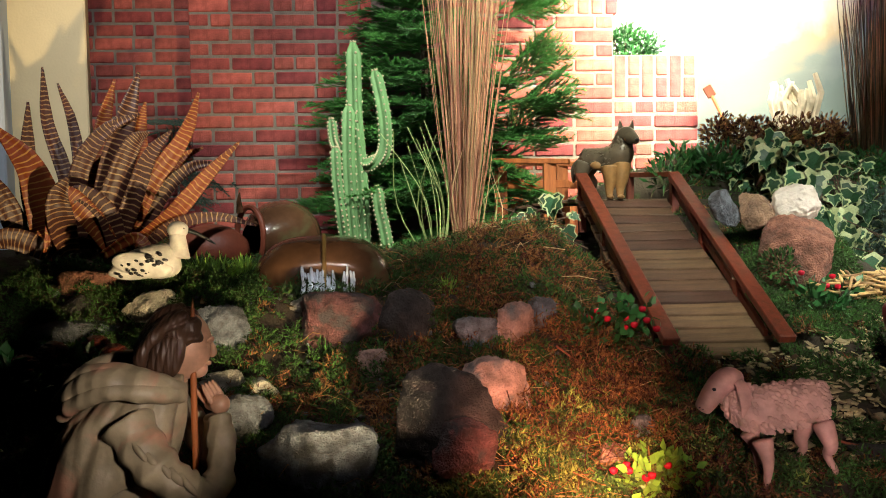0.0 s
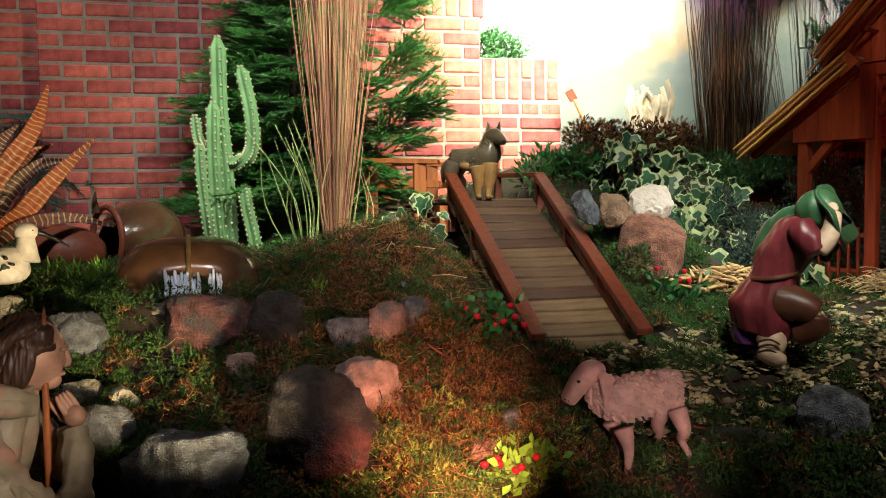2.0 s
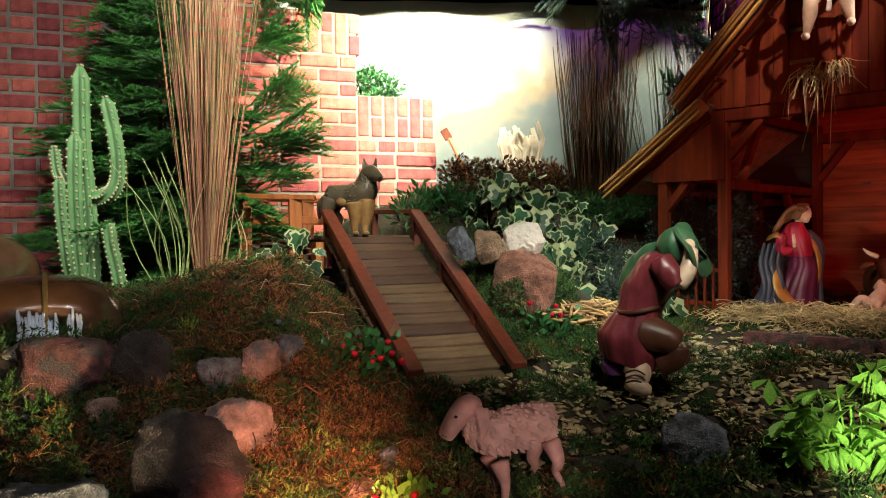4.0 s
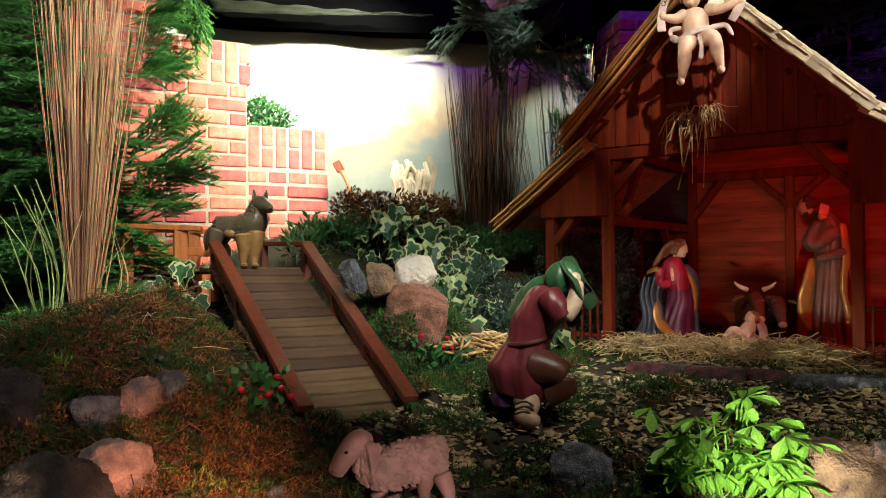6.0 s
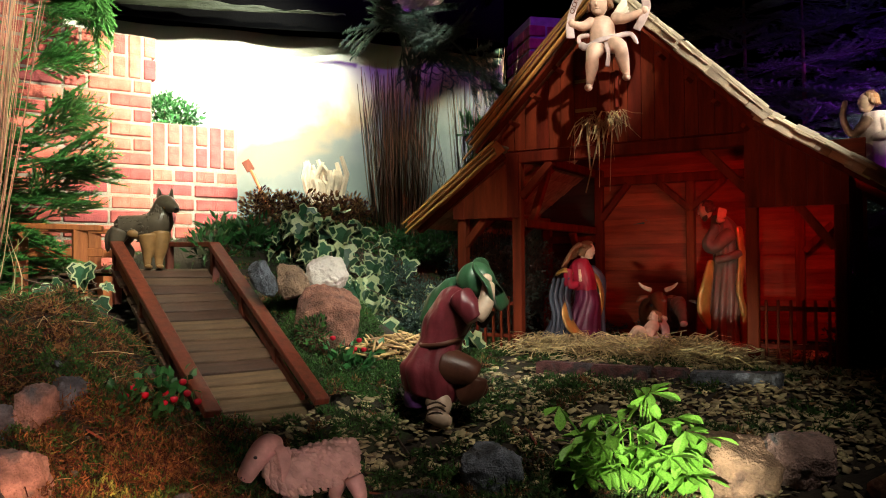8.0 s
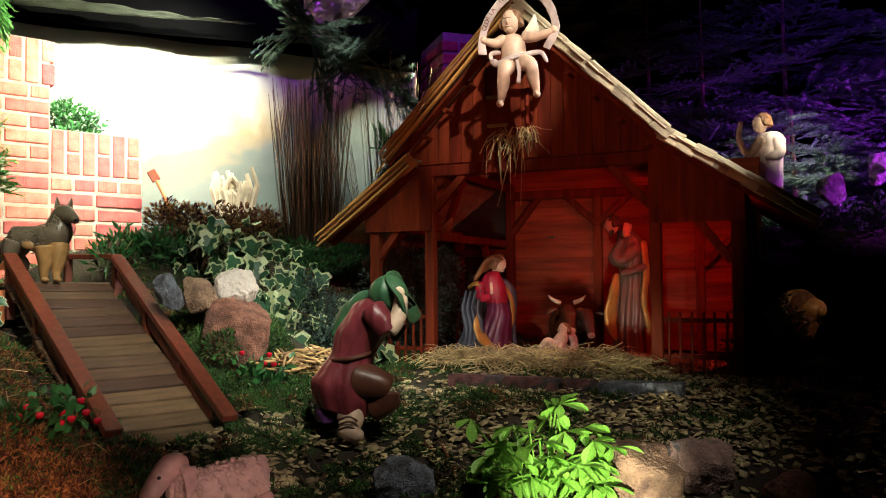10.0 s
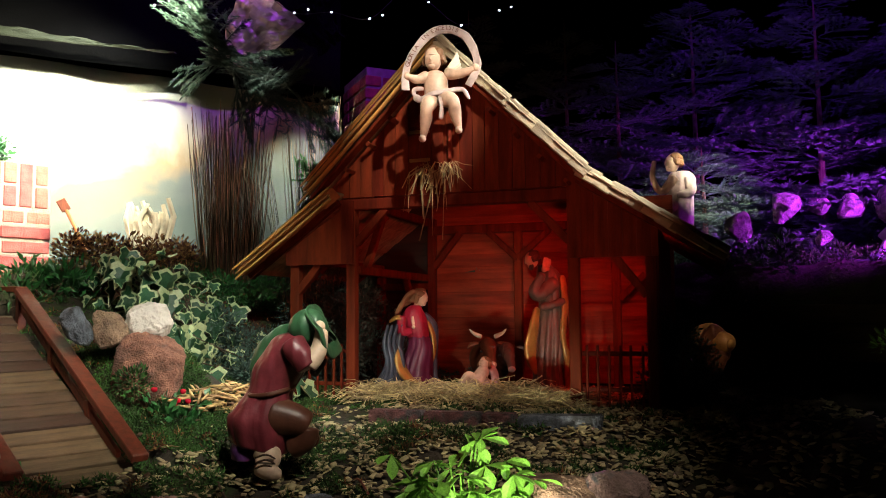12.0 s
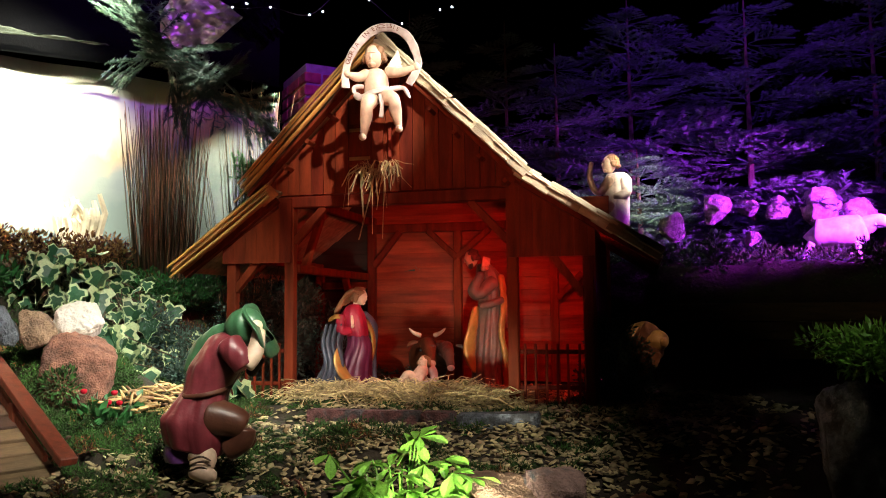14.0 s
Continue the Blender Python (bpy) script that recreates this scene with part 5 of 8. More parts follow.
def letters():
    """Carved words along the scroll."""
    S = sketch(665, 250, 436)
    path = smooth_path([S(612, 128, -0.056), S(624, 90, -0.036), S(655, 50, -0.016), S(690, 38, -0.006), S(722, 55, -0.016)], 24)
    words = base("scroll_letters", CHERUB, label="brown carved words on the pale scroll", category="lettering")
    for k, ch in enumerate("GLORIA IN EXCELSIS"):
        if ch == " ":
            continue
        i = int(10 + k * (len(path) - 24) / 17)
        p = path[i]
        t = (path[i + 1] - path[i - 1]).normalized()
        cu = bpy.data.curves.new("letter", "FONT")
        cu.body, cu.size, cu.align_x, cu.align_y, cu.extrude = ch, 0.026, "CENTER", "CENTER", 0.001
        cu.materials.append(M["ox"])
        ob = new("letter", cu)
        ob.parent = words
        ob.matrix_basis = Matrix.Translation(p) @ Matrix.Rotation(-math.atan2(t.z, t.x), 4, "Y") @ Matrix.Rotation(radians(90), 4, "X")


letters()


def quadruped(bm, S, body, legs, neck, mats, r_leg):
    tube(bm, smooth_path([S(*p[:3]) for p in body], 3), [p[3] for p in body for _ in range(3)][:len(body) * 3 - 2], 16, mats[0])
    for pts in legs:
        q = smooth_path([S(*p) for p in pts], 3)
        tube(bm, q, [r_leg * (1.5 - 0.9 * i / (len(q) - 1)) for i in range(len(q))], 8, mats[1])
        ball(bm, q[-1] + Vector((-0.004, -0.008, 0.006)), (r_leg * 0.9, r_leg * 1.3, r_leg * 0.6), None, mats[1], 1)


def lamb(bm):
    S = sketch(1370, 852, 615)
    spine = [S(1450, 722, 0.03), S(1436, 722, 0.028), S(1405, 726, 0.01), S(1370, 732, -0.01), S(1340, 735, -0.03), S(1322, 728, -0.03), S(1314, 712, -0.03), S(1308, 698, -0.03)]
    girth = [0.022, 0.046, 0.055, 0.057, 0.054, 0.046, 0.037, 0.029]
    q = smooth_path(spine, 4)
    rr = [float(np.interp(i / 4, range(len(girth)), girth)) for i in range(len(q))]
    tube(bm, q, rr, 18, 0)
    for pts in ([(1352, 775, -0.06), (1362, 812, -0.07), (1359, 852, -0.075)], [(1332, 775, 0.0), (1342, 800, 0.0), (1350, 836, -0.01)], [(1436, 748, -0.01), (1449, 782, -0.025), (1444, 798, -0.02), (1458, 824, -0.025)], [(1418, 755, 0.06), (1408, 790, 0.06), (1412, 806, 0.06), (1396, 832, 0.06)]):
        leg = smooth_path([S(*p) for p in pts], 4)
        n = len(leg)
        tube(bm, leg, [0.022 * (1 - i / (n - 1)) ** 1.8 + 0.0085 for i in range(n)], 10, 1)
        ball(bm, leg[-1] + Vector((-0.004, -0.007, 0.005)), (0.010, 0.013, 0.008), None, 1, 1)
    # head: forehead, long muzzle turned down, hanging ears
    q2 = smooth_path([S(1316, 692, -0.03), S(1300, 688, -0.055), S(1284, 704, -0.075), S(1270, 726, -0.085), S(1264, 736, -0.086)], 4)
    tube(bm, q2, [float(np.interp(i / (len(q2) - 1), (0, 0.2, 0.45, 0.75, 0.93, 1), (0.026, 0.033, 0.031, 0.024, 0.021, 0.009))) for i in range(len(q2))], 14, 1)
    tube(bm, smooth_path([S(1310, 686, -0.065), S(1324, 694, -0.082), S(1329, 718, -0.088), S(1324, 742, -0.088)], 4), [0.006, 0.010, 0.013, 0.015, 0.017, 0.018, 0.018, 0.017, 0.015, 0.012, 0.009, 0.006, 0.003], 10, 1, 0.35)
    tube(bm, smooth_path([S(1296, 680, -0.01), S(1284, 688, 0.01), S(1278, 706, 0.015)], 4), [0.006, 0.012, 0.015, 0.016, 0.015, 0.012, 0.010, 0.007, 0.003], 8, 1, 0.4)
    for x, z, d in ((1284, 699, -0.100), (1290, 696, -0.03)):
        ball(bm, S(x, z, d), (0.006, 0.005, 0.005), None, 2, 2)
    for x, z in ((1263, 728), (1268, 730)):
        ball(bm, S(x, z, -0.106), (0.003, 0.003, 0.003), None, 2, 1)
    rnd = random.Random(5)
    for i in range(430):  # pointed locks of the fleece, in overlapping rows
        k = rnd.uniform(2, len(q) - 3)
        j = int(k)
        c = q[j].lerp(q[j + 1], k - j)
        r = rr[j] + (rr[j + 1] - rr[j]) * (k - j)
        t = (q[j + 1] - q[j]).normalized()
        side = t.cross(Vector((0, 0, 1)))
        side = side.normalized() if side.length > 0.2 else Vector((0, 1, 0))
        up = side.cross(t)
        a = rnd.uniform(0, 2 * pi)
        out = side * cos(a) + up * sin(a)
        p = c + out * r
        along = (-t * 0.9 + Vector((0, 0, -0.8)) + out * 0.1).normalized()
        tube(bm, [p - along * 0.008, p + out * 0.003, p + along * 0.013 + out * 0.002], [0.005, 0.0085, 0.002], 6, 0)


statue("lamb_statue", pose(0.839, 2.023, 0.671, 0, 0, -23), ("fleece", "fleece_face", "black_paint"), lamb, "pinkish carved lamb statue standing on moss", level=1)


def dog(bm):
    S = sketch(1075, 354, 352)
    # one sweep from rump over chest and neck to the muzzle
    q = smooth_path([S(1026, 286, 0.06), S(1036, 284, 0.055), S(1058, 284, 0.03), S(1082, 286, 0.0), S(1096, 276, -0.02), S(1101, 258, -0.025), S(1105, 246, -0.035), S(1113, 250, -0.075), S(1120, 256, -0.115), S(1122, 259, -0.130)], 4)
    r = [float(np.interp(i / 4, range(10), (0.022, 0.056, 0.058, 0.074, 0.070, 0.053, 0.048, 0.035, 0.023, 0.012))) for i in range(len(q))]
    tube(bm, q, r, 16, 0)
    for pts in ([(1078, 296, -0.05), (1079, 322, -0.055), (1077, 338, -0.055), (1077, 354, -0.06)], [(1098, 292, -0.04), (1097, 322, -0.055), (1095, 338, -0.055), (1095, 354, -0.065)], [(1036, 288, 0.03), (1028, 312, 0.03), (1038, 326, 0.04), (1034, 348, 0.04)], [(1046, 288, 0.10), (1040, 312, 0.10), (1050, 326, 0.11), (1046, 346, 0.11)]):
        leg = smooth_path([S(*p) for p in pts], 4)
        n = len(leg)
        tube(bm, leg, [0.038 * (1 - i / (n - 1)) ** 1.5 + 0.0155 for i in range(n)], 10, 0 if pts[0][0] < 1050 else 1)
        ball(bm, leg[-1] + Vector((0.004, -0.014, 0.007)), (0.019, 0.028, 0.012), None, 1, 2)
    ball(bm, S(1090, 300, -0.055), (0.034, 0.022, 0.040), None, 1, 3)
    ball(bm, S(1060, 296, -0.022), (0.045, 0.020, 0.024), None, 1, 3)
    ball(bm, S(1110, 253, -0.072), (0.030, 0.030, 0.018), None, 1, 2)
    ball(bm, S(1122, 256, -0.140), (0.010, 0.008, 0.008), None, 2, 2)
    tube(bm, smooth_path([S(1117, 262, -0.115), S(1119, 270, -0.128), S(1119, 280, -0.122)], 3), [0.008, 0.011, 0.013, 0.013, 0.011, 0.008, 0.003], 8, 3, 0.4)
    for x, d, lean in ((1097, 0.0, -2), (1113, 0.01, 4)):
        tube(bm, [S(x, 240, d), S(x + lean * 0.5, 230, d - 0.004), S(x + lean, 216, d)], [0.024, 0.020, 0.003], 8, 0, 0.45)
    for x, d in ((1108, -0.082), (1118, -0.070)):
        ball(bm, S(x, 244, d), (0.005, 0.005, 0.004), None, 2, 1)
    tube(bm, smooth_path([S(1028, 282, 0.08), S(1017, 300, 0.10), S(1014, 326, 0.10)], 4), [0.016, 0.019, 0.022, 0.024, 0.024, 0.022, 0.018, 0.013, 0.005], 8, 0)
    rnd = random.Random(8)
    for i in range(150):  # ruff and back fur
        k = rnd.uniform(4, 24)
        j = int(k)
        a = rnd.uniform(0, 2 * pi)
        t = (q[j + 1] - q[j]).normalized()
        side = t.orthogonal().normalized()
        out = side * cos(a) + t.cross(side) * sin(a)
        p = q[j].lerp(q[j + 1], k - j) + out * r[j] * 0.97
        al = (-t + Vector((0, 0, -0.5))).normalized()
        tube(bm, [p, p + al * 0.012 + out * 0.003, p + al * 0.026], [0.006, 0.006, 0.001], 5, 0)


statue("dog_statue", pose(0.823, 4.017, 1.400, 0, 0, -11), ("dog_dark", "dog_tan", "black_paint", "tongue"), dog, "dark bronze and tan shepherd dog statue on the footbridge")


def bird(bm):
    S = sketch(285, 518, 452)
    tube(bm, smooth_path([S(205, 484), S(225, 478), S(260, 468), S(295, 466), S(316, 462)], 3), [0.006, 0.018, 0.03, 0.04, 0.05, 0.056, 0.06, 0.064, 0.066, 0.066, 0.06, 0.05, 0.03], 16, 0)
    tube(bm, smooth_path([S(308, 462), S(312, 440), S(312, 420)], 4), [0.056, 0.052, 0.046, 0.04, 0.036, 0.033, 0.03, 0.03, 0.028], 12, 0)
    ball(bm, S(313, 416), (0.038, 0.032, 0.032), None, 0, 3)
    tube(bm, smooth_path([S(325, 416, -0.0), S(345, 424), S(373, 442)], 4), [0.012, 0.011, 0.010, 0.009, 0.008, 0.007, 0.006, 0.005, 0.003], 7, 1)
    for s in (-0.066,):
        ball(bm, S(258, 470, -0.050), (0.105, 0.026, 0.044), Matrix.Rotation(radians(12), 4, "Y"), 0, 3)
    rnd = random.Random(3)
    for i in range(42):
        u, v = rnd.uniform(-0.9, 0.8), rnd.uniform(-0.8, 0.9)
        if u * u + v * v < 0.95:
            p = S(258 + 44 * u, 470 - 9 * u + 17 * v, -0.050 - 0.027 * sqrt(max(0, 1 - u * u - v * v)))
            ball(bm, p, (0.011, 0.004, 0.007), Matrix.Rotation(radians(20), 4, "Y"), 1, 1)
    ball(bm, S(322, 414, -0.026), (0.004, 0.004, 0.004), None, 1, 1)
    for x in (280, 288):
        tube(bm, [S(x, 494, 0), S(x, 520, 0)], [0.005, 0.004], 6, 2)


statue("wading_bird_statue", pose(-1.018, 2.886, 1.083, 0, 0, 19), ("white_paint", "black_paint", "dog_dark"), bird, "white painted wading bird with black spots and long bill")


def lion(bm):
    S = sketch(1150, 650, 362)
    tube(bm, smooth_path([S(1120, 650, 0.2), S(1130, 610, 0.10), S(1148, 600, 0)], 4), [0.10] * 9, 12, 0)
    ball(bm, S(1148, 604, 0), (0.075, 0.07, 0.10), None, 1, 3, 0.35, 30)
    ball(bm, S(1162, 600, -0.03), (0.06, 0.05, 0.052), None, 0, 3)
    tube(bm, [S(1168, 602, -0.05), S(1182, 603, -0.07)], [0.035, 0.025], 8, 0)
    tube(bm, smooth_path([S(1150, 620, -0.02), S(1150, 640, -0.03), S(1155, 652, -0.03)], 4), [0.06, 0.06, 0.055, 0.05, 0.05, 0.045, 0.04, 0.03, 0.02], 10, 1)


statue("lion_statue", pose(3.548, 1.873, 1.11, 0, 0, -62), ("lion", "ox"), lion, "tawny carved lion statue beside the stable")


def wanderer(bm):
    S = sketch(1080, 405, 294)
    loft(bm, [(*S(1082, 408), 0.10, 0.09), (*S(1085, 380), 0.095, 0.09), (*S(1092, 345), 0.075, 0.075), (*S(1094, 320), 0.08, 0.07), (*S(1092, 308), 0.05, 0.05)], 22, 7, 0.07, 0.2, 0)
    for d in (-0.05, 0.03):
        tube(bm, smooth_path([S(1085, 372, d), S(1062, 368, d - 0.05), S(1066, 402, d - 0.05)], 4), [0.045, 0.044, 0.042, 0.04, 0.036, 0.033, 0.03, 0.027, 0.02], 9, 1)
    tube(bm, smooth_path([S(1085, 318, -0.06), S(1062, 345, -0.09), S(1048, 320, -0.09), S(1052, 290, -0.08)], 4), [0.032, 0.030, 0.028, 0.026, 0.024, 0.022, 0.020, 0.019, 0.018, 0.017, 0.016, 0.015, 0.014], 9, 1)
    tube(bm, smooth_path([S(1104, 318, -0.04), S(1108, 345, -0.06), S(1085, 352, -0.09)], 4), [0.04, 0.04, 0.038, 0.036, 0.034, 0.03, 0.026, 0.022, 0.018], 9, 0)
    head(bm, S(1082, 292), 0.052, 0, 1, 2, yaw=30, long_hair=False)


statue("sitting_shepherd_statue", pose(4.146, 2.419, 1.866, 0, 0, -60), ("linen", "pale_skin", "fair_hair"), wanderer, "pale painted statue of a sitting shepherd on the hill")


def ewe(bm):
    S = sketch(1475, 458, 290)
    quadruped(bm, S, [(1440, 410, 0.0, 0.05), (1448, 415, 0.0, 0.085), (1480, 415, 0.0, 0.092), (1510, 412, 0.0, 0.085), (1525, 408, 0, 0.05)],
              [[(1445, 430, -0.04), (1436, 445, -0.04), (1432, 460, -0.04)], [(1450, 430, 0.04), (1446, 445, 0.04), (1448, 460, 0.04)], [(1510, 430, -0.04), (1512, 445, -0.04), (1515, 460, -0.04)], [(1500, 430, 0.04), (1502, 445, 0.04), (1500, 460, 0.04)]], None, (0, 0), 0.017)
    tube(bm, smooth_path([S(1520, 408, 0), S(1538, 400, -0.02), S(1550, 402, -0.04), S(1562, 410, -0.05)], 3), [0.06, 0.055, 0.05, 0.045, 0.042, 0.04, 0.035, 0.03, 0.02, 0.015], 10, 0)
    tube(bm, [S(1542, 398, -0.04), S(1536, 408, -0.06)], [0.014, 0.018], 6, 0, 0.5)


statue("ewe_statue", pose(4.821, 1.395, 1.668, 0, 0, -74), ("white_paint",), ewe, "white carved ewe statue on the hill")

# ---- plants ----


def tri_mesh(name, v, f, mats, parent=None, index=None):
    """A mesh object from arrays of corners and triangles (or quads)."""
    me = bpy.data.meshes.new(name)
    f = np.asarray(f, dtype=np.int32)
    k = f.shape[1]
    me.vertices.add(len(v))
    me.vertices.foreach_set("co", np.asarray(v, dtype=np.float32).ravel())
    me.loops.add(f.size)
    me.loops.foreach_set("vertex_index", f.ravel())
    me.polygons.add(len(f))
    me.polygons.foreach_set("loop_start", np.arange(0, f.size, k, dtype=np.int32))
    if index is not None:
        me.polygons.foreach_set("material_index", np.asarray(index, dtype=np.int32))
    me.update(calc_edges=True)
    for m in mats if isinstance(mats, (list, tuple)) else [mats]:
        me.materials.append(m)
    ob = new(name, me)
    ob.parent = parent
    return ob


def joined(pieces):
    """Joins (corners, faces) pieces."""
    vs, fs, n = [], [], 0
    for v, f in pieces:
        vs.append(v)
        fs.append(f + n)
        n += len(v)
    return np.concatenate(vs), np.concatenate(fs)


def moved(piece, m):
    m = np.array(m)
    return piece[0] @ m[:3, :3].T + m[:3, 3], piece[1]


def spray(rng, length, twigs, needle, density, width=0.0022, droop=0.15):
    """One fir branch along x, lying flat: a stem, side twigs and their needles."""
    v, f = [], []

    def stick(a, b, r):
        d = b - a
        s = np.cross(d, (0.1, 0.2, 1.0))
        s *= r / (np.linalg.norm(s) + 1e-9)
        u = np.cross(s, d)
        u *= r / (np.linalg.norm(u) + 1e-9)
        n = len(v)
        v.extend([a + s, a - s * 0.5 + u, a - s * 0.5 - u, b])
        f.extend([(n, n + 1, n + 3), (n + 1, n + 2, n + 3), (n + 2, n, n + 3)])

    def needles(a, b):
        d = b - a
        ln = np.linalg.norm(d)
        d = d / ln
        side = np.cross(d, (0, 0, 1.0))
        side /= np.linalg.norm(side) + 1e-9
        for i in range(int(ln * density)):
            p = a + d * (ln * (i + rng.random()) / max(int(ln * density), 1))
            th = rng.uniform(-0.5, pi + 0.5)
            out = side * cos(th) + np.array((0, 0, 1.0)) * sin(th) * 0.7
            tip = p + (out * 0.8 + d * 0.65) * needle * rng.uniform(0.75, 1.15)
            w = np.cross(out, d) * width
            n = len(v)
            v.extend([p + w, p - w, tip])
            f.append((n, n + 1, n + 2))

    def at(s):
        return np.array((s * length, 0.02 * sin(s * 5), -droop * length * s * s))

    stick(at(0), at(0.5), 0.006)
    stick(at(0.5), at(1.0), 0.004)
    needles(at(0.15), at(1.0))
    for k in range(twigs):
        s = 0.12 + 0.86 * (k + rng.random() * 0.5) / twigs
        sgn = 1 if k % 2 else -1
        tl = length * (0.50 * (1 - s) + 0.10) * rng.uniform(0.8, 1.15)
        a = at(s)
        b = a + np.array((0.70 * tl, sgn * 0.70 * tl, -0.12 * tl + rng.uniform(-0.1, 0.1) * tl))
        stick(a, b, 0.003)
        needles(a, b)
        if tl > 0.09:
            for q in (0.4, 0.65):
                for s2 in (1, -1):
                    c = a + (b - a) * q
                    e = c + np.array((0.75 * tl * 0.4, (sgn * 0.35 + 0.6 * s2) * tl * 0.4, rng.uniform(-0.08, 0.05) * tl))
                    stick(c, e, 0.002)
                    needles(c, e)
    return np.array(v), np.array(f)


rng = np.random.default_rng(4)
SPRAYS = [spray(rng, 0.42, 14, 0.018, 800, 0.0017, d) for d in (0.05, 0.18, 0.3)]
COARSE = [spray(rng, 0.55, 12, 0.030, 260, 0.0030, d) for d in (0.05, 0.2, 0.3)]


def fir_tree(name, x, y, z, tall, spread, tiers, per, mat, label, sprays, seed, low=0.1, upward=8.0):
    rnd = random.Random(seed)
    tree = base(name, pose(x, y, z), label=label, category="tree")
    bm = bmesh.new()
    tube(bm, [(0, 0, -0.1), (0.01, 0, tall * 0.5), (0, 0.01, tall)], [0.03, 0.02, 0.004], 8)
    part("trunk", bm, M["bark"], tree)
    pieces = []
    for k in range(tiers):
        s = low + (1 - low) * k / tiers
        reach = spread * (1 - s) ** 0.8 + 0.12
        for i in range(per):
            az = 360 * (i + rnd.random() * 0.7) / per + k * 37
            m = pose(0, 0, s * tall, 0, 0, az) @ pose(0.02, 0, 0, rnd.uniform(-15, 15), -upward + rnd.uniform(-10, 12), 0)
            pieces.append(moved(rnd.choice(sprays), m @ Matrix.Scale(reach / 0.45 * rnd.uniform(0.8, 1.15), 4)))
    v, f = joined(pieces)
    tri_mesh("crown", v, f, mat, tree)
    return tree


def branch(name, m, pieces, mat, label):
    """A cut or hanging fir branch."""
    v, f = joined([moved(p, q) for p, q in pieces])
    ob = tri_mesh(name, v, f, mat)
    ob.matrix_world = m
    return tagged(ob, label, "branch")


fir_tree("fir_tree", -0.10, 4.42, 1.10, 2.0, 0.76, 20, 8, M["fir"], "green fir tree before the brick wall", SPRAYS, 3, 0.02)
# firs on the dark hill
for k, (x, y, z, t, sp) in enumerate(((4.85, 3.25, 1.3, 2.2, 0.62), (4.75, 2.55, 1.5, 1.1, 0.5), (5.3, 2.9, 1.5, 2.4, 0.9), (5.5, 2.1, 1.6, 2.2, 0.8), (5.9, 1.4, 1.6, 2.3, 0.85),
                                     (6.3, 0.3, 1.6, 2.4, 0.9), (4.2, 4.1, 1.2, 2.6, 0.9), (5.1, 3.9, 1.3, 2.6, 0.9))):
    fir_tree("dark_fir_tree", x, y, z - 0.15, t, sp, 10, 6, M["firdark"], "dark blue-green fir tree on the night hill", COARSE, 20 + k, 0.05)


def cactus():
    """A ribbed column cactus with arms."""
    S = sketch(640, 450, 378)
    th = base("column_cactus", pose(-0.385, 3.76, 1.153, 0, 0, 6), label="tall green ribbed column cactus with side arms", category="cactus")
    m, sp = M["cactus"], M["spine"]

    def column(pts, r, name, parent):
        q = smooth_path(pts, 6)
        bm = bmesh.new()
        n, ribs = 30, 5
        rows, spines = [], []
        for k, p in enumerate(q):
            t = (q[min(k + 1, len(q) - 1)] - q[max(k - 1, 0)]).normalized()
            side = Vector((1, 0, 0)) - t * t.x
            side = side.normalized() if side.length > 0.2 else Vector((0, 1, 0))
            up = t.cross(side)
            s = k / (len(q) - 1)
            rr = r * sqrt(min(1, ((p - q[-1]).length + 0.004) / (1.2 * r))) * (0.85 + 0.15 * min(1, s * 4))
            row = []
            for i in range(n):
                a = 2 * pi * i / n
                w = rr * (0.58 + 0.46 * abs(cos(ribs * a / 2)) ** 1.6)
                row.append(bm.verts.new(p + side * w * cos(a) + up * w * sin(a)))
            rows.append(row)
            for i in range(ribs):
                a = 2 * pi * i / ribs
                spines.append(p + (side * cos(a) + up * sin(a)) * rr * 1.04)
        for r0, r1 in zip(rows, rows[1:]):
            for i in range(n):
                bm.faces.new((r0[i], r0[(i + 1) % n], r1[(i + 1) % n], r1[i]))
        bm.faces.new(rows[-1])
        bm.faces.new(rows[0][::-1])
        ob = part(name, bm, m, parent, smooth=True)
        bm = bmesh.new()
        for p in spines:
            bmesh.ops.create_icosphere(bm, subdivisions=1, radius=0.006, matrix=Matrix.Translation(p))
        tagged(part("spine_cover", bm, sp, ob, "brown spine tufts along the ribs"), kind="stuff")

    column([S(645, 455), S(642, 380), S(638, 290), S(632, 200), S(632, 78)], 0.038, "stem", th)
    column([S(628, 450, -0.05), S(622, 350, -0.06), S(620, 270, -0.06), S(622, 190, -0.05)], 0.033, "stem", th)
    column([S(645, 292), S(672, 285, -0.02), S(684, 258, -0.02), S(682, 200, -0.02), S(668, 128, -0.02)], 0.033, "arm", th)
    column([S(612, 430, -0.06), S(606, 380, -0.09), S(600, 320, -0.09), S(598, 262, -0.08)], 0.025, "arm", th)
    column([S(604, 270, -0.05), S(596, 250, -0.04), S(592, 212, -0.03)], 0.023, "arm", th)
    column([S(688, 480, -0.04), S(682, 420, -0.07), S(672, 370, -0.07), S(668, 330, -0.06)], 0.030, "arm", th)


M["cactus"] = material("cactus_skin", (0.12, 0.25, 0.10), 0.6, vary=0.25, scale=8, fine=70, bump=0.2)
M["spine"] = material("cactus_spines", (0.46, 0.40, 0.26), 0.8, vary=0.3, bump=0)
cactus()


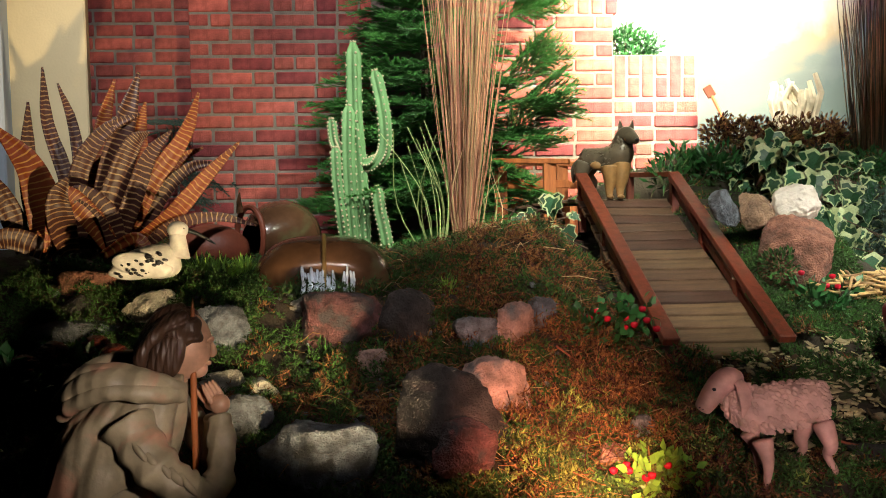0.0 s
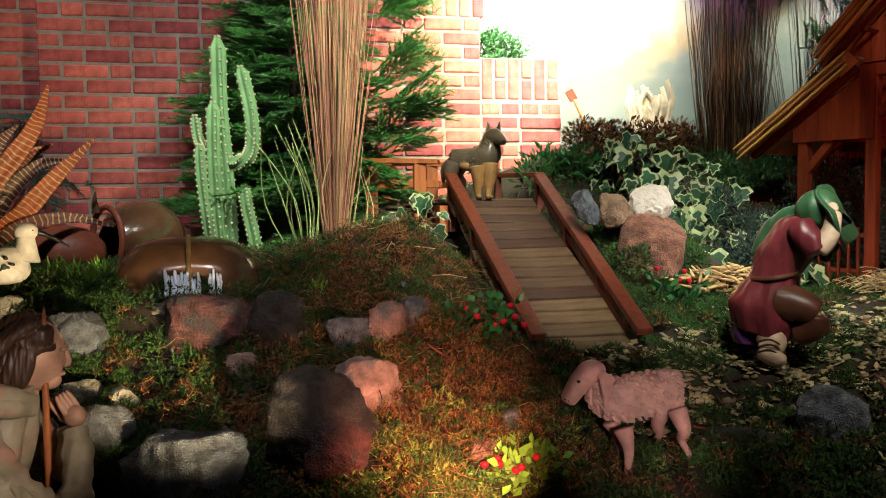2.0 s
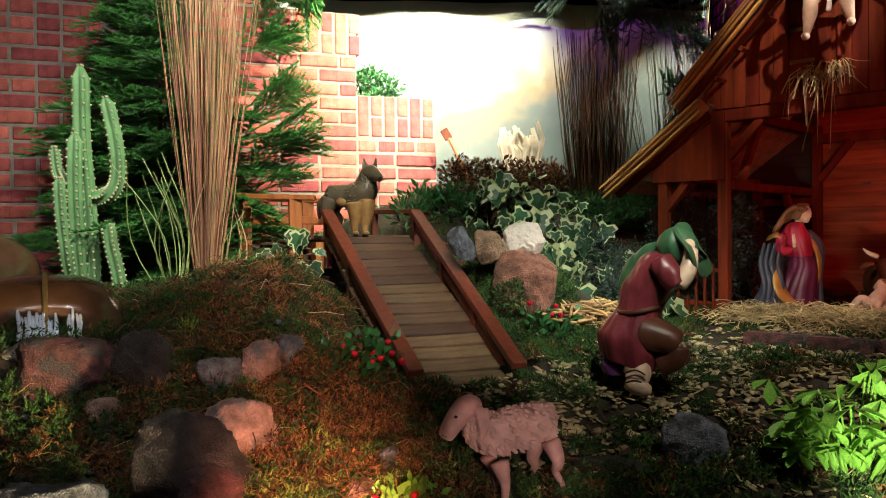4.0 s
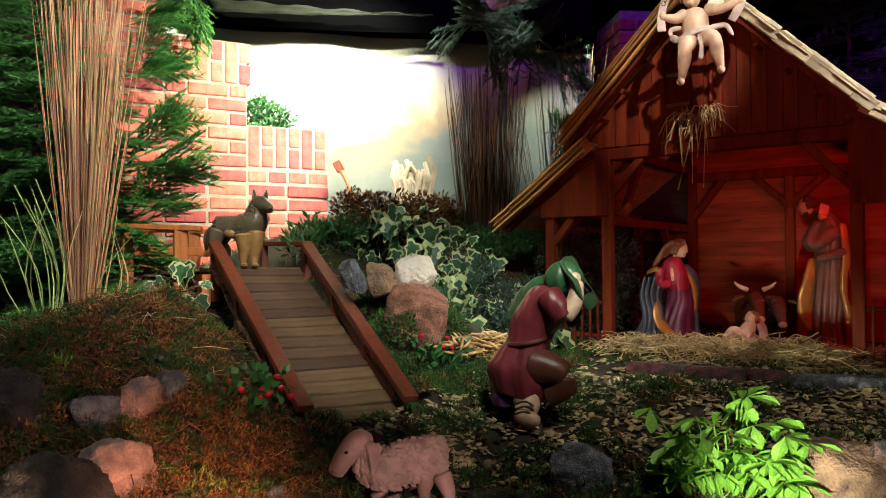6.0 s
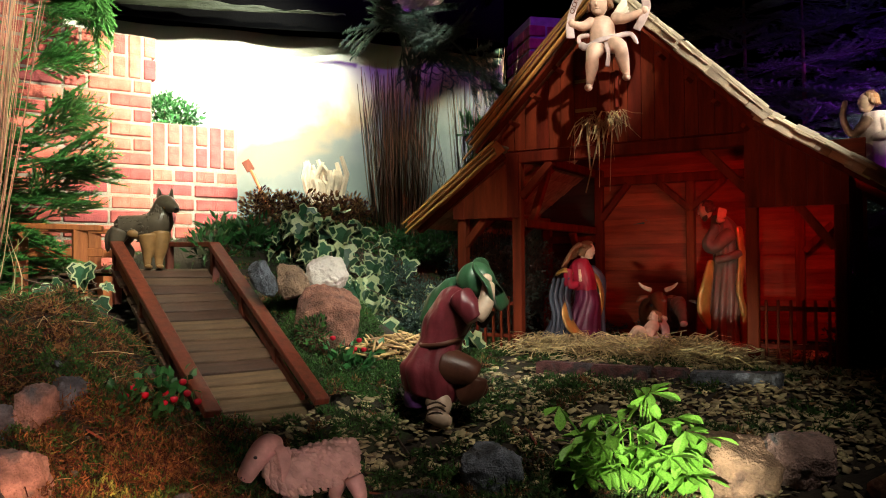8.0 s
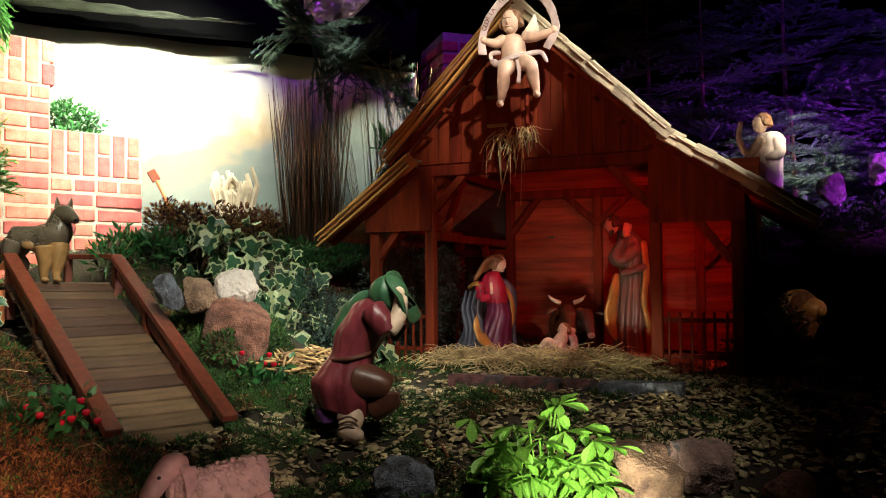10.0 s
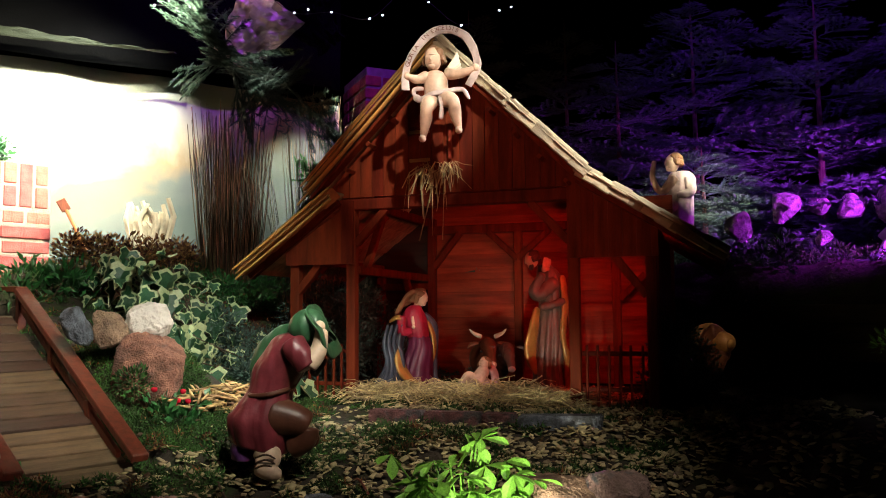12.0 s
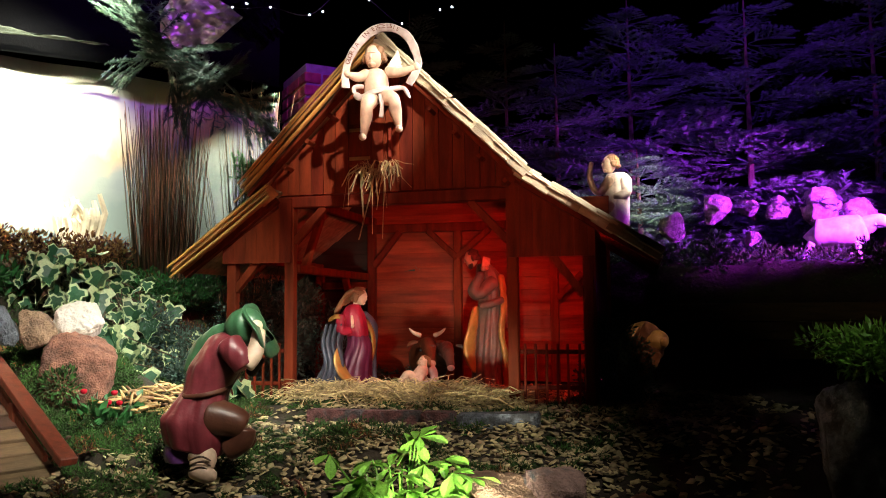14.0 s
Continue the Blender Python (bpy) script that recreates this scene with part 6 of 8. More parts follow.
def strap(pts, widths, cup=0.35, n=22):
    """A long leaf along points: strips, cupped across, with cross bands for the material (u across, v along)."""
    q = smooth_path(pts, 8)
    v, f = [], []
    for k, p in enumerate(q):
        s = k / (len(q) - 1)
        t = (q[min(k + 1, len(q) - 1)] - q[max(k - 1, 0)]).normalized()
        side = t.cross(Vector((0.2, -1, 0.1))).normalized()
        nrm = side.cross(t)
        w = np.interp(s, np.linspace(0, 1, len(widths)), widths)
        for i in range(5):
            u = i / 2 - 1
            v.append(p + side * (w * u) + nrm * (w * cup * u * u) + nrm * 0.002 * sin(k * 2.2))
    for k in range(len(q) - 1):
        for i in range(4):
            a = k * 5 + i
            f.append((a, a + 1, a + 6, a + 5))
    return np.array(v), np.array(f)


def banded(name, dark, light, scale):
    """Leaf paint: dark straps with pale wavy cross bands."""
    m = material(name, dark, 0.45, vary=0.35, scale=5, bump=0.2)
    nt = m.node_tree
    nd, ln = nt.nodes, nt.links
    tc = nd.new("ShaderNodeTexCoord")
    wv = nd.new("ShaderNodeTexWave")
    wv.bands_direction = "Y"
    wv.inputs["Scale"].default_value, wv.inputs["Distortion"].default_value, wv.inputs["Detail"].default_value = scale, 4.0, 3
    ln.new(tc.outputs["UV"], wv.inputs["Vector"])
    mr = nd.new("ShaderNodeMapRange")
    mr.inputs["From Min"].default_value, mr.inputs["From Max"].default_value = 0.80, 0.97
    ln.new(wv.outputs["Fac"], mr.inputs[0])
    mx = nd.new("ShaderNodeMixRGB")
    mx.inputs[2].default_value = (*light, 1)
    ln.new(mr.outputs[0], mx.inputs[0])
    b = nd["Principled BSDF"]
    ln.new(b.inputs["Base Color"].links[0].from_socket, mx.inputs[1])
    ln.new(mx.outputs[0], b.inputs["Base Color"])
    return m


M["bromel_brown"] = banded("banded_brown_leaf", (0.050, 0.014, 0.010), (0.30, 0.18, 0.08), 15)
M["bromel_orange"] = banded("banded_orange_leaf", (0.20, 0.040, 0.010), (0.40, 0.20, 0.05), 15)


def bromeliad():
    S = sketch(170, 465, 425)
    th = base("banded_bromeliad", pose(-1.429, 3.296, 1.165, 0, 0, 23), label="large bromeliad with brown and orange banded strap leaves", category="plant")
    leaves = (  # points across and up, depth, half width, orange or brown
        ([(230, 440, -.03), (290, 390, -.10), (350, 320, -.14), (412, 255, -.15)], .030, 1), ([(215, 440, 0), (255, 340, -.05), (320, 245, -.08), (348, 168, -.08)], .032, 1),
        ([(190, 440, .02), (195, 330, .0), (225, 220, .0), (252, 130, .03)], .045, 0), ([(200, 445, -.05), (230, 360, -.10), (262, 280, -.10), (300, 235, -.08)], .030, 0),
        ([(175, 440, .06), (172, 320, .08), (190, 220, .1), (212, 140, .1)], .032, 1), ([(150, 440, .02), (142, 350, -.02), (160, 280, -.03), (200, 230, -.02), (250, 205, .0)], .030, 0),
        ([(100, 440, -.02), (95, 380, -.06), (75, 300, -.08), (25, 232, -.06)], .055, 1), ([(120, 440, .08), (128, 330, .12), (100, 220, .16), (95, 120, .16)], .026, 0),
        ([(140, 440, .1), (150, 330, .16), (140, 220, .2), (118, 145, .2)], .022, 0), ([(90, 440, .05), (70, 350, .1), (68, 270, .1), (72, 185, .1)], .030, 0),
        ([(200, 445, -.12), (160, 380, -.16), (120, 350, -.18), (95, 440, -.2)], .036, 1), ([(205, 450, -.12), (190, 380, -.15), (145, 345, -.16), (110, 390, -.18)], .034, 0),
        ([(240, 445, -.06), (300, 400, -.12), (370, 388, -.15), (438, 405, -.16)], .020, 0), ([(225, 440, .04), (270, 370, .06), (310, 290, .06), (360, 260, .06)], .026, 1),
        ([(60, 440, 0), (40, 370, -.05), (10, 320, -.06), (-30, 290, -.06)], .035, 0), ([(215, 440, .05), (245, 300, .06), (250, 230, .07), (262, 180, .07)], .030, 1),
        ([(180, 450, -.16), (230, 420, -.22), (250, 440, -.25), (252, 470, -.25)], .018, 1), ([(110, 450, -.10), (60, 420, -.16), (20, 420, -.18), (-40, 455, -.18)], .034, 0),
        ([(235, 445, .0), (280, 350, -.02), (330, 300, -.03), (385, 290, -.03)], .024, 0), ([(165, 445, .0), (205, 330, -.06), (235, 260, -.08), (262, 240, -.1)], .036, 0),
        ([(130, 445, -.1), (120, 390, -.2), (118, 350, -.24), (135, 320, -.26)], .04, 0))
    for pts, w, o in leaves:
        v, f = strap([S(*p) for p in pts], (w * 0.9, w * 1.25, w * 1.15, w * 0.8, w * 0.12))
        ob = tri_mesh("leaf", v, f, M["bromel_orange" if o else "bromel_brown"], th)
        uv = ob.data.uv_layers.new(name="along")
        loops = np.array([lp.vertex_index for lp in ob.data.loops])
        along = (loops // 5) / (len(v) / 5 - 1) * sum((S(*pts[i + 1]) - S(*pts[i])).length for i in range(len(pts) - 1))
        uv.data.foreach_set("uv", np.stack([(loops % 5) * 0.02, along], 1).ravel().astype(np.float32))
        so = ob.modifiers.new("thickness", "SOLIDIFY")
        so.thickness = 0.003
        ob.data.polygons.foreach_set("use_smooth", [True] * len(ob.data.polygons))
    bm = bmesh.new()
    loft(bm, [(0, 0, -0.06, 0.13, 0.11), (0, 0, 0.0, 0.12, 0.10), (0, 0, 0.06, 0.07, 0.06)], 16)
    part("root_crown", bm, M["bark"], th)


bromeliad()


def stalks(name, where, n, foot, top, tall, r, mats, label, seed, category="plant", bend=0.06):
    """A standing bundle of thin stems that opens upwards."""
    rnd = random.Random(seed)
    v, f, idx = [], [], []
    for k in range(n):
        a, q = rnd.uniform(0, 2 * pi), sqrt(rnd.random())
        p0 = Vector((foot * q * cos(a), foot * q * sin(a), -0.03))
        h = tall * rnd.uniform(0.75, 1.05)
        spread = top * q * rnd.uniform(0.6, 1.2)
        p2 = Vector((spread * cos(a + 0.3), spread * sin(a + 0.3), h))
        p1 = (p0 + p2) / 2 + Vector((rnd.uniform(-bend, bend) * 0.3, rnd.uniform(-bend, bend) * 0.3, 0))
        pts = smooth_path([p0, p1, p2], 4)
        rr = r * rnd.uniform(0.6, 1.3)
        b = len(v)
        for j, p in enumerate(pts):
            w = rr * (1 - 0.6 * j / (len(pts) - 1))
            for i in range(3):
                v.append((p.x + w * cos(2.094 * i), p.y + w * sin(2.094 * i), p.z))
        m = rnd.randrange(len(mats))
        for j in range(len(pts) - 1):
            for i in range(3):
                f.append((b + 3 * j + i, b + 3 * j + (i + 1) % 3, b + 3 * j + 3 + (i + 1) % 3, b + 3 * j + 3 + i))
                idx.append(m)
    ob = tri_mesh(name, v, f, mats, None, idx)
    ob.matrix_world = where
    return tagged(ob, label, category, kind="stuff")


M["reed_red"] = material("red_brown_reed", (0.48, 0.18, 0.14), 0.6, vary=0.3, scale=4, per_island=0.45, bump=0)
M["reed_pale"] = material("pale_reed", (0.46, 0.27, 0.16), 0.6, vary=0.3, scale=4, per_island=0.4, bump=0)
M["reed_dark"] = material("dark_reed", (0.11, 0.065, 0.035), 0.7, vary=0.3, scale=4, per_island=0.4, bump=0)
M["grass"] = material("bright_grass", (0.22, 0.36, 0.05), 0.6, vary=0.3, scale=4, per_island=0.35, bump=0)
M["blade"] = material("pale_green_blade", (0.30, 0.36, 0.13), 0.6, vary=0.3, scale=4, per_island=0.3, bump=0)
stalks("reed_bundle", pose(0.095, 3.55, 1.19, 0, 1.5, 0), 150, 0.042, 0.22, 1.55, 0.0032, [M["reed_red"], M["reed_red"], M["reed_pale"]], "standing bundle of red-brown dried reeds", 2)
stalks("pale_grass_tuft", pose(-0.03, 3.50, 1.12, 0, -7, 0), 13, 0.03, 0.20, 0.62, 0.0048, [M["blade"]], "tuft of pale green grass blades beside the reeds", 6, bend=0.3)
stalks("pale_grass_tuft", pose(0.13, 3.52, 1.15, 0, 10, 0), 10, 0.03, 0.16, 0.50, 0.0042, [M["blade"], M["reed_pale"]], "tuft of pale dry grass beside the reeds", 8, bend=0.3)
stalks("dark_reed_bundle", pose(2.30, 4.18, 1.25), 210, 0.12, 0.26, 1.30, 0.0040, [M["reed_dark"], M["reed_dark"], M["reed_red"]], "dark dried reeds before the painted backdrop", 9)
stalks("pale_reed_bundle", pose(2.72, 3.98, 1.2), 70, 0.14, 0.40, 1.45, 0.0032, [M["reed_pale"], M["reed_dark"]], "thin pale dried reeds before the backdrop", 10)


def leaf_mesh(name, outline, mat, fold=0.25, mats=None, inner_size=0.76):
    """A flat-ish leaf from half an outline (x out, y along), folded on its rib, with a pale rim ring if two materials."""
    bm = bmesh.new()
    ring = [(x, y) for x, y in outline] + [(-x, y) for x, y in reversed(outline[1:-1])]

    def vert(x, y, k):
        return bm.verts.new((x * k, y * k + (1 - k) * 0.4, abs(x) * k * fold - 0.15 * y * y))

    outer, inner = [vert(x, y, 1.0) for x, y in ring], [vert(x, y, inner_size) for x, y in ring]
    c = bm.verts.new((0, 0.4, -0.01))
    n = len(ring)
    for i in range(n):
        bm.faces.new((outer[i], outer[(i + 1) % n], inner[(i + 1) % n], inner[i])).material_index = 1 if mats else 0
        bm.faces.new((inner[i], inner[(i + 1) % n], c))
    me = bpy.data.meshes.new(name)
    bm.to_mesh(me)
    bm.free()
    for m in mats or [mat]:
        me.materials.append(m)
    return me


M["ivy_green"] = material("ivy_green", (0.022, 0.075, 0.028), 0.4, vary=0.3, scale=20, per_object=0.35, bump=0.1)
M["ivy_cream"] = material("ivy_cream_rim", (0.38, 0.42, 0.22), 0.45, vary=0.2, scale=20, per_object=0.2, bump=0.1)
IVY = leaf_mesh("ivy_leaf", [(0, 0), (0.30, -0.12), (0.52, 0.12), (0.34, 0.30), (0.42, 0.58), (0.20, 0.60), (0, 1.0)], None, 0.3, [M["ivy_green"], M["ivy_cream"]])
IVY_PALE = leaf_mesh("ivy_leaf_pale", [(0, 0), (0.33, -0.08), (0.48, 0.16), (0.30, 0.34), (0.36, 0.55), (0.18, 0.62), (0, 0.95)], None, 0.4, [M["ivy_green"], M["ivy_cream"]], 0.58)
IVY_DARK = leaf_mesh("ivy_leaf_dark", [(0, 0), (0.28, -0.12), (0.50, 0.10), (0.36, 0.30), (0.40, 0.52), (0.20, 0.60), (0, 1.0)], None, 0.35, [M["ivy_green"], M["ivy_cream"]], 0.90)


def ivy(name, n, place, size, label, seed):
    rnd = random.Random(seed)
    th = base(name, Matrix(), label=label, category="ivy")
    for k in range(n):
        p, nrm = place(rnd)
        ob = new("leaf", rnd.choice((IVY, IVY_PALE, IVY_DARK)))
        ob.parent = th
        z = (nrm + Vector((rnd.gauss(0, 0.6), rnd.gauss(0, 0.5), rnd.gauss(0, 0.5)))).normalized()
        down = Vector((rnd.gauss(0, 0.5), rnd.gauss(0, 0.3), -1))
        y = (down - z * down.dot(z)).normalized()
        x = y.cross(z)
        s = size * rnd.choice((0.45, 0.6, 0.75, 0.9, 1.1))
        ob.matrix_basis = Matrix.Translation(p) @ Matrix((x, y, z)).transposed().to_4x4() @ Matrix.Scale(s, 4)
    for k in range(14):
        bm = bmesh.new()
        pts = []
        for j in range(4):
            p, nrm = place(rnd)
            pts.append(p - nrm * 0.03)
        pts.sort(key=lambda q: -q.z)
        tube(bm, smooth_path(pts[:3], 6), 0.003, 5)
        part("stem", bm, M["bark"], th)
    return th


def ivy_bank(rnd):
    """Leaves hang over the bank between the bridge and the stable."""
    while True:
        u, v = rnd.random(), rnd.random()
        x = 1.50 + 0.62 * u + 0.10 * (v - 0.5)
        y = 3.95 - 0.35 * u - 0.75 * v + 0.1
        if u > 0.75 and v > 0.8:
            continue
        if noise.noise((x * 7, y * 7, 2)) < -0.12:
            continue
        z = height(x, y)
        drape = 0.10 + 0.22 * exp(-((v - 0.35) / 0.3) ** 2)
        return Vector((x, y, z + drape * rnd.uniform(0.1, 1.15))), Vector((-0.35, -0.85, 0.45))


ivy("variegated_ivy", 190, ivy_bank, 0.118, "variegated ivy with cream-edged leaves hanging over the bank", 4)
ivy("small_ivy", 26, lambda r: (Vector((0.42 + r.gauss(0, 0.10), 3.62 + r.gauss(0, 0.05), 1.30 + r.gauss(0, 0.07))), Vector((-0.1, -0.9, 0.4))), 0.105, "pale variegated ivy beside the footbridge landing", 8)


def foliage(name, where, spots, n, size, mat, label, seed, category="shrub", narrow=0.45, up=0.4, stems=True):
    """A shrub of many small leaves in clumps at spots (x, y, z, radius)."""
    rnd = np.random.default_rng(seed)

    def unit(a):
        return a / (np.linalg.norm(a, axis=1, keepdims=True) + 1e-9)

    c = np.array(spots)[np.arange(n) % len(spots)]
    d = unit(rnd.normal(size=(n, 3)))
    p = c[:, :3] + d * c[:, 3:] * rnd.random((n, 1)) ** 0.4
    ax = unit(d + rnd.normal(size=(n, 3)) * 0.5 + np.array((0, 0, up)))
    s = unit(np.cross(ax, rnd.normal(size=(n, 3))))
    ln = size * rnd.uniform(0.6, 1.3, (n, 1))
    w = ln * narrow * 0.5
    nn = np.cross(s, ax) * w * 0.3
    v = np.stack([p, p + ax * ln * 0.5 + s * w + nn, p + ax * ln, p + ax * ln * 0.5 - s * w + nn], 1).reshape(-1, 3)
    q = np.arange(n)[:, None] * 4
    f = np.concatenate([q + np.array([[0, 1, 2]]), q + np.array([[0, 2, 3]])], 1).reshape(-1, 3)
    th = base(name, where, label=label, category=category)
    tri_mesh("leaves", np.array(v), np.array(f), mat, th)
    if stems:
        for x, y, z, r in spots[:8]:
            bm = bmesh.new()
            tube(bm, smooth_path([(x * 0.2, y * 0.2, -0.03), (x * 0.7, y * 0.7, z * 0.5), (x, y, z)], 3), 0.004, 5)
            part("stem", bm, M["bark"], th)
    return th


M["lime"] = material("lime_green_leaf", (0.19, 0.35, 0.045), 0.45, vary=0.3, scale=20, per_island=0.35, bump=0)
M["bush"] = material("glossy_green_leaf", (0.04, 0.12, 0.03), 0.35, vary=0.3, scale=20, per_island=0.4, bump=0)
M["juniper"] = material("blue_green_juniper", (0.055, 0.10, 0.075), 0.6, vary=0.3, scale=12, per_island=0.4, bump=0)
M["darkred"] = material("dark_red_petals", (0.09, 0.004, 0.010), 0.5, vary=0.3, scale=30, per_island=0.4, bump=0)
M["berry"] = material("red_berry", (0.50, 0.012, 0.03), 0.25, vary=0.15, scale=30, bump=0)
r_ = random.Random(12)


def cloud(rx, ry, rz, k, r, z0=0.0):
    return [(r_.uniform(-rx, rx), r_.uniform(-ry, ry), z0 + r_.uniform(0, rz), r) for _ in range(k)]


def palmate():
    """The bright plant: stems with fans of five pointed leaves."""
    rnd = random.Random(31)
    th = base("bright_green_plant", pose(1.68, 1.68, 0.70, 0, 0, -46), label="bright lime green leafy plant growing in wood chips", category="plant")
    shape = leaf_mesh("lime_leaf", [(0, 0), (0.07, 0.2), (0.19, 0.5), (0.22, 0.72), (0.13, 0.9), (0, 1.0)], M["lime"], 0.35)
    for k in range(60):
        a = rnd.uniform(0, 2 * pi)
        q = rnd.random() ** 0.6
        tip = Vector((0.20 * q * cos(a), 0.13 * q * sin(a), 0.10 + 0.22 * rnd.random() * (1.2 - 0.6 * q)))
        if k == 0:
            tip = Vector((-0.21, -0.02, 0.29))
        if k == 1:
            tip = Vector((0.05, 0.02, 0.33))
        bm = bmesh.new()
        tube(bm, smooth_path([(0.15 * tip.x, 0.15 * tip.y, -0.02), (0.6 * tip.x, 0.6 * tip.y, 0.6 * tip.z), tip], 4), [0.0045] * 4 + [0.003] * 5, 5)
        part("stem", bm, M["lime"], th)
        out = Vector((tip.x, tip.y, 0.06)).normalized()
        for j in range(5):
            b = radians(-100 + 50 * j + rnd.uniform(-12, 12))
            y = (out * cos(b) + out.cross(Vector((0, 0, 1))) * sin(b) + Vector((0, 0, rnd.uniform(-0.9, 0.0)))).normalized()
            x = y.cross(Vector((rnd.gauss(0, .2), rnd.gauss(0, .2), 1))).normalized()
            ob = new("leaf", shape)
            ob.parent = th
            ob.matrix_basis = Matrix.Translation(tip) @ Matrix((x, y, x.cross(y))).transposed().to_4x4() @ Matrix.Scale(rnd.uniform(0.055, 0.090), 4)


palmate()
foliage("juniper_bush", pose(2.02, 3.38, 0.98), cloud(0.20, 0.16, 0.40, 30, 0.09), 6500, 0.020, M["juniper"], "blue-green juniper bush beside the stable", 3)
foliage("juniper_bush", pose(3.16, 1.80, 0.96), cloud(0.13, 0.12, 0.34, 22, 0.08), 5500, 0.022, M["juniper"], "blue-green juniper at the stable corner", 4)
foliage("juniper_bush", pose(2.72, 3.62, 0.98), cloud(0.30, 0.16, 0.55, 34, 0.10), 6500, 0.024, M["juniper"], "dark juniper bush behind the stable", 24)
foliage("green_bush", pose(1.32, 4.18, 1.50), cloud(0.20, 0.10, 0.10, 16, 0.08), 620, 0.060, M["bush"], "green broad-leaved plant beside the wall end", 5, narrow=0.3, up=0.8)
foliage("brown_bush", pose(1.75, 4.25, 1.68), cloud(0.34, 0.10, 0.08, 22, 0.08), 3000, 0.028, M["moss_red"], "dry brown heather on the bank", 6)
foliage("dark_bush", pose(2.2, 4.0, 1.40), cloud(0.35, 0.12, 0.14, 22, 0.10), 3600, 0.03, M["bush"], "dark green shrub on the bank", 16)
foliage("window_bush", pose(1.24, 5.35, 2.15), cloud(0.15, 0.06, 0.32, 18, 0.08), 2200, 0.034, M["bush"], "light green leaves behind the stepped wall", 7)
foliage("berry_plant", pose(0.58, 2.74, 0.88), cloud(0.15, 0.10, 0.12, 14, 0.06), 420, 0.042, M["bush"], "low plant with red berries beside the bridge", 8, narrow=0.6)
foliage("berry_plant", pose(1.40, 2.98, 0.98), cloud(0.09, 0.08, 0.08, 12, 0.05), 240, 0.040, M["bush"], "low green plant with red berries beside the rail", 9, narrow=0.6)
foliage("berry_plant", pose(0.52, 2.02, 0.63), cloud(0.10, 0.08, 0.08, 12, 0.05), 260, 0.036, M["lime"], "low yellow-green plant with red berries in moss", 10, narrow=0.6)
foliage("dark_flower_bed", pose(-1.12, 2.42, 0.78, 0, 0, 20), cloud(0.30, 0.12, 0.14, 22, 0.06), 900, 0.045, M["bush"], "dark leafy bed with deep red flowers", 11, narrow=0.55)
foliage("hill_flowers", pose(4.55, 2.02, 1.66), cloud(0.28, 0.22, 0.10, 20, 0.07), 2200, 0.035, M["bush"], "low leafy plants on the hill", 13, narrow=0.5)
foliage("hill_heather", pose(4.75, 1.45, 1.62), cloud(0.32, 0.55, 0.06, 40, 0.08), 6500, 0.026, M["moss_green"], "heather covering the hill edge", 14, narrow=0.35)
foliage("green_fern", pose(3.33, 0.90, 1.18), cloud(0.10, 0.12, 0.10, 14, 0.06), 1600, 0.035, M["lime"], "light green fern at the dark edge", 15, narrow=0.3)
foliage("grass_tuft", pose(-0.02, 2.90, 1.04), cloud(0.07, 0.05, 0.03, 8, 0.03), 420, 0.05, M["grass"], "bright lit tuft of grass", 17, narrow=0.15, up=1.0, stems=False, category="grass")
foliage("grass_tuft", pose(-0.83, 3.05, 1.08), cloud(0.12, 0.05, 0.06, 8, 0.04), 700, 0.05, M["grass"], "bright green tuft of grass behind the bird", 18, narrow=0.12, up=1.0, stems=False, category="grass")
foliage("moss_cushion", pose(1.27, 3.10, 1.10), [(0.05 * k - 0.02, 0.07 * k - 0.06, 0.035 * k, 0.07) for k in range(1, 7)], 5000, 0.022, M["moss_green"], "green moss cushion beside the bridge rail", 19, category="moss", stems=False)


def berries(at, n, sx, sy, sz, r, mat, name, label, category, seed):
    rnd = random.Random(seed)
    bm = bmesh.new()
    bmesh.ops.create_icosphere(bm, subdivisions=2, radius=r)
    for v in bm.verts:
        if v.co.z > r * 0.8:
            v.co.z -= r * 0.25
    proto = part(name, bm, mat, smooth=True)
    proto.matrix_world = pose(*at)
    tagged(proto, label, category, group=name + " cluster")
    for _ in range(n - 1):
        copy_thing(proto, pose(at[0] + rnd.uniform(-sx, sx), at[1] + rnd.uniform(-sy, sy), at[2] + rnd.uniform(0, sz)))


berries((0.60, 2.66, 0.97), 9, 0.12, 0.04, 0.07, 0.013, M["berry"], "red_berry", "glossy red berry on a low plant", "berry", 1)
berries((1.38, 2.92, 1.06), 5, 0.08, 0.04, 0.08, 0.012, M["berry"], "red_berry", "glossy red berry beside the rail", "berry", 2)
berries((0.50, 1.98, 0.70), 6, 0.08, 0.03, 0.05, 0.011, M["berry"], "red_berry", "glossy red berry in the moss", "berry", 3)


def blossom(at, r, seed):
    rnd = random.Random(seed)
    bm = bmesh.new()
    for k in range(70):
        a, b = rnd.uniform(0, 2 * pi), rnd.uniform(-0.1, 1.4)
        d = Vector((cos(a) * cos(b), sin(a) * cos(b), sin(b)))
        ball(bm, d * r * 0.8, (r * 0.28, r * 0.28, r * 0.16), None, 0, 1)
    ob = part("red_blossom", bm, M["darkred"])
    ob.matrix_world = pose(*at)
    tagged(ob, "deep red ruffled flower head", "flower", group="red flowers in the dark bed")


for k, (x, y, z) in enumerate(((-1.16, 2.36, 0.96), (-1.05, 2.40, 0.97), (-0.98, 2.36, 0.95), (-1.10, 2.33, 0.90), (-1.25, 2.36, 0.92))):
    blossom((x, y, z), 0.045, k)


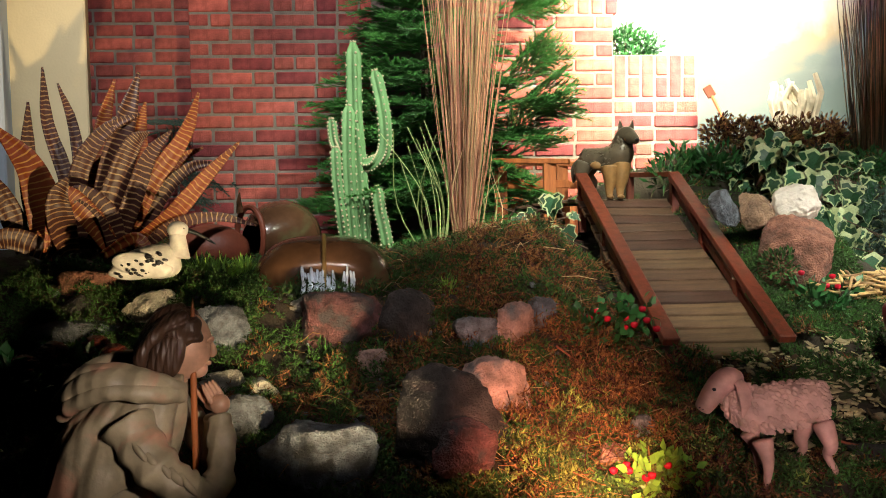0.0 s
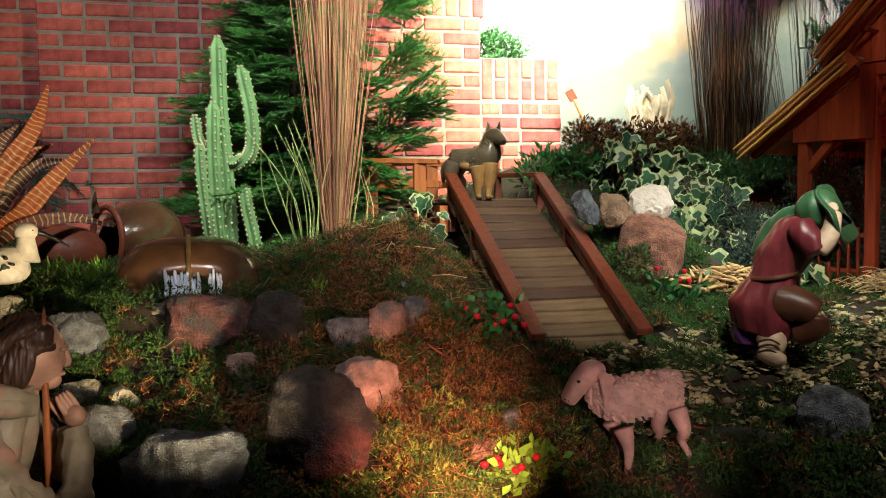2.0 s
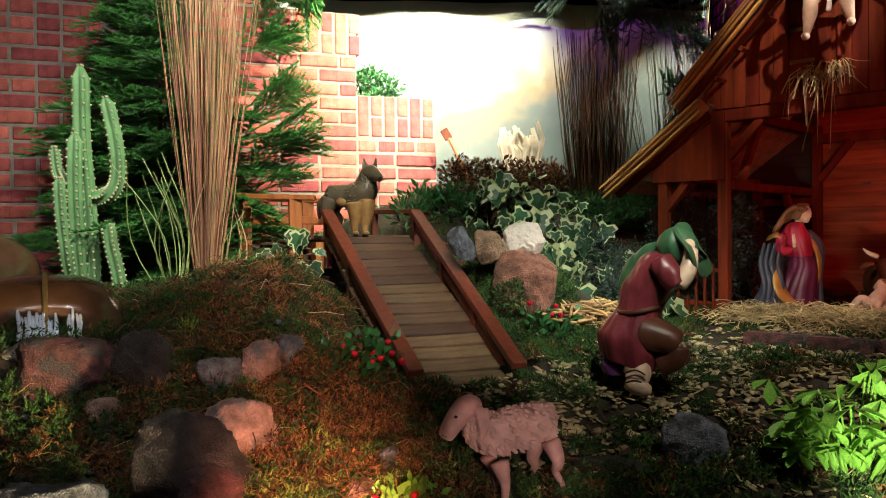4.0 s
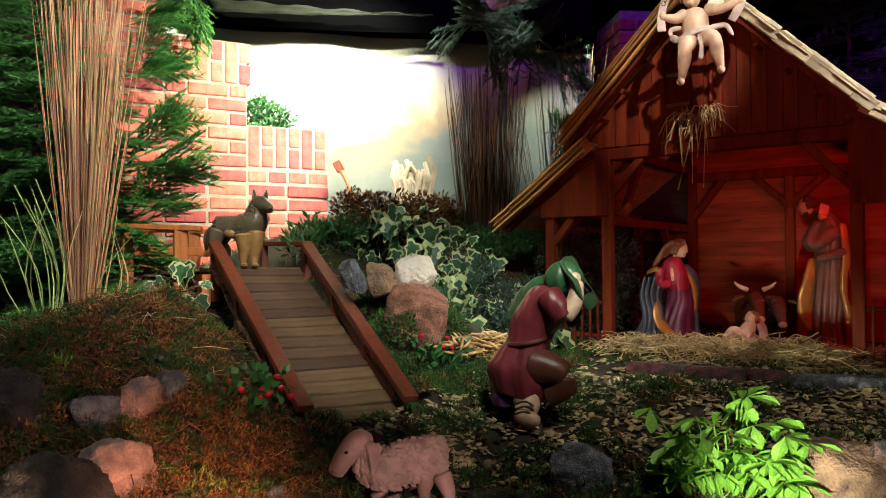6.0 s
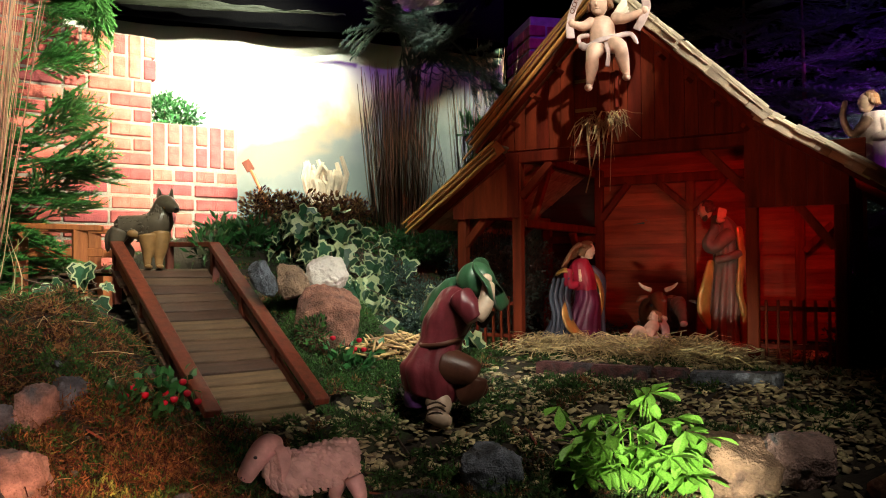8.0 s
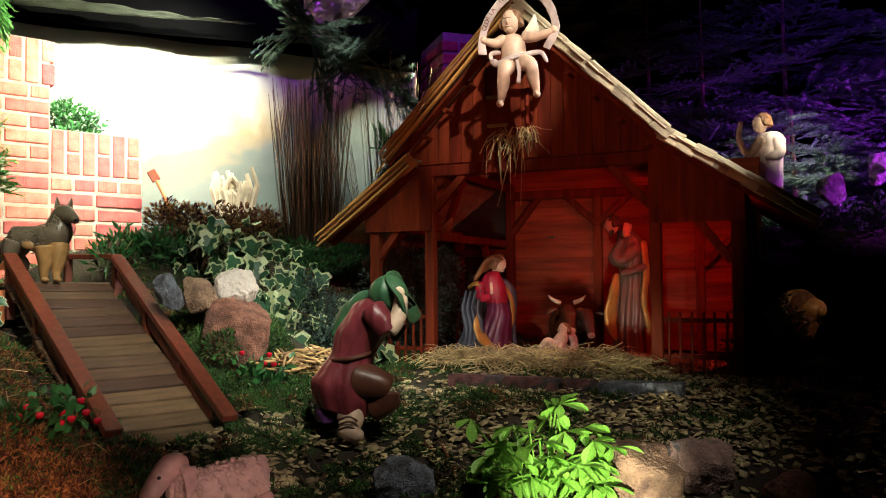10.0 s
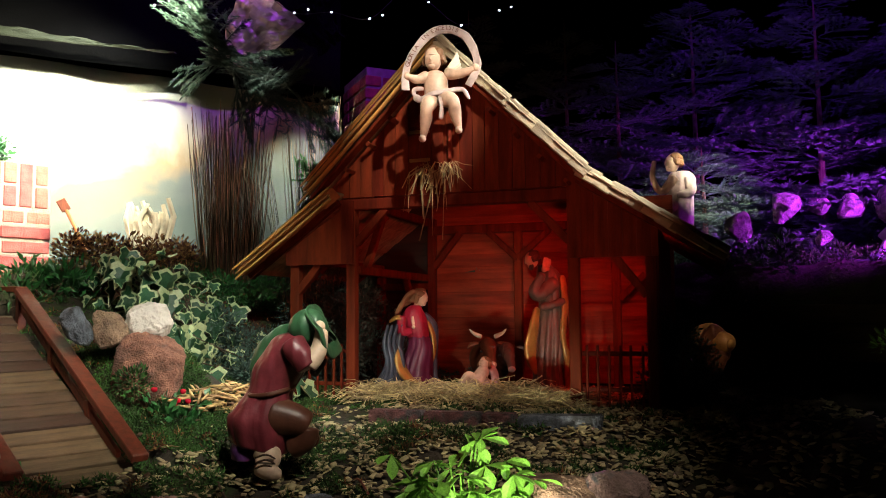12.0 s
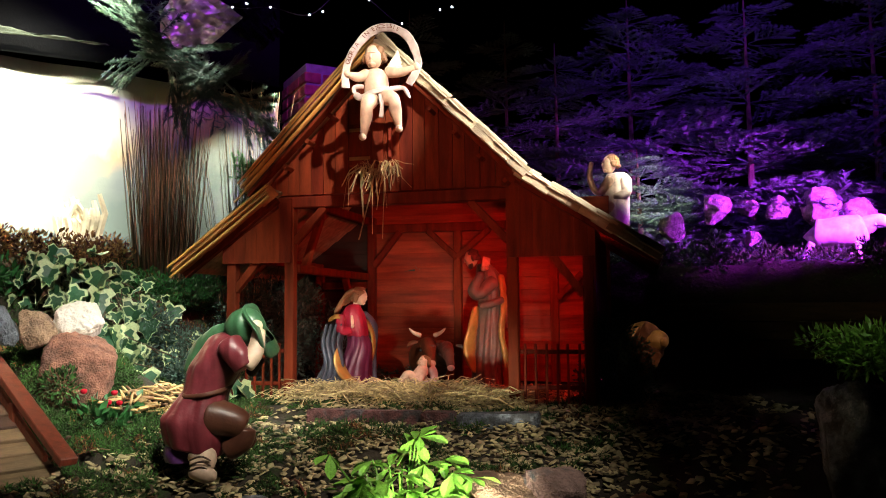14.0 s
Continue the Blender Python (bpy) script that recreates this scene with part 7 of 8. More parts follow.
# ---- ground cover ----
def scatter(n, seed, region, density=None):
    """Points on the ground within (x0, x1, y0, y1) that the density lets through."""
    rnd = random.Random(seed)
    out = []
    tries = 0
    while len(out) < n and tries < n * 20:
        tries += 1
        x, y = rnd.uniform(*region[:2]), rnd.uniform(*region[2:])
        if density is None or rnd.random() < density(x, y):
            out.append((x, y, height(x, y)))
    return out


def bridge_clear(x, y):
    return 0.0 if abs(x - (0.945 - 0.057 * (y - 2.72))) < 0.25 and 2.66 < y < 4.4 else 1.0


def path_zone(x, y):
    """The strewn path from the bridge's foot to the stable."""
    d = abs((y - 2.42) + 0.30 * (x - 1.0) + 0.55 * max(x - 1.5, 0))
    a = smoothstep(0.55, 0.25, d) * smoothstep(0.72, 0.98, x)
    b = smoothstep(2.15, 2.45, hypot(x, y)) * smoothstep(1.1, 1.5, x) * smoothstep(2.9, 2.6, y)
    return max(a, b) * smoothstep(4.1, 3.6, x)


def tufts(name, pts, mats, pick, per, size, label, seed, spread=0.018, lift=0.012):
    """Moss: domed cushions of countless crooked sprigs."""
    rnd = np.random.default_rng(seed)
    kinds = np.repeat([pick(x, y, rnd.random()) for x, y, z in pts], per)
    n = len(kinds)
    wide = np.repeat(rnd.uniform(0.7, 1.9, len(pts)), per) * spread
    rad, th = np.sqrt(rnd.random(n)), rnd.random(n) * 2 * pi
    out = np.stack([rad * np.cos(th), rad * np.sin(th), np.zeros(n)], 1)
    p = np.repeat(np.array(pts), per, axis=0) + out * (wide * 1.6)[:, None]
    p[:, 2] += (1 - rad ** 2) * lift * np.repeat(rnd.uniform(0.3, 1.3, len(pts)), per) - 0.004
    d = out * 0.9 + rnd.normal(size=(n, 3)) * 0.55 + np.array((0, 0, 0.6))
    d *= size * rnd.uniform(0.5, 1.3, (n, 1)) / np.linalg.norm(d, axis=1, keepdims=True)
    s = np.cross(d, rnd.normal(size=(n, 3)))
    s *= size * 0.20 / (np.linalg.norm(s, axis=1, keepdims=True) + 1e-9)
    e = rnd.normal(size=(n, 3)) * size * 0.4 + np.array((0, 0, size * 0.1))
    m = p + d * 0.45
    v = np.stack([p + s, p - s, p + d, m + s * 0.8, m - s * 0.8, m + e * 1.4 + d * 0.3], 1).reshape(-1, 3)
    q = np.arange(n)[:, None] * 6
    f = np.concatenate([q + np.array([[0, 1, 2]]), q + np.array([[3, 4, 5]])], 1).reshape(-1, 3)
    idx = np.repeat(kinds, 2)
    ob = tri_mesh(name, np.array(v), np.array(f), mats, None, idx)
    return tagged(ob, label, "moss", kind="stuff")


def moss_density(x, y):
    return bridge_clear(x, y) * (1 - 0.85 * path_zone(x, y)) * (0.40 + 0.60 * smoothstep(-0.05, 0.15, noise.noise((x * 6, y * 6, 5))))


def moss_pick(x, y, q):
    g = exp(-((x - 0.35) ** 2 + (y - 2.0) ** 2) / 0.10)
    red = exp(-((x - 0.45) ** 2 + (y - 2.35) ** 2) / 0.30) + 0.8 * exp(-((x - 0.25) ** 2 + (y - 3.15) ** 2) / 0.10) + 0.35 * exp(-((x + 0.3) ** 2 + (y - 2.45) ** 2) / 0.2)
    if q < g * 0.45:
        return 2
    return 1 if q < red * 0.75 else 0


M["dry_leaf"] = material("dry_leaf", (0.10, 0.045, 0.022), 0.7, vary=0.4, scale=20, per_island=0.6, bump=0)
MOSS = [M["moss_green"], M["moss_red"], M["moss_gold"]]
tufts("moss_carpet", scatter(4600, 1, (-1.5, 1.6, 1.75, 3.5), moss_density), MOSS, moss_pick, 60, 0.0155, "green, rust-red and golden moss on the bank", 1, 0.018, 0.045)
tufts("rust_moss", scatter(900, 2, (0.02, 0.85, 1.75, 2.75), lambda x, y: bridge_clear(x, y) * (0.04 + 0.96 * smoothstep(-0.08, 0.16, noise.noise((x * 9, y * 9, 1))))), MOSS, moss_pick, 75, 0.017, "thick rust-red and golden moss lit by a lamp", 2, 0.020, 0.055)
tufts("far_moss", scatter(1800, 3, (1.0, 3.4, 1.5, 3.6), lambda x, y: bridge_clear(x, y) * (1 - 0.75 * path_zone(x, y)) * smoothstep(-0.2, 0.3, noise.noise((x * 5, y * 5, 9)))), MOSS, lambda x, y, q: 1 if q < 0.12 else 0, 56, 0.018, "dark green moss along the path", 3, 0.022, 0.02)
tufts("bank_moss", scatter(1500, 4, (-1.8, 2.6, 3.4, 4.6), bridge_clear), MOSS, lambda x, y, q: 1 if q < 0.3 else 0, 26, 0.018, "dark moss on the bank behind", 4, 0.03, 0.02)


def litter(name, pts, size, mat, label, seed, flat=0.25, category="chips", long=2.0, lift=0.004, kind="stuff"):
    """Strewn chips or straws: small skewed boxes."""
    rnd = np.random.default_rng(seed)
    cube = np.array([(x, y, z) for z in (-.5, .5) for y in (-.5, .5) for x in (-.5, .5)])
    quads = np.array([(0, 2, 3, 1), (4, 5, 7, 6), (0, 1, 5, 4), (2, 6, 7, 3), (0, 4, 6, 2), (1, 3, 7, 5)])
    v, f = [], []
    for x, y, z in pts:
        s = size * rnd.uniform(0.5, 1.4)
        dims = np.array((s * long * rnd.uniform(0.6, 1.3), s, s * flat))
        e = np.array(Euler((rnd.normal() * 0.35, rnd.normal() * 0.3, rnd.uniform(0, 6.3))).to_matrix())
        c = cube * dims
        c[4:, 0] *= rnd.uniform(0.6, 1.0)
        c[:, 1] += c[:, 0] * rnd.uniform(-0.25, 0.25)
        f.extend(quads + len(v))
        v.extend(c @ e.T + np.array((x, y, z + lift + rnd.random() * 0.012)))
    ob = tri_mesh(name, np.array(v), np.array(f), mat)
    return tagged(ob, label, category, kind=kind)


M["kindling"] = material("split_wood", (0.46, 0.25, 0.13), 0.75, vary=0.3, scale=20, per_island=0.45, bump=0)
litter("wood_chips", scatter(7500, 5, (0.75, 3.6, 1.35, 2.85), lambda x, y: path_zone(x, y) * bridge_clear(x, y)), 0.0165, M["chips"], "pale wood chips strewn on the path", 5, 0.16, long=1.25)
litter("wood_chips", scatter(1300, 6, (2.0, 3.6, 0.9, 2.2), None), 0.018, M["chips"], "wood chips before the stable corner", 6, 0.18, long=1.4)
litter("split_kindling", [(1.62 + r_.gauss(0, 0.10), 2.98 + r_.gauss(0, 0.055), 1.0 + 0.10 * r_.random()) for _ in range(240)], 0.0085, M["kindling"], "heap of split kindling below the ivy", 7, 0.6, "kindling", 8.0)


def straw(name, n, place, size, label, seed, mat="straw", category="straw"):
    rnd = random.Random(seed)
    v, f = [], []
    for _ in range(n):
        p, d = place(rnd)
        ln = size * rnd.uniform(0.4, 1.3)
        side = d.cross(Vector((rnd.gauss(0, 1), rnd.gauss(0, 1), 1))).normalized() * rnd.uniform(0.0012, 0.0038) * (0.5 if category == "heather" else 1.0)
        mid = p + d * ln * 0.5 + Vector((0, 0, rnd.uniform(-0.01, 0.025)))
        end = p + d * ln + Vector((0, 0, rnd.uniform(-0.02, 0.01)))
        up = side.cross(d).normalized() * 0.0012
        b = len(v)
        for q in (p, mid, end):
            v.extend([q + side, q + up, q - side])
        for j in (0, 3):
            for i in range(3):
                f.append((b + j + i, b + j + (i + 1) % 3, b + j + 3 + (i + 1) % 3, b + j + 3 + i))
    return tagged(tri_mesh(name, np.array(v), np.array(f), M[mat]), label, category, kind="stuff")


def bed(rnd):
    x, y = rnd.uniform(-0.48, 0.60), rnd.triangular(-0.25, 0.70, -0.06)
    heap = 0.085 * exp(-((y + 0.08) / 0.28) ** 2) * (1 - smoothstep(0.35, 0.62, abs(x - 0.02)))
    a = rnd.uniform(0, 2 * pi)
    return STABLE @ Vector((x, y, heap * rnd.random() + 0.002 - 0.06 * smoothstep(-0.2, -0.42, y))), Vector((cos(a), sin(a), rnd.uniform(-0.15, 0.35))).normalized()


def strand_spot(rnd):
    while True:
        x, y = rnd.triangular(-0.5, 0.85, 0.4), rnd.uniform(1.85, 3.35)
        if bridge_clear(x, y) and noise.noise((x * 5, y * 5, 11)) > -0.05:
            break
    a = rnd.uniform(0, 2 * pi)
    return Vector((x, y, height(x, y) + rnd.uniform(0.012, 0.06))), Vector((cos(a), sin(a), rnd.uniform(-0.2, 0.45))).normalized()


straw("heather_strands", 1500, strand_spot, 0.085, "tangled rust-red dry heather strands over the moss", 13, "moss_red", "heather")
straw("dry_strands", 110, strand_spot, 0.10, "pale dry stems tangled in the moss", 14, "reed_pale", "heather")
straw("straw_bed", 3000, bed, 0.105, "loose golden straw spread before the manger", 3)


def tuft_of_hay(rnd):
    a = rnd.uniform(0, 2 * pi)
    d = Vector((0.45 * cos(a), -0.25 + 0.3 * sin(a), -0.75 + rnd.uniform(-0.2, 0.6))).normalized()
    return STABLE @ Vector((-0.03 + rnd.uniform(-0.11, 0.09), -0.06, 1.045 + rnd.uniform(-0.02, 0.03))), (STABLE.to_3x3() @ d).normalized()


straw("hay_tuft", 75, tuft_of_hay, 0.11, "pale hay hanging out of the gable hatch", 4)
straw("long_hay", 14, lambda r: (STABLE @ Vector((-0.06 + r.uniform(-0.10, 0.08), -0.065, 1.035)), (STABLE.to_3x3() @ Vector((r.uniform(-0.25, 0.1), -0.05, -1))).normalized()), 0.26, "long straws hanging below the hatch", 5)

litter("dry_leaves", scatter(1500, 31, (-1.5, 0.95, 1.75, 3.4), bridge_clear), 0.017, M["dry_leaf"], "dark brown dry leaves and bark scraps on the bank", 31, 0.06, "leaves", 1.6, 0.012)
litter("dry_leaves", scatter(500, 32, (1.0, 3.3, 1.6, 3.3), bridge_clear), 0.015, M["dry_leaf"], "brown dry leaves along the path", 32, 0.06, "leaves", 1.6, 0.012)
litter("gravel", scatter(500, 33, (-1.4, 0.9, 1.75, 2.9), bridge_clear), 0.013, M["grey_rock"], "small grey gravel among the moss", 33, 0.7, "gravel", 1.1, 0.006)

# ---- clay vessels ----
M["glaze"] = material("brown_clay_glaze", (0.085, 0.042, 0.022), 0.22, vary=0.35, scale=6, fine=40, bump=0.15, coat=0.4, alt=(0.10, 0.085, 0.04), alt_at=0.55)
M["clay_red"] = material("red_clay", (0.20, 0.055, 0.03), 0.5, vary=0.3, scale=8, bump=0.2)
M["water"] = material("falling_water", (0.72, 0.80, 0.92), 0.12, vary=0.1, scale=30, bump=0.5)


def barrel():
    th = base("clay_barrel", pose(-0.46, 3.06, 1.03, 0, 0, 8), label="brown glazed clay barrel lying in the bed", category="vessel")
    bm = bmesh.new()
    n, k = 28, 30
    rows = []
    for j in range(k + 1):
        s = j / k * 2 - 1
        r = 0.225 * (1 - abs(s) ** 3.2) ** 0.5 if abs(s) < 1 else 0.0
        row = []
        for i in range(n):
            a = 2 * pi * i / n
            x, y, z = 0.275 * s, 0.19 * r / 0.225 * cos(a), r * sin(a) + 0.02
            hollow = exp(-((s - 0.05) / 0.34) ** 2) * smoothstep(0.12, 0.02, z) * smoothstep(-0.02, -0.12, y)
            row.append(bm.verts.new((x, y + 0.12 * hollow, z)))
        rows.append(row)
    for r0, r1 in zip(rows, rows[1:]):
        for i in range(n):
            bm.faces.new((r0[i], r0[(i + 1) % n], r1[(i + 1) % n], r1[i]))
    part("body", bm, M["glaze"], th, smooth=True)
    bm = bmesh.new()
    tube(bm, [(0.005, 0.197 * cos(a), 0.02 + 0.231 * sin(a)) for a in [pi * (0.55 + 0.38 * i / 8) for i in range(9)]], 0.006, 6, flat=1.6)
    part("strap", bm, M["brass"], th, "brass strap over the belly")
    rnd = random.Random(2)
    for i in range(15):
        bm = bmesh.new()
        x = -0.075 + 0.011 * i + (0.03 if i > 10 else 0)
        tube(bm, smooth_path([(x, -0.17, 0.12 + rnd.uniform(-0.02, 0.02)), (x + rnd.uniform(-0.005, 0.005), -0.20, 0.08), (x + rnd.uniform(-0.006, 0.006), -0.21, 0.03 + rnd.uniform(-0.01, 0.02))], 4), [0.004] + [rnd.uniform(0.004, 0.008) for _ in range(8)], 6)
        part("runlet", bm, M["water"], th, "white water spilling from the hollow", smooth=True)


barrel()


def urn():
    th = base("clay_urn", pose(-0.84, 3.62, 1.24, 0, 0, 14), label="lying brown clay urn with a wide oval mouth", category="vessel")
    bm = bmesh.new()
    prof = [(0.0, 0.075), (0.03, 0.105), (0.07, 0.135), (0.13, 0.165), (0.20, 0.175), (0.27, 0.16), (0.33, 0.12), (0.36, 0.06), (0.37, 0.0)]
    n = 26
    rows = [[bm.verts.new((x - 0.04, -0.02 * (x < 0.05) + r * cos(2 * pi * i / n), r * sin(2 * pi * i / n))) for i in range(n)] for x, r in prof]
    for r0, r1 in zip(rows, rows[1:]):
        for i in range(n):
            bm.faces.new((r0[i], r0[(i + 1) % n], r1[(i + 1) % n], r1[i]))
    part("body", bm, M["glaze"], th, smooth=True).matrix_basis = pose(0, 0, 0, 0, 0, 40)
    bm = bmesh.new()
    q = pose(-0.03, -0.025, 0.01, 0, 0, 40)
    tube(bm, [q @ Vector((0, 0.088 * cos(2 * pi * i / 24), 0.135 * sin(2 * pi * i / 24))) for i in range(25)], 0.013, 8)
    part("rim", bm, M["clay_red"], th, "red clay rim")
    bm = bmesh.new()
    ball(bm, (-0.20, 0.05, -0.05), (0.17, 0.13, 0.12), None, 0, 3)
    part("belly", bm, M["clay_red"], th, smooth=True)
    bm = bmesh.new()
    tube(bm, smooth_path([(-0.07, 0.0, 0.12), (-0.075, 0.0, 0.17), (-0.07, 0.0, 0.21)], 4), [0.018, 0.017, 0.015, 0.013, 0.011, 0.009, 0.007, 0.005, 0.003], 8)
    part("spout", bm, M["glaze"], th)


urn()

# ---- shovel and firewood on the bank ----


def shovel():
    th = base("garden_shovel", pose(1.58, 4.62, 1.72, 0, 0, -18), label="small shovel leaning with its handle up", category="shovel")
    bm = bmesh.new()
    tube(bm, [(0.08, 0, 0), (-0.04, 0.03, 0.26)], [0.010, 0.009], 8)
    part("handle", bm, M["orangewood"], th)
    bm = bmesh.new()
    box(bm, (0.05, 0.012, 0.07), pose(-0.055, 0.03, 0.285, 0, -30, 0), 0.004)
    part("grip", bm, M["redwood"], th)


shovel()


def firewood():
    rnd = random.Random(9)
    th = base("firewood_bundle", pose(1.97, 4.52, 1.80, 0, 0, -22), label="upright bundle of split pale firewood", category="firewood")
    for k in range(26):
        bm = bmesh.new()
        x, y = rnd.uniform(-0.11, 0.10), rnd.uniform(-0.06, 0.06)
        h = rnd.uniform(0.14, 0.25) + (0.05 if x > 0.06 else 0)
        tube(bm, [(x * 0.8, y, -0.05), (x + rnd.uniform(-0.03, 0.03), y, h * 0.6), (x * 1.1 + rnd.uniform(-0.03, 0.03), y, h)], [0.017, 0.018, 0.013], 5)
        part("stick", bm, M["ivory"], th)


firewood()

# ---- brick pillar behind the stable ----
PILLAR = pose(3.198, 4.065, 0, 0, 0, -20)
pillar = wall_core("brick_pillar", PILLAR, [(0, 0.62, 0.9, 3.0, 0.5)], "red brick pillar behind the stable")


def pillar_bricks():
    rnd = random.Random(5)
    for k in range(9):
        z = 2.20 + (k + 0.5) * COURSE
        x = -0.012
        while x < 0.60:
            n = LONG if (k + (x > 0)) % 2 else SHORT
            n = min(n, 0.63 - x)
            lay(pillar, x, z, n)
            x += n + JOINT
        y = 0.12
        while y < 0.49:  # side face
            n = min(SHORT if rnd.random() < 0.5 else LONG, 0.5 - y)
            ob = new("brick", BRICKS["long"])
            ob.parent = pillar
            ob.scale = (n / LONG, 1, 1)
            ob.rotation_euler = (0, 0, radians(90))
            ob.location = (0.0455, y + n / 2, z)
            y += n + JOINT


# ---- black canopy, gauze, foil and string lights ----
OVER = [(-0.45, 6.00, 0), (0.85, 5.68, 0), (1.78, 5.10, 0), (2.48, 4.58, 0), (3.05, 4.15, 0)]
cloth_sheet("black_canopy", OVER, lambda s: (3.17 - 0.35 * s + 0.02 * sin(s * 9), 4.6), 8, M["black_cloth"], "black cloth hung above the backdrop", "cloth", 0.01)
M["gauze"] = material("green_gauze", (0.009, 0.013, 0.006), 0.8, vary=0.3, scale=14, bump=0.3)
cloth_sheet("green_gauze", [(0.9, 5.45, 0), (1.55, 5.05, 0), (2.15, 4.62, 0)], lambda s: (3.10 - 0.14 * s + 0.04 * s * s, 3.19 - 0.20 * s), 3, M["gauze"], "strip of green gauze along the canopy edge", "cloth", 0.02)
M["foil"] = material("crumpled_foil", (0.62, 0.50, 0.46), 0.3, metal=0.9, vary=0.2, scale=12, fine=40, bump=1.0)


def crumple(name, m, w, h, mat, label, seed, amp=0.05):
    n = 18
    v, f = [], []
    for j in range(n + 1):
        for i in range(n + 1):
            x, z = (i / n - 0.5) * w, (j / n - 0.5) * h
            pinch = 0.35 + 0.65 * abs(j / n - 0.15) ** 0.5
            v.append((x * pinch, amp * noise.noise((x * 14 + seed, z * 14, seed)) + amp * 0.5 * noise.noise((x * 40, z * 40, seed)), z))
    for j in range(n):
        for i in range(n):
            a = j * (n + 1) + i
            f.append((a, a + 1, a + n + 2, a + n + 1))
    ob = soup(name, v, f, mat)
    so = ob.modifiers.new("thickness", "SOLIDIFY")
    so.thickness = 0.003
    ob.matrix_world = m
    return tagged(ob, label, "foil")


crumple("foil_sheet", pose(2.28, 3.92, 2.98, 10, 35, -32), 0.42, 0.42, M["foil"], "crumpled silver foil hanging from the canopy", 3)
crumple("foil_sheet", pose(2.62, 3.80, 3.06, 5, -40, -36), 0.36, 0.30, M["black_cloth"], "dark crumpled sheet hanging from the canopy", 8)
M["bulb"] = bpy.data.materials.new("glowing_bulb")
M["bulb"].use_nodes = True
M["bulb"].node_tree.nodes["Principled BSDF"].inputs["Emission Color"].default_value = (0.85, 0.9, 1.0, 1)
M["bulb"].node_tree.nodes["Principled BSDF"].inputs["Emission Strength"].default_value = 9.0


def string_lights():
    th = base("string_lights", Matrix(), label="string of tiny white lights under the dark canopy", category="string lights")
    rnd = random.Random(4)
    pts = [Vector((1.75 + 0.16 * k, 4.05 - 0.10 * k + rnd.uniform(-0.05, 0.05), 3.10 + rnd.uniform(-0.10, 0.10))) for k in range(11)]
    bm = bmesh.new()
    tube(bm, smooth_path(pts, 6), 0.0022, 5)
    part("wire", bm, M["black_paint"], th)
    for p in pts + [p + Vector((0.07, -0.03, 0.03)) for p in pts[::2]]:
        bm = bmesh.new()
        bmesh.ops.create_icosphere(bm, subdivisions=1, radius=0.006, matrix=Matrix.Translation(p))
        part("bulb", bm, M["bulb"], th)


string_lights()

# ---- hanging fir branches ----
branch("fir_branch", pose(0.62, 4.45, 2.95, 0, 60, 20), [(SPRAYS[0], pose(0, 0, 0, 0, 0, 30)), (SPRAYS[1], pose(0, 0, 0, 20, 10, -20)), (SPRAYS[2], pose(0.05, 0.05, 0, 60, 0, 5)), (SPRAYS[0], pose(0, 0.02, 0, -40, -10, 55))], M["fir"], "green fir branch hanging over the brick wall")
shoots = random.Random(17)
for x, z, reach in ((0.30, 1.66, 0.46), (0.30, 1.86, 0.56), (0.34, 2.06, 0.44), (0.28, 2.36, 0.46), (0.30, 2.66, 0.40)):
    fan = []
    for k in range(7):
        q = k / 6
        fan.append((SPRAYS[k % 3], pose(0.30 * reach * q, shoots.uniform(-0.06, 0.04), shoots.uniform(-0.05, 0.05), shoots.uniform(-50, 50), shoots.uniform(-48, 5), shoots.uniform(-30, 25)) @ Matrix.Scale(reach / 0.42 * (0.85 - 0.3 * q), 4)))
    branch("fir_branch", pose(x, 4.36, z, 0, -8, -8), fan, M["fir"], "bushy green fir shoots reaching out before the wall")
branch("dark_fir_branch", pose(2.02, 3.75, 2.72, 0, 50, -30), [(COARSE[k % 3], pose(0, 0, 0, 40 * k, 15 * (k % 3) - 15, 50 * k)) for k in range(8)], M["firdark"], "dark fir branches hanging before the backdrop")
branch("dark_fir_branch", pose(2.30, 3.60, 2.60, 0, 35, -60), [(COARSE[k % 3], pose(0, 0, 0, 50 * k, 10, 60 * k)) for k in range(6)], M["firdark"], "dark fir branch hanging before the backdrop")
branch("fir_branch", pose(2.80, 3.92, 2.10, 0, -70, -30), [(SPRAYS[k % 3], pose(0, 0, 0.06 * k, 60 * k, 30, 70 * k)) for k in range(5)], M["fir"], "fir sprig beside the brick pillar")
branch("dark_fir_branch", pose(-1.60, 4.55, 1.85, 0, -30, 100), [(COARSE[k % 3], pose(0, 0, -0.05 * k, 50 * k, 20, 70 * k)) for k in range(6)], M["firdark"], "dark bushy fir branch in the wall recess")

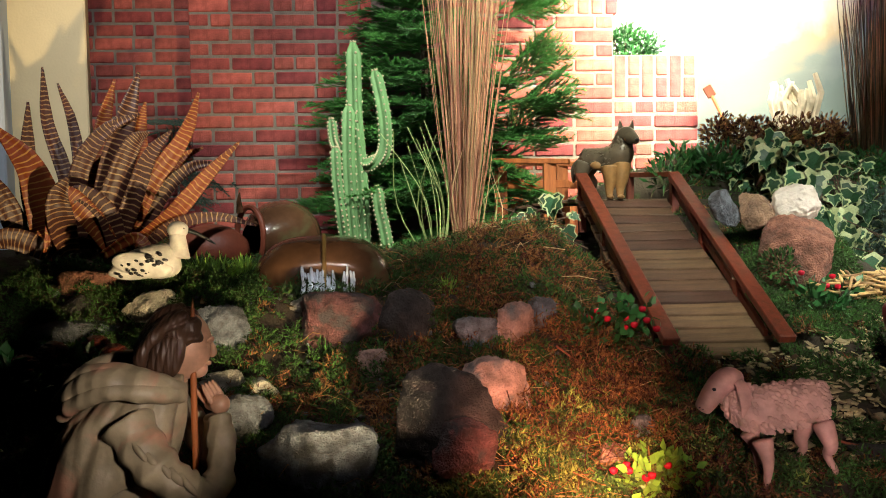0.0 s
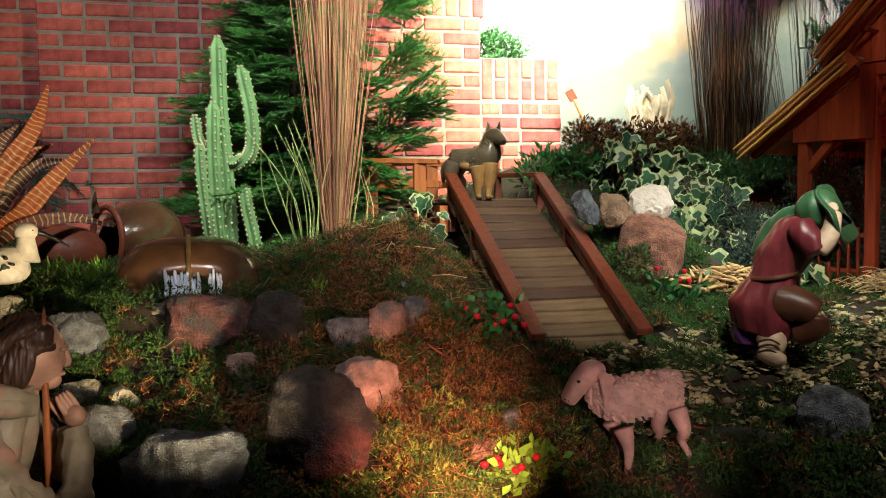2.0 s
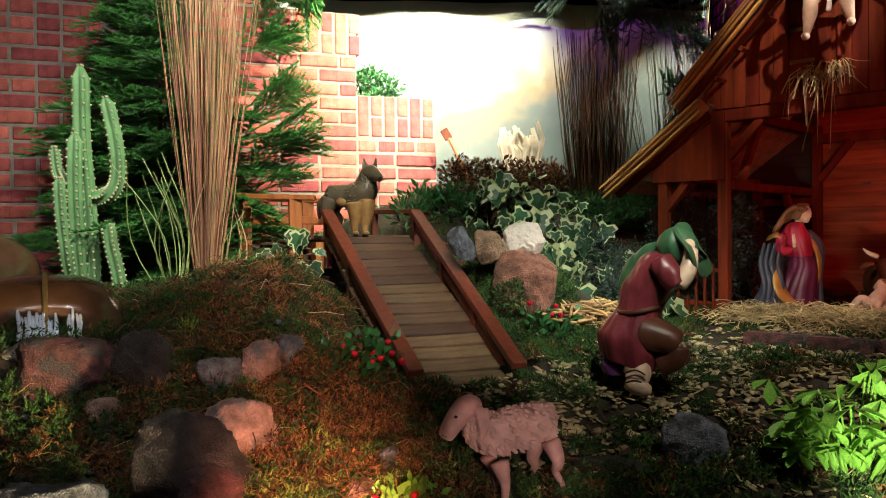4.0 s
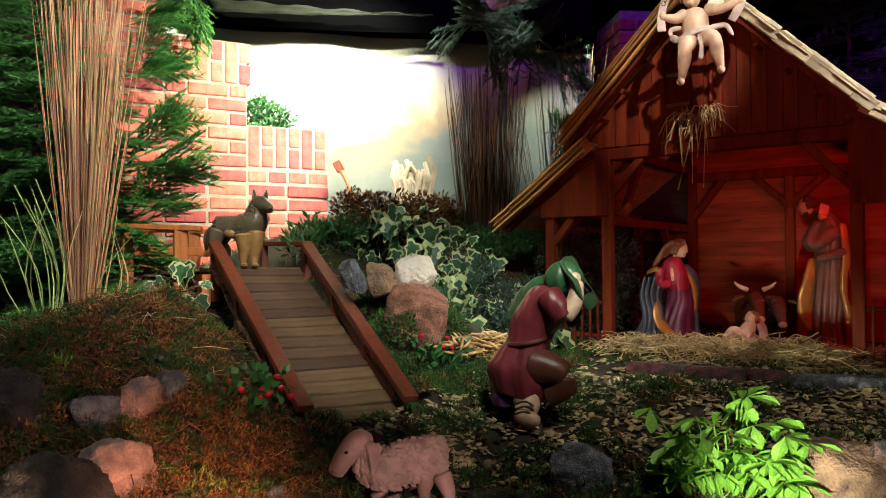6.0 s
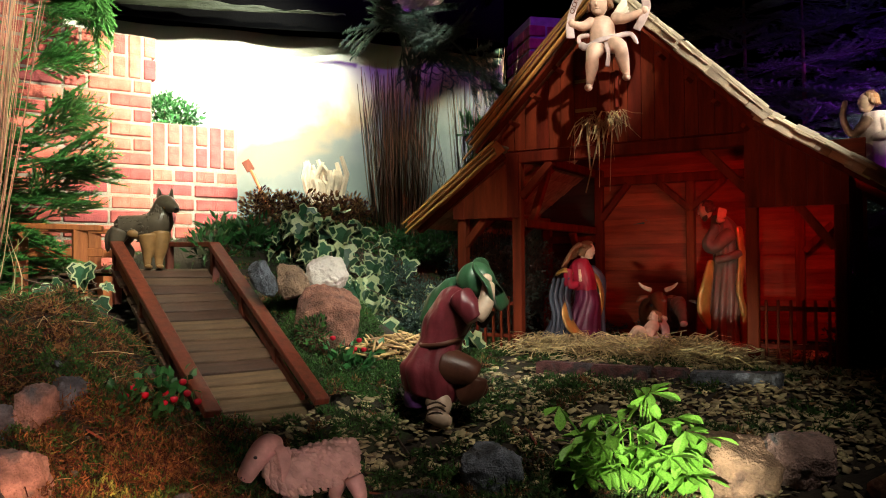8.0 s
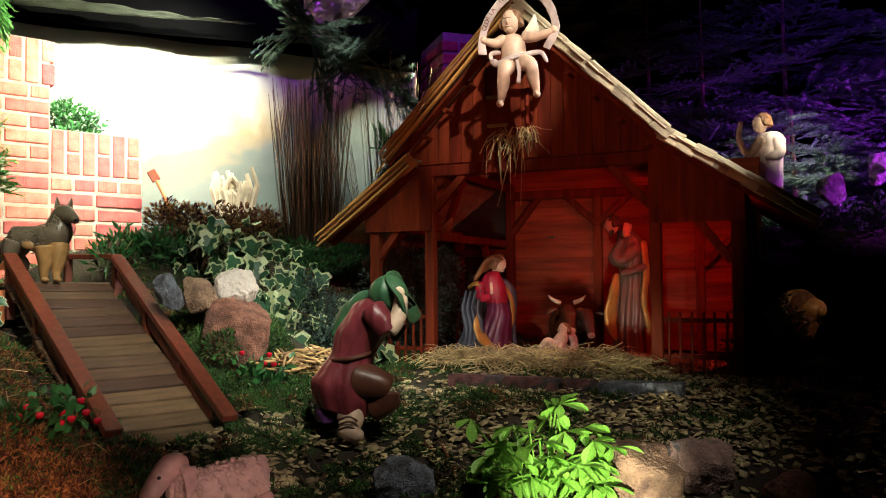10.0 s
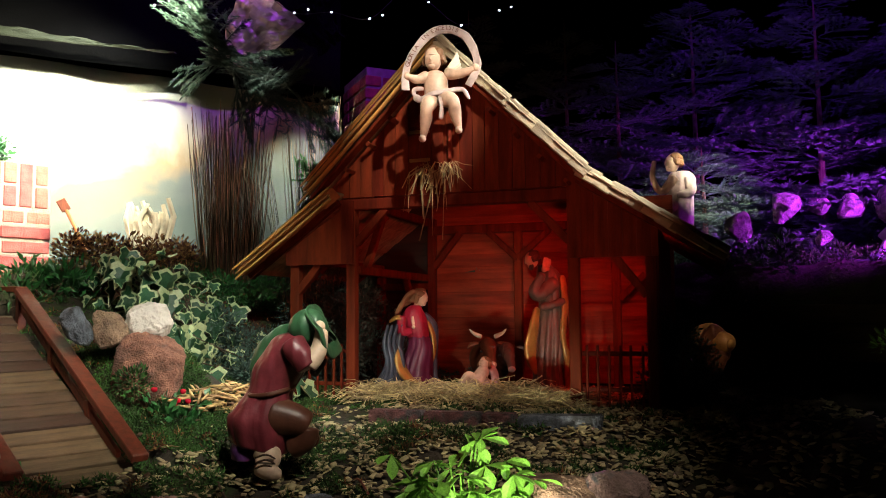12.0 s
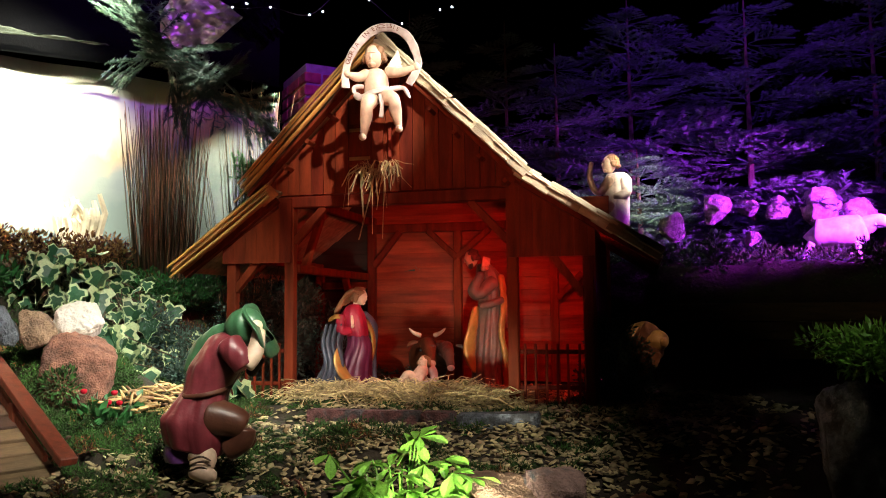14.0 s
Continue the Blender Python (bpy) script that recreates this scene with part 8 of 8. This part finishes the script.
# ---- things on the dark hill ----
for k, (x, y, z, w, h) in enumerate(((4.27, 2.09, 1.80, 0.19, 0.18), (4.55, 1.94, 1.91, 0.20, 0.19), (4.76, 1.84, 1.97, 0.14, 0.13), (4.81, 1.68, 1.94, 0.16, 0.15), (4.53, 1.73, 1.77, 0.09, 0.09), (4.93, 1.48, 1.87, 0.28, 0.26), (5.04, 1.30, 1.85, 0.22, 0.21))):
    rock("hill_stone", (x, y, z - 0.03), (w, w * 0.8, h), M["pale_rock"], "pale stone on the lit hill", 60 + k, (0, 0, 30 * k))
boards = base("retaining_wall", pose(4.18, 1.35, 1.14, 0, 0, -72), label="brown boards holding the hill in the dark", category="boards")
for k in range(3):
    bm = bmesh.new()
    box(bm, (1.5, 0.03, 0.09), Matrix.Translation((0, 0.004 * (k % 2), 0.05 + 0.094 * k)), 0.004)
    part("board", bm, M["plank"], boards)


# ---- spilling moss on the boulders and the path's twigs ----
def twigs():
    rnd = random.Random(6)
    for k, (x, y) in enumerate(((0.42, 2.55), (0.62, 2.45), (0.30, 2.22), (1.25, 2.28), (1.62, 2.08), (2.35, 1.75), (1.05, 2.10), (2.6, 1.6))):
        a = rnd.uniform(0, pi)
        ln = rnd.uniform(0.07, 0.16)
        p = [Vector((x + s * ln * cos(a), y + s * ln * sin(a), 0)) for s in (-0.5, 0.1, 0.5)]
        for q in p:
            q.z = height(q.x, q.y) + 0.03
        bm = bmesh.new()
        tube(bm, smooth_path(p, 4), 0.004, 6)
        tagged(part("dry_twig", bm, M["bark"] if k % 2 else M["clay_red"]), "thin dry twig lying on moss", "twig", group="twigs on the ground")


twigs()

# ---- bricks, last ----
brick_face(wall_main, 0.0, 1.05, 1.0, 2.92, 1)
brick_face(wall_recess, 1.2, 2.15, 1.2, 2.8, 3)
pillar_bricks()


def stepped_bricks():
    """Courses and soldier bricks of the stepped wall end."""
    brick_face(wall_step, 1.50, 1.995, 1.15, 3.10, 7)
    brick_face(wall_step, 2.005, 2.470, 1.15, 2.48, 8)
    brick_face(wall_step, 2.480, 2.985, 1.15, 1.98, 9)
    for x0, n, z in ((2.045, 6, 2.487), (2.515, 6, 1.999)):
        for i in range(n):
            x = x0 + i * 0.0835
            if i % 2:
                lay(wall_step, x, z, 0.118, True)
                lay(wall_step, x, z + 0.129, 0.118, True)
            else:
                lay(wall_step, x, z, 0.247, True)


stepped_bricks()
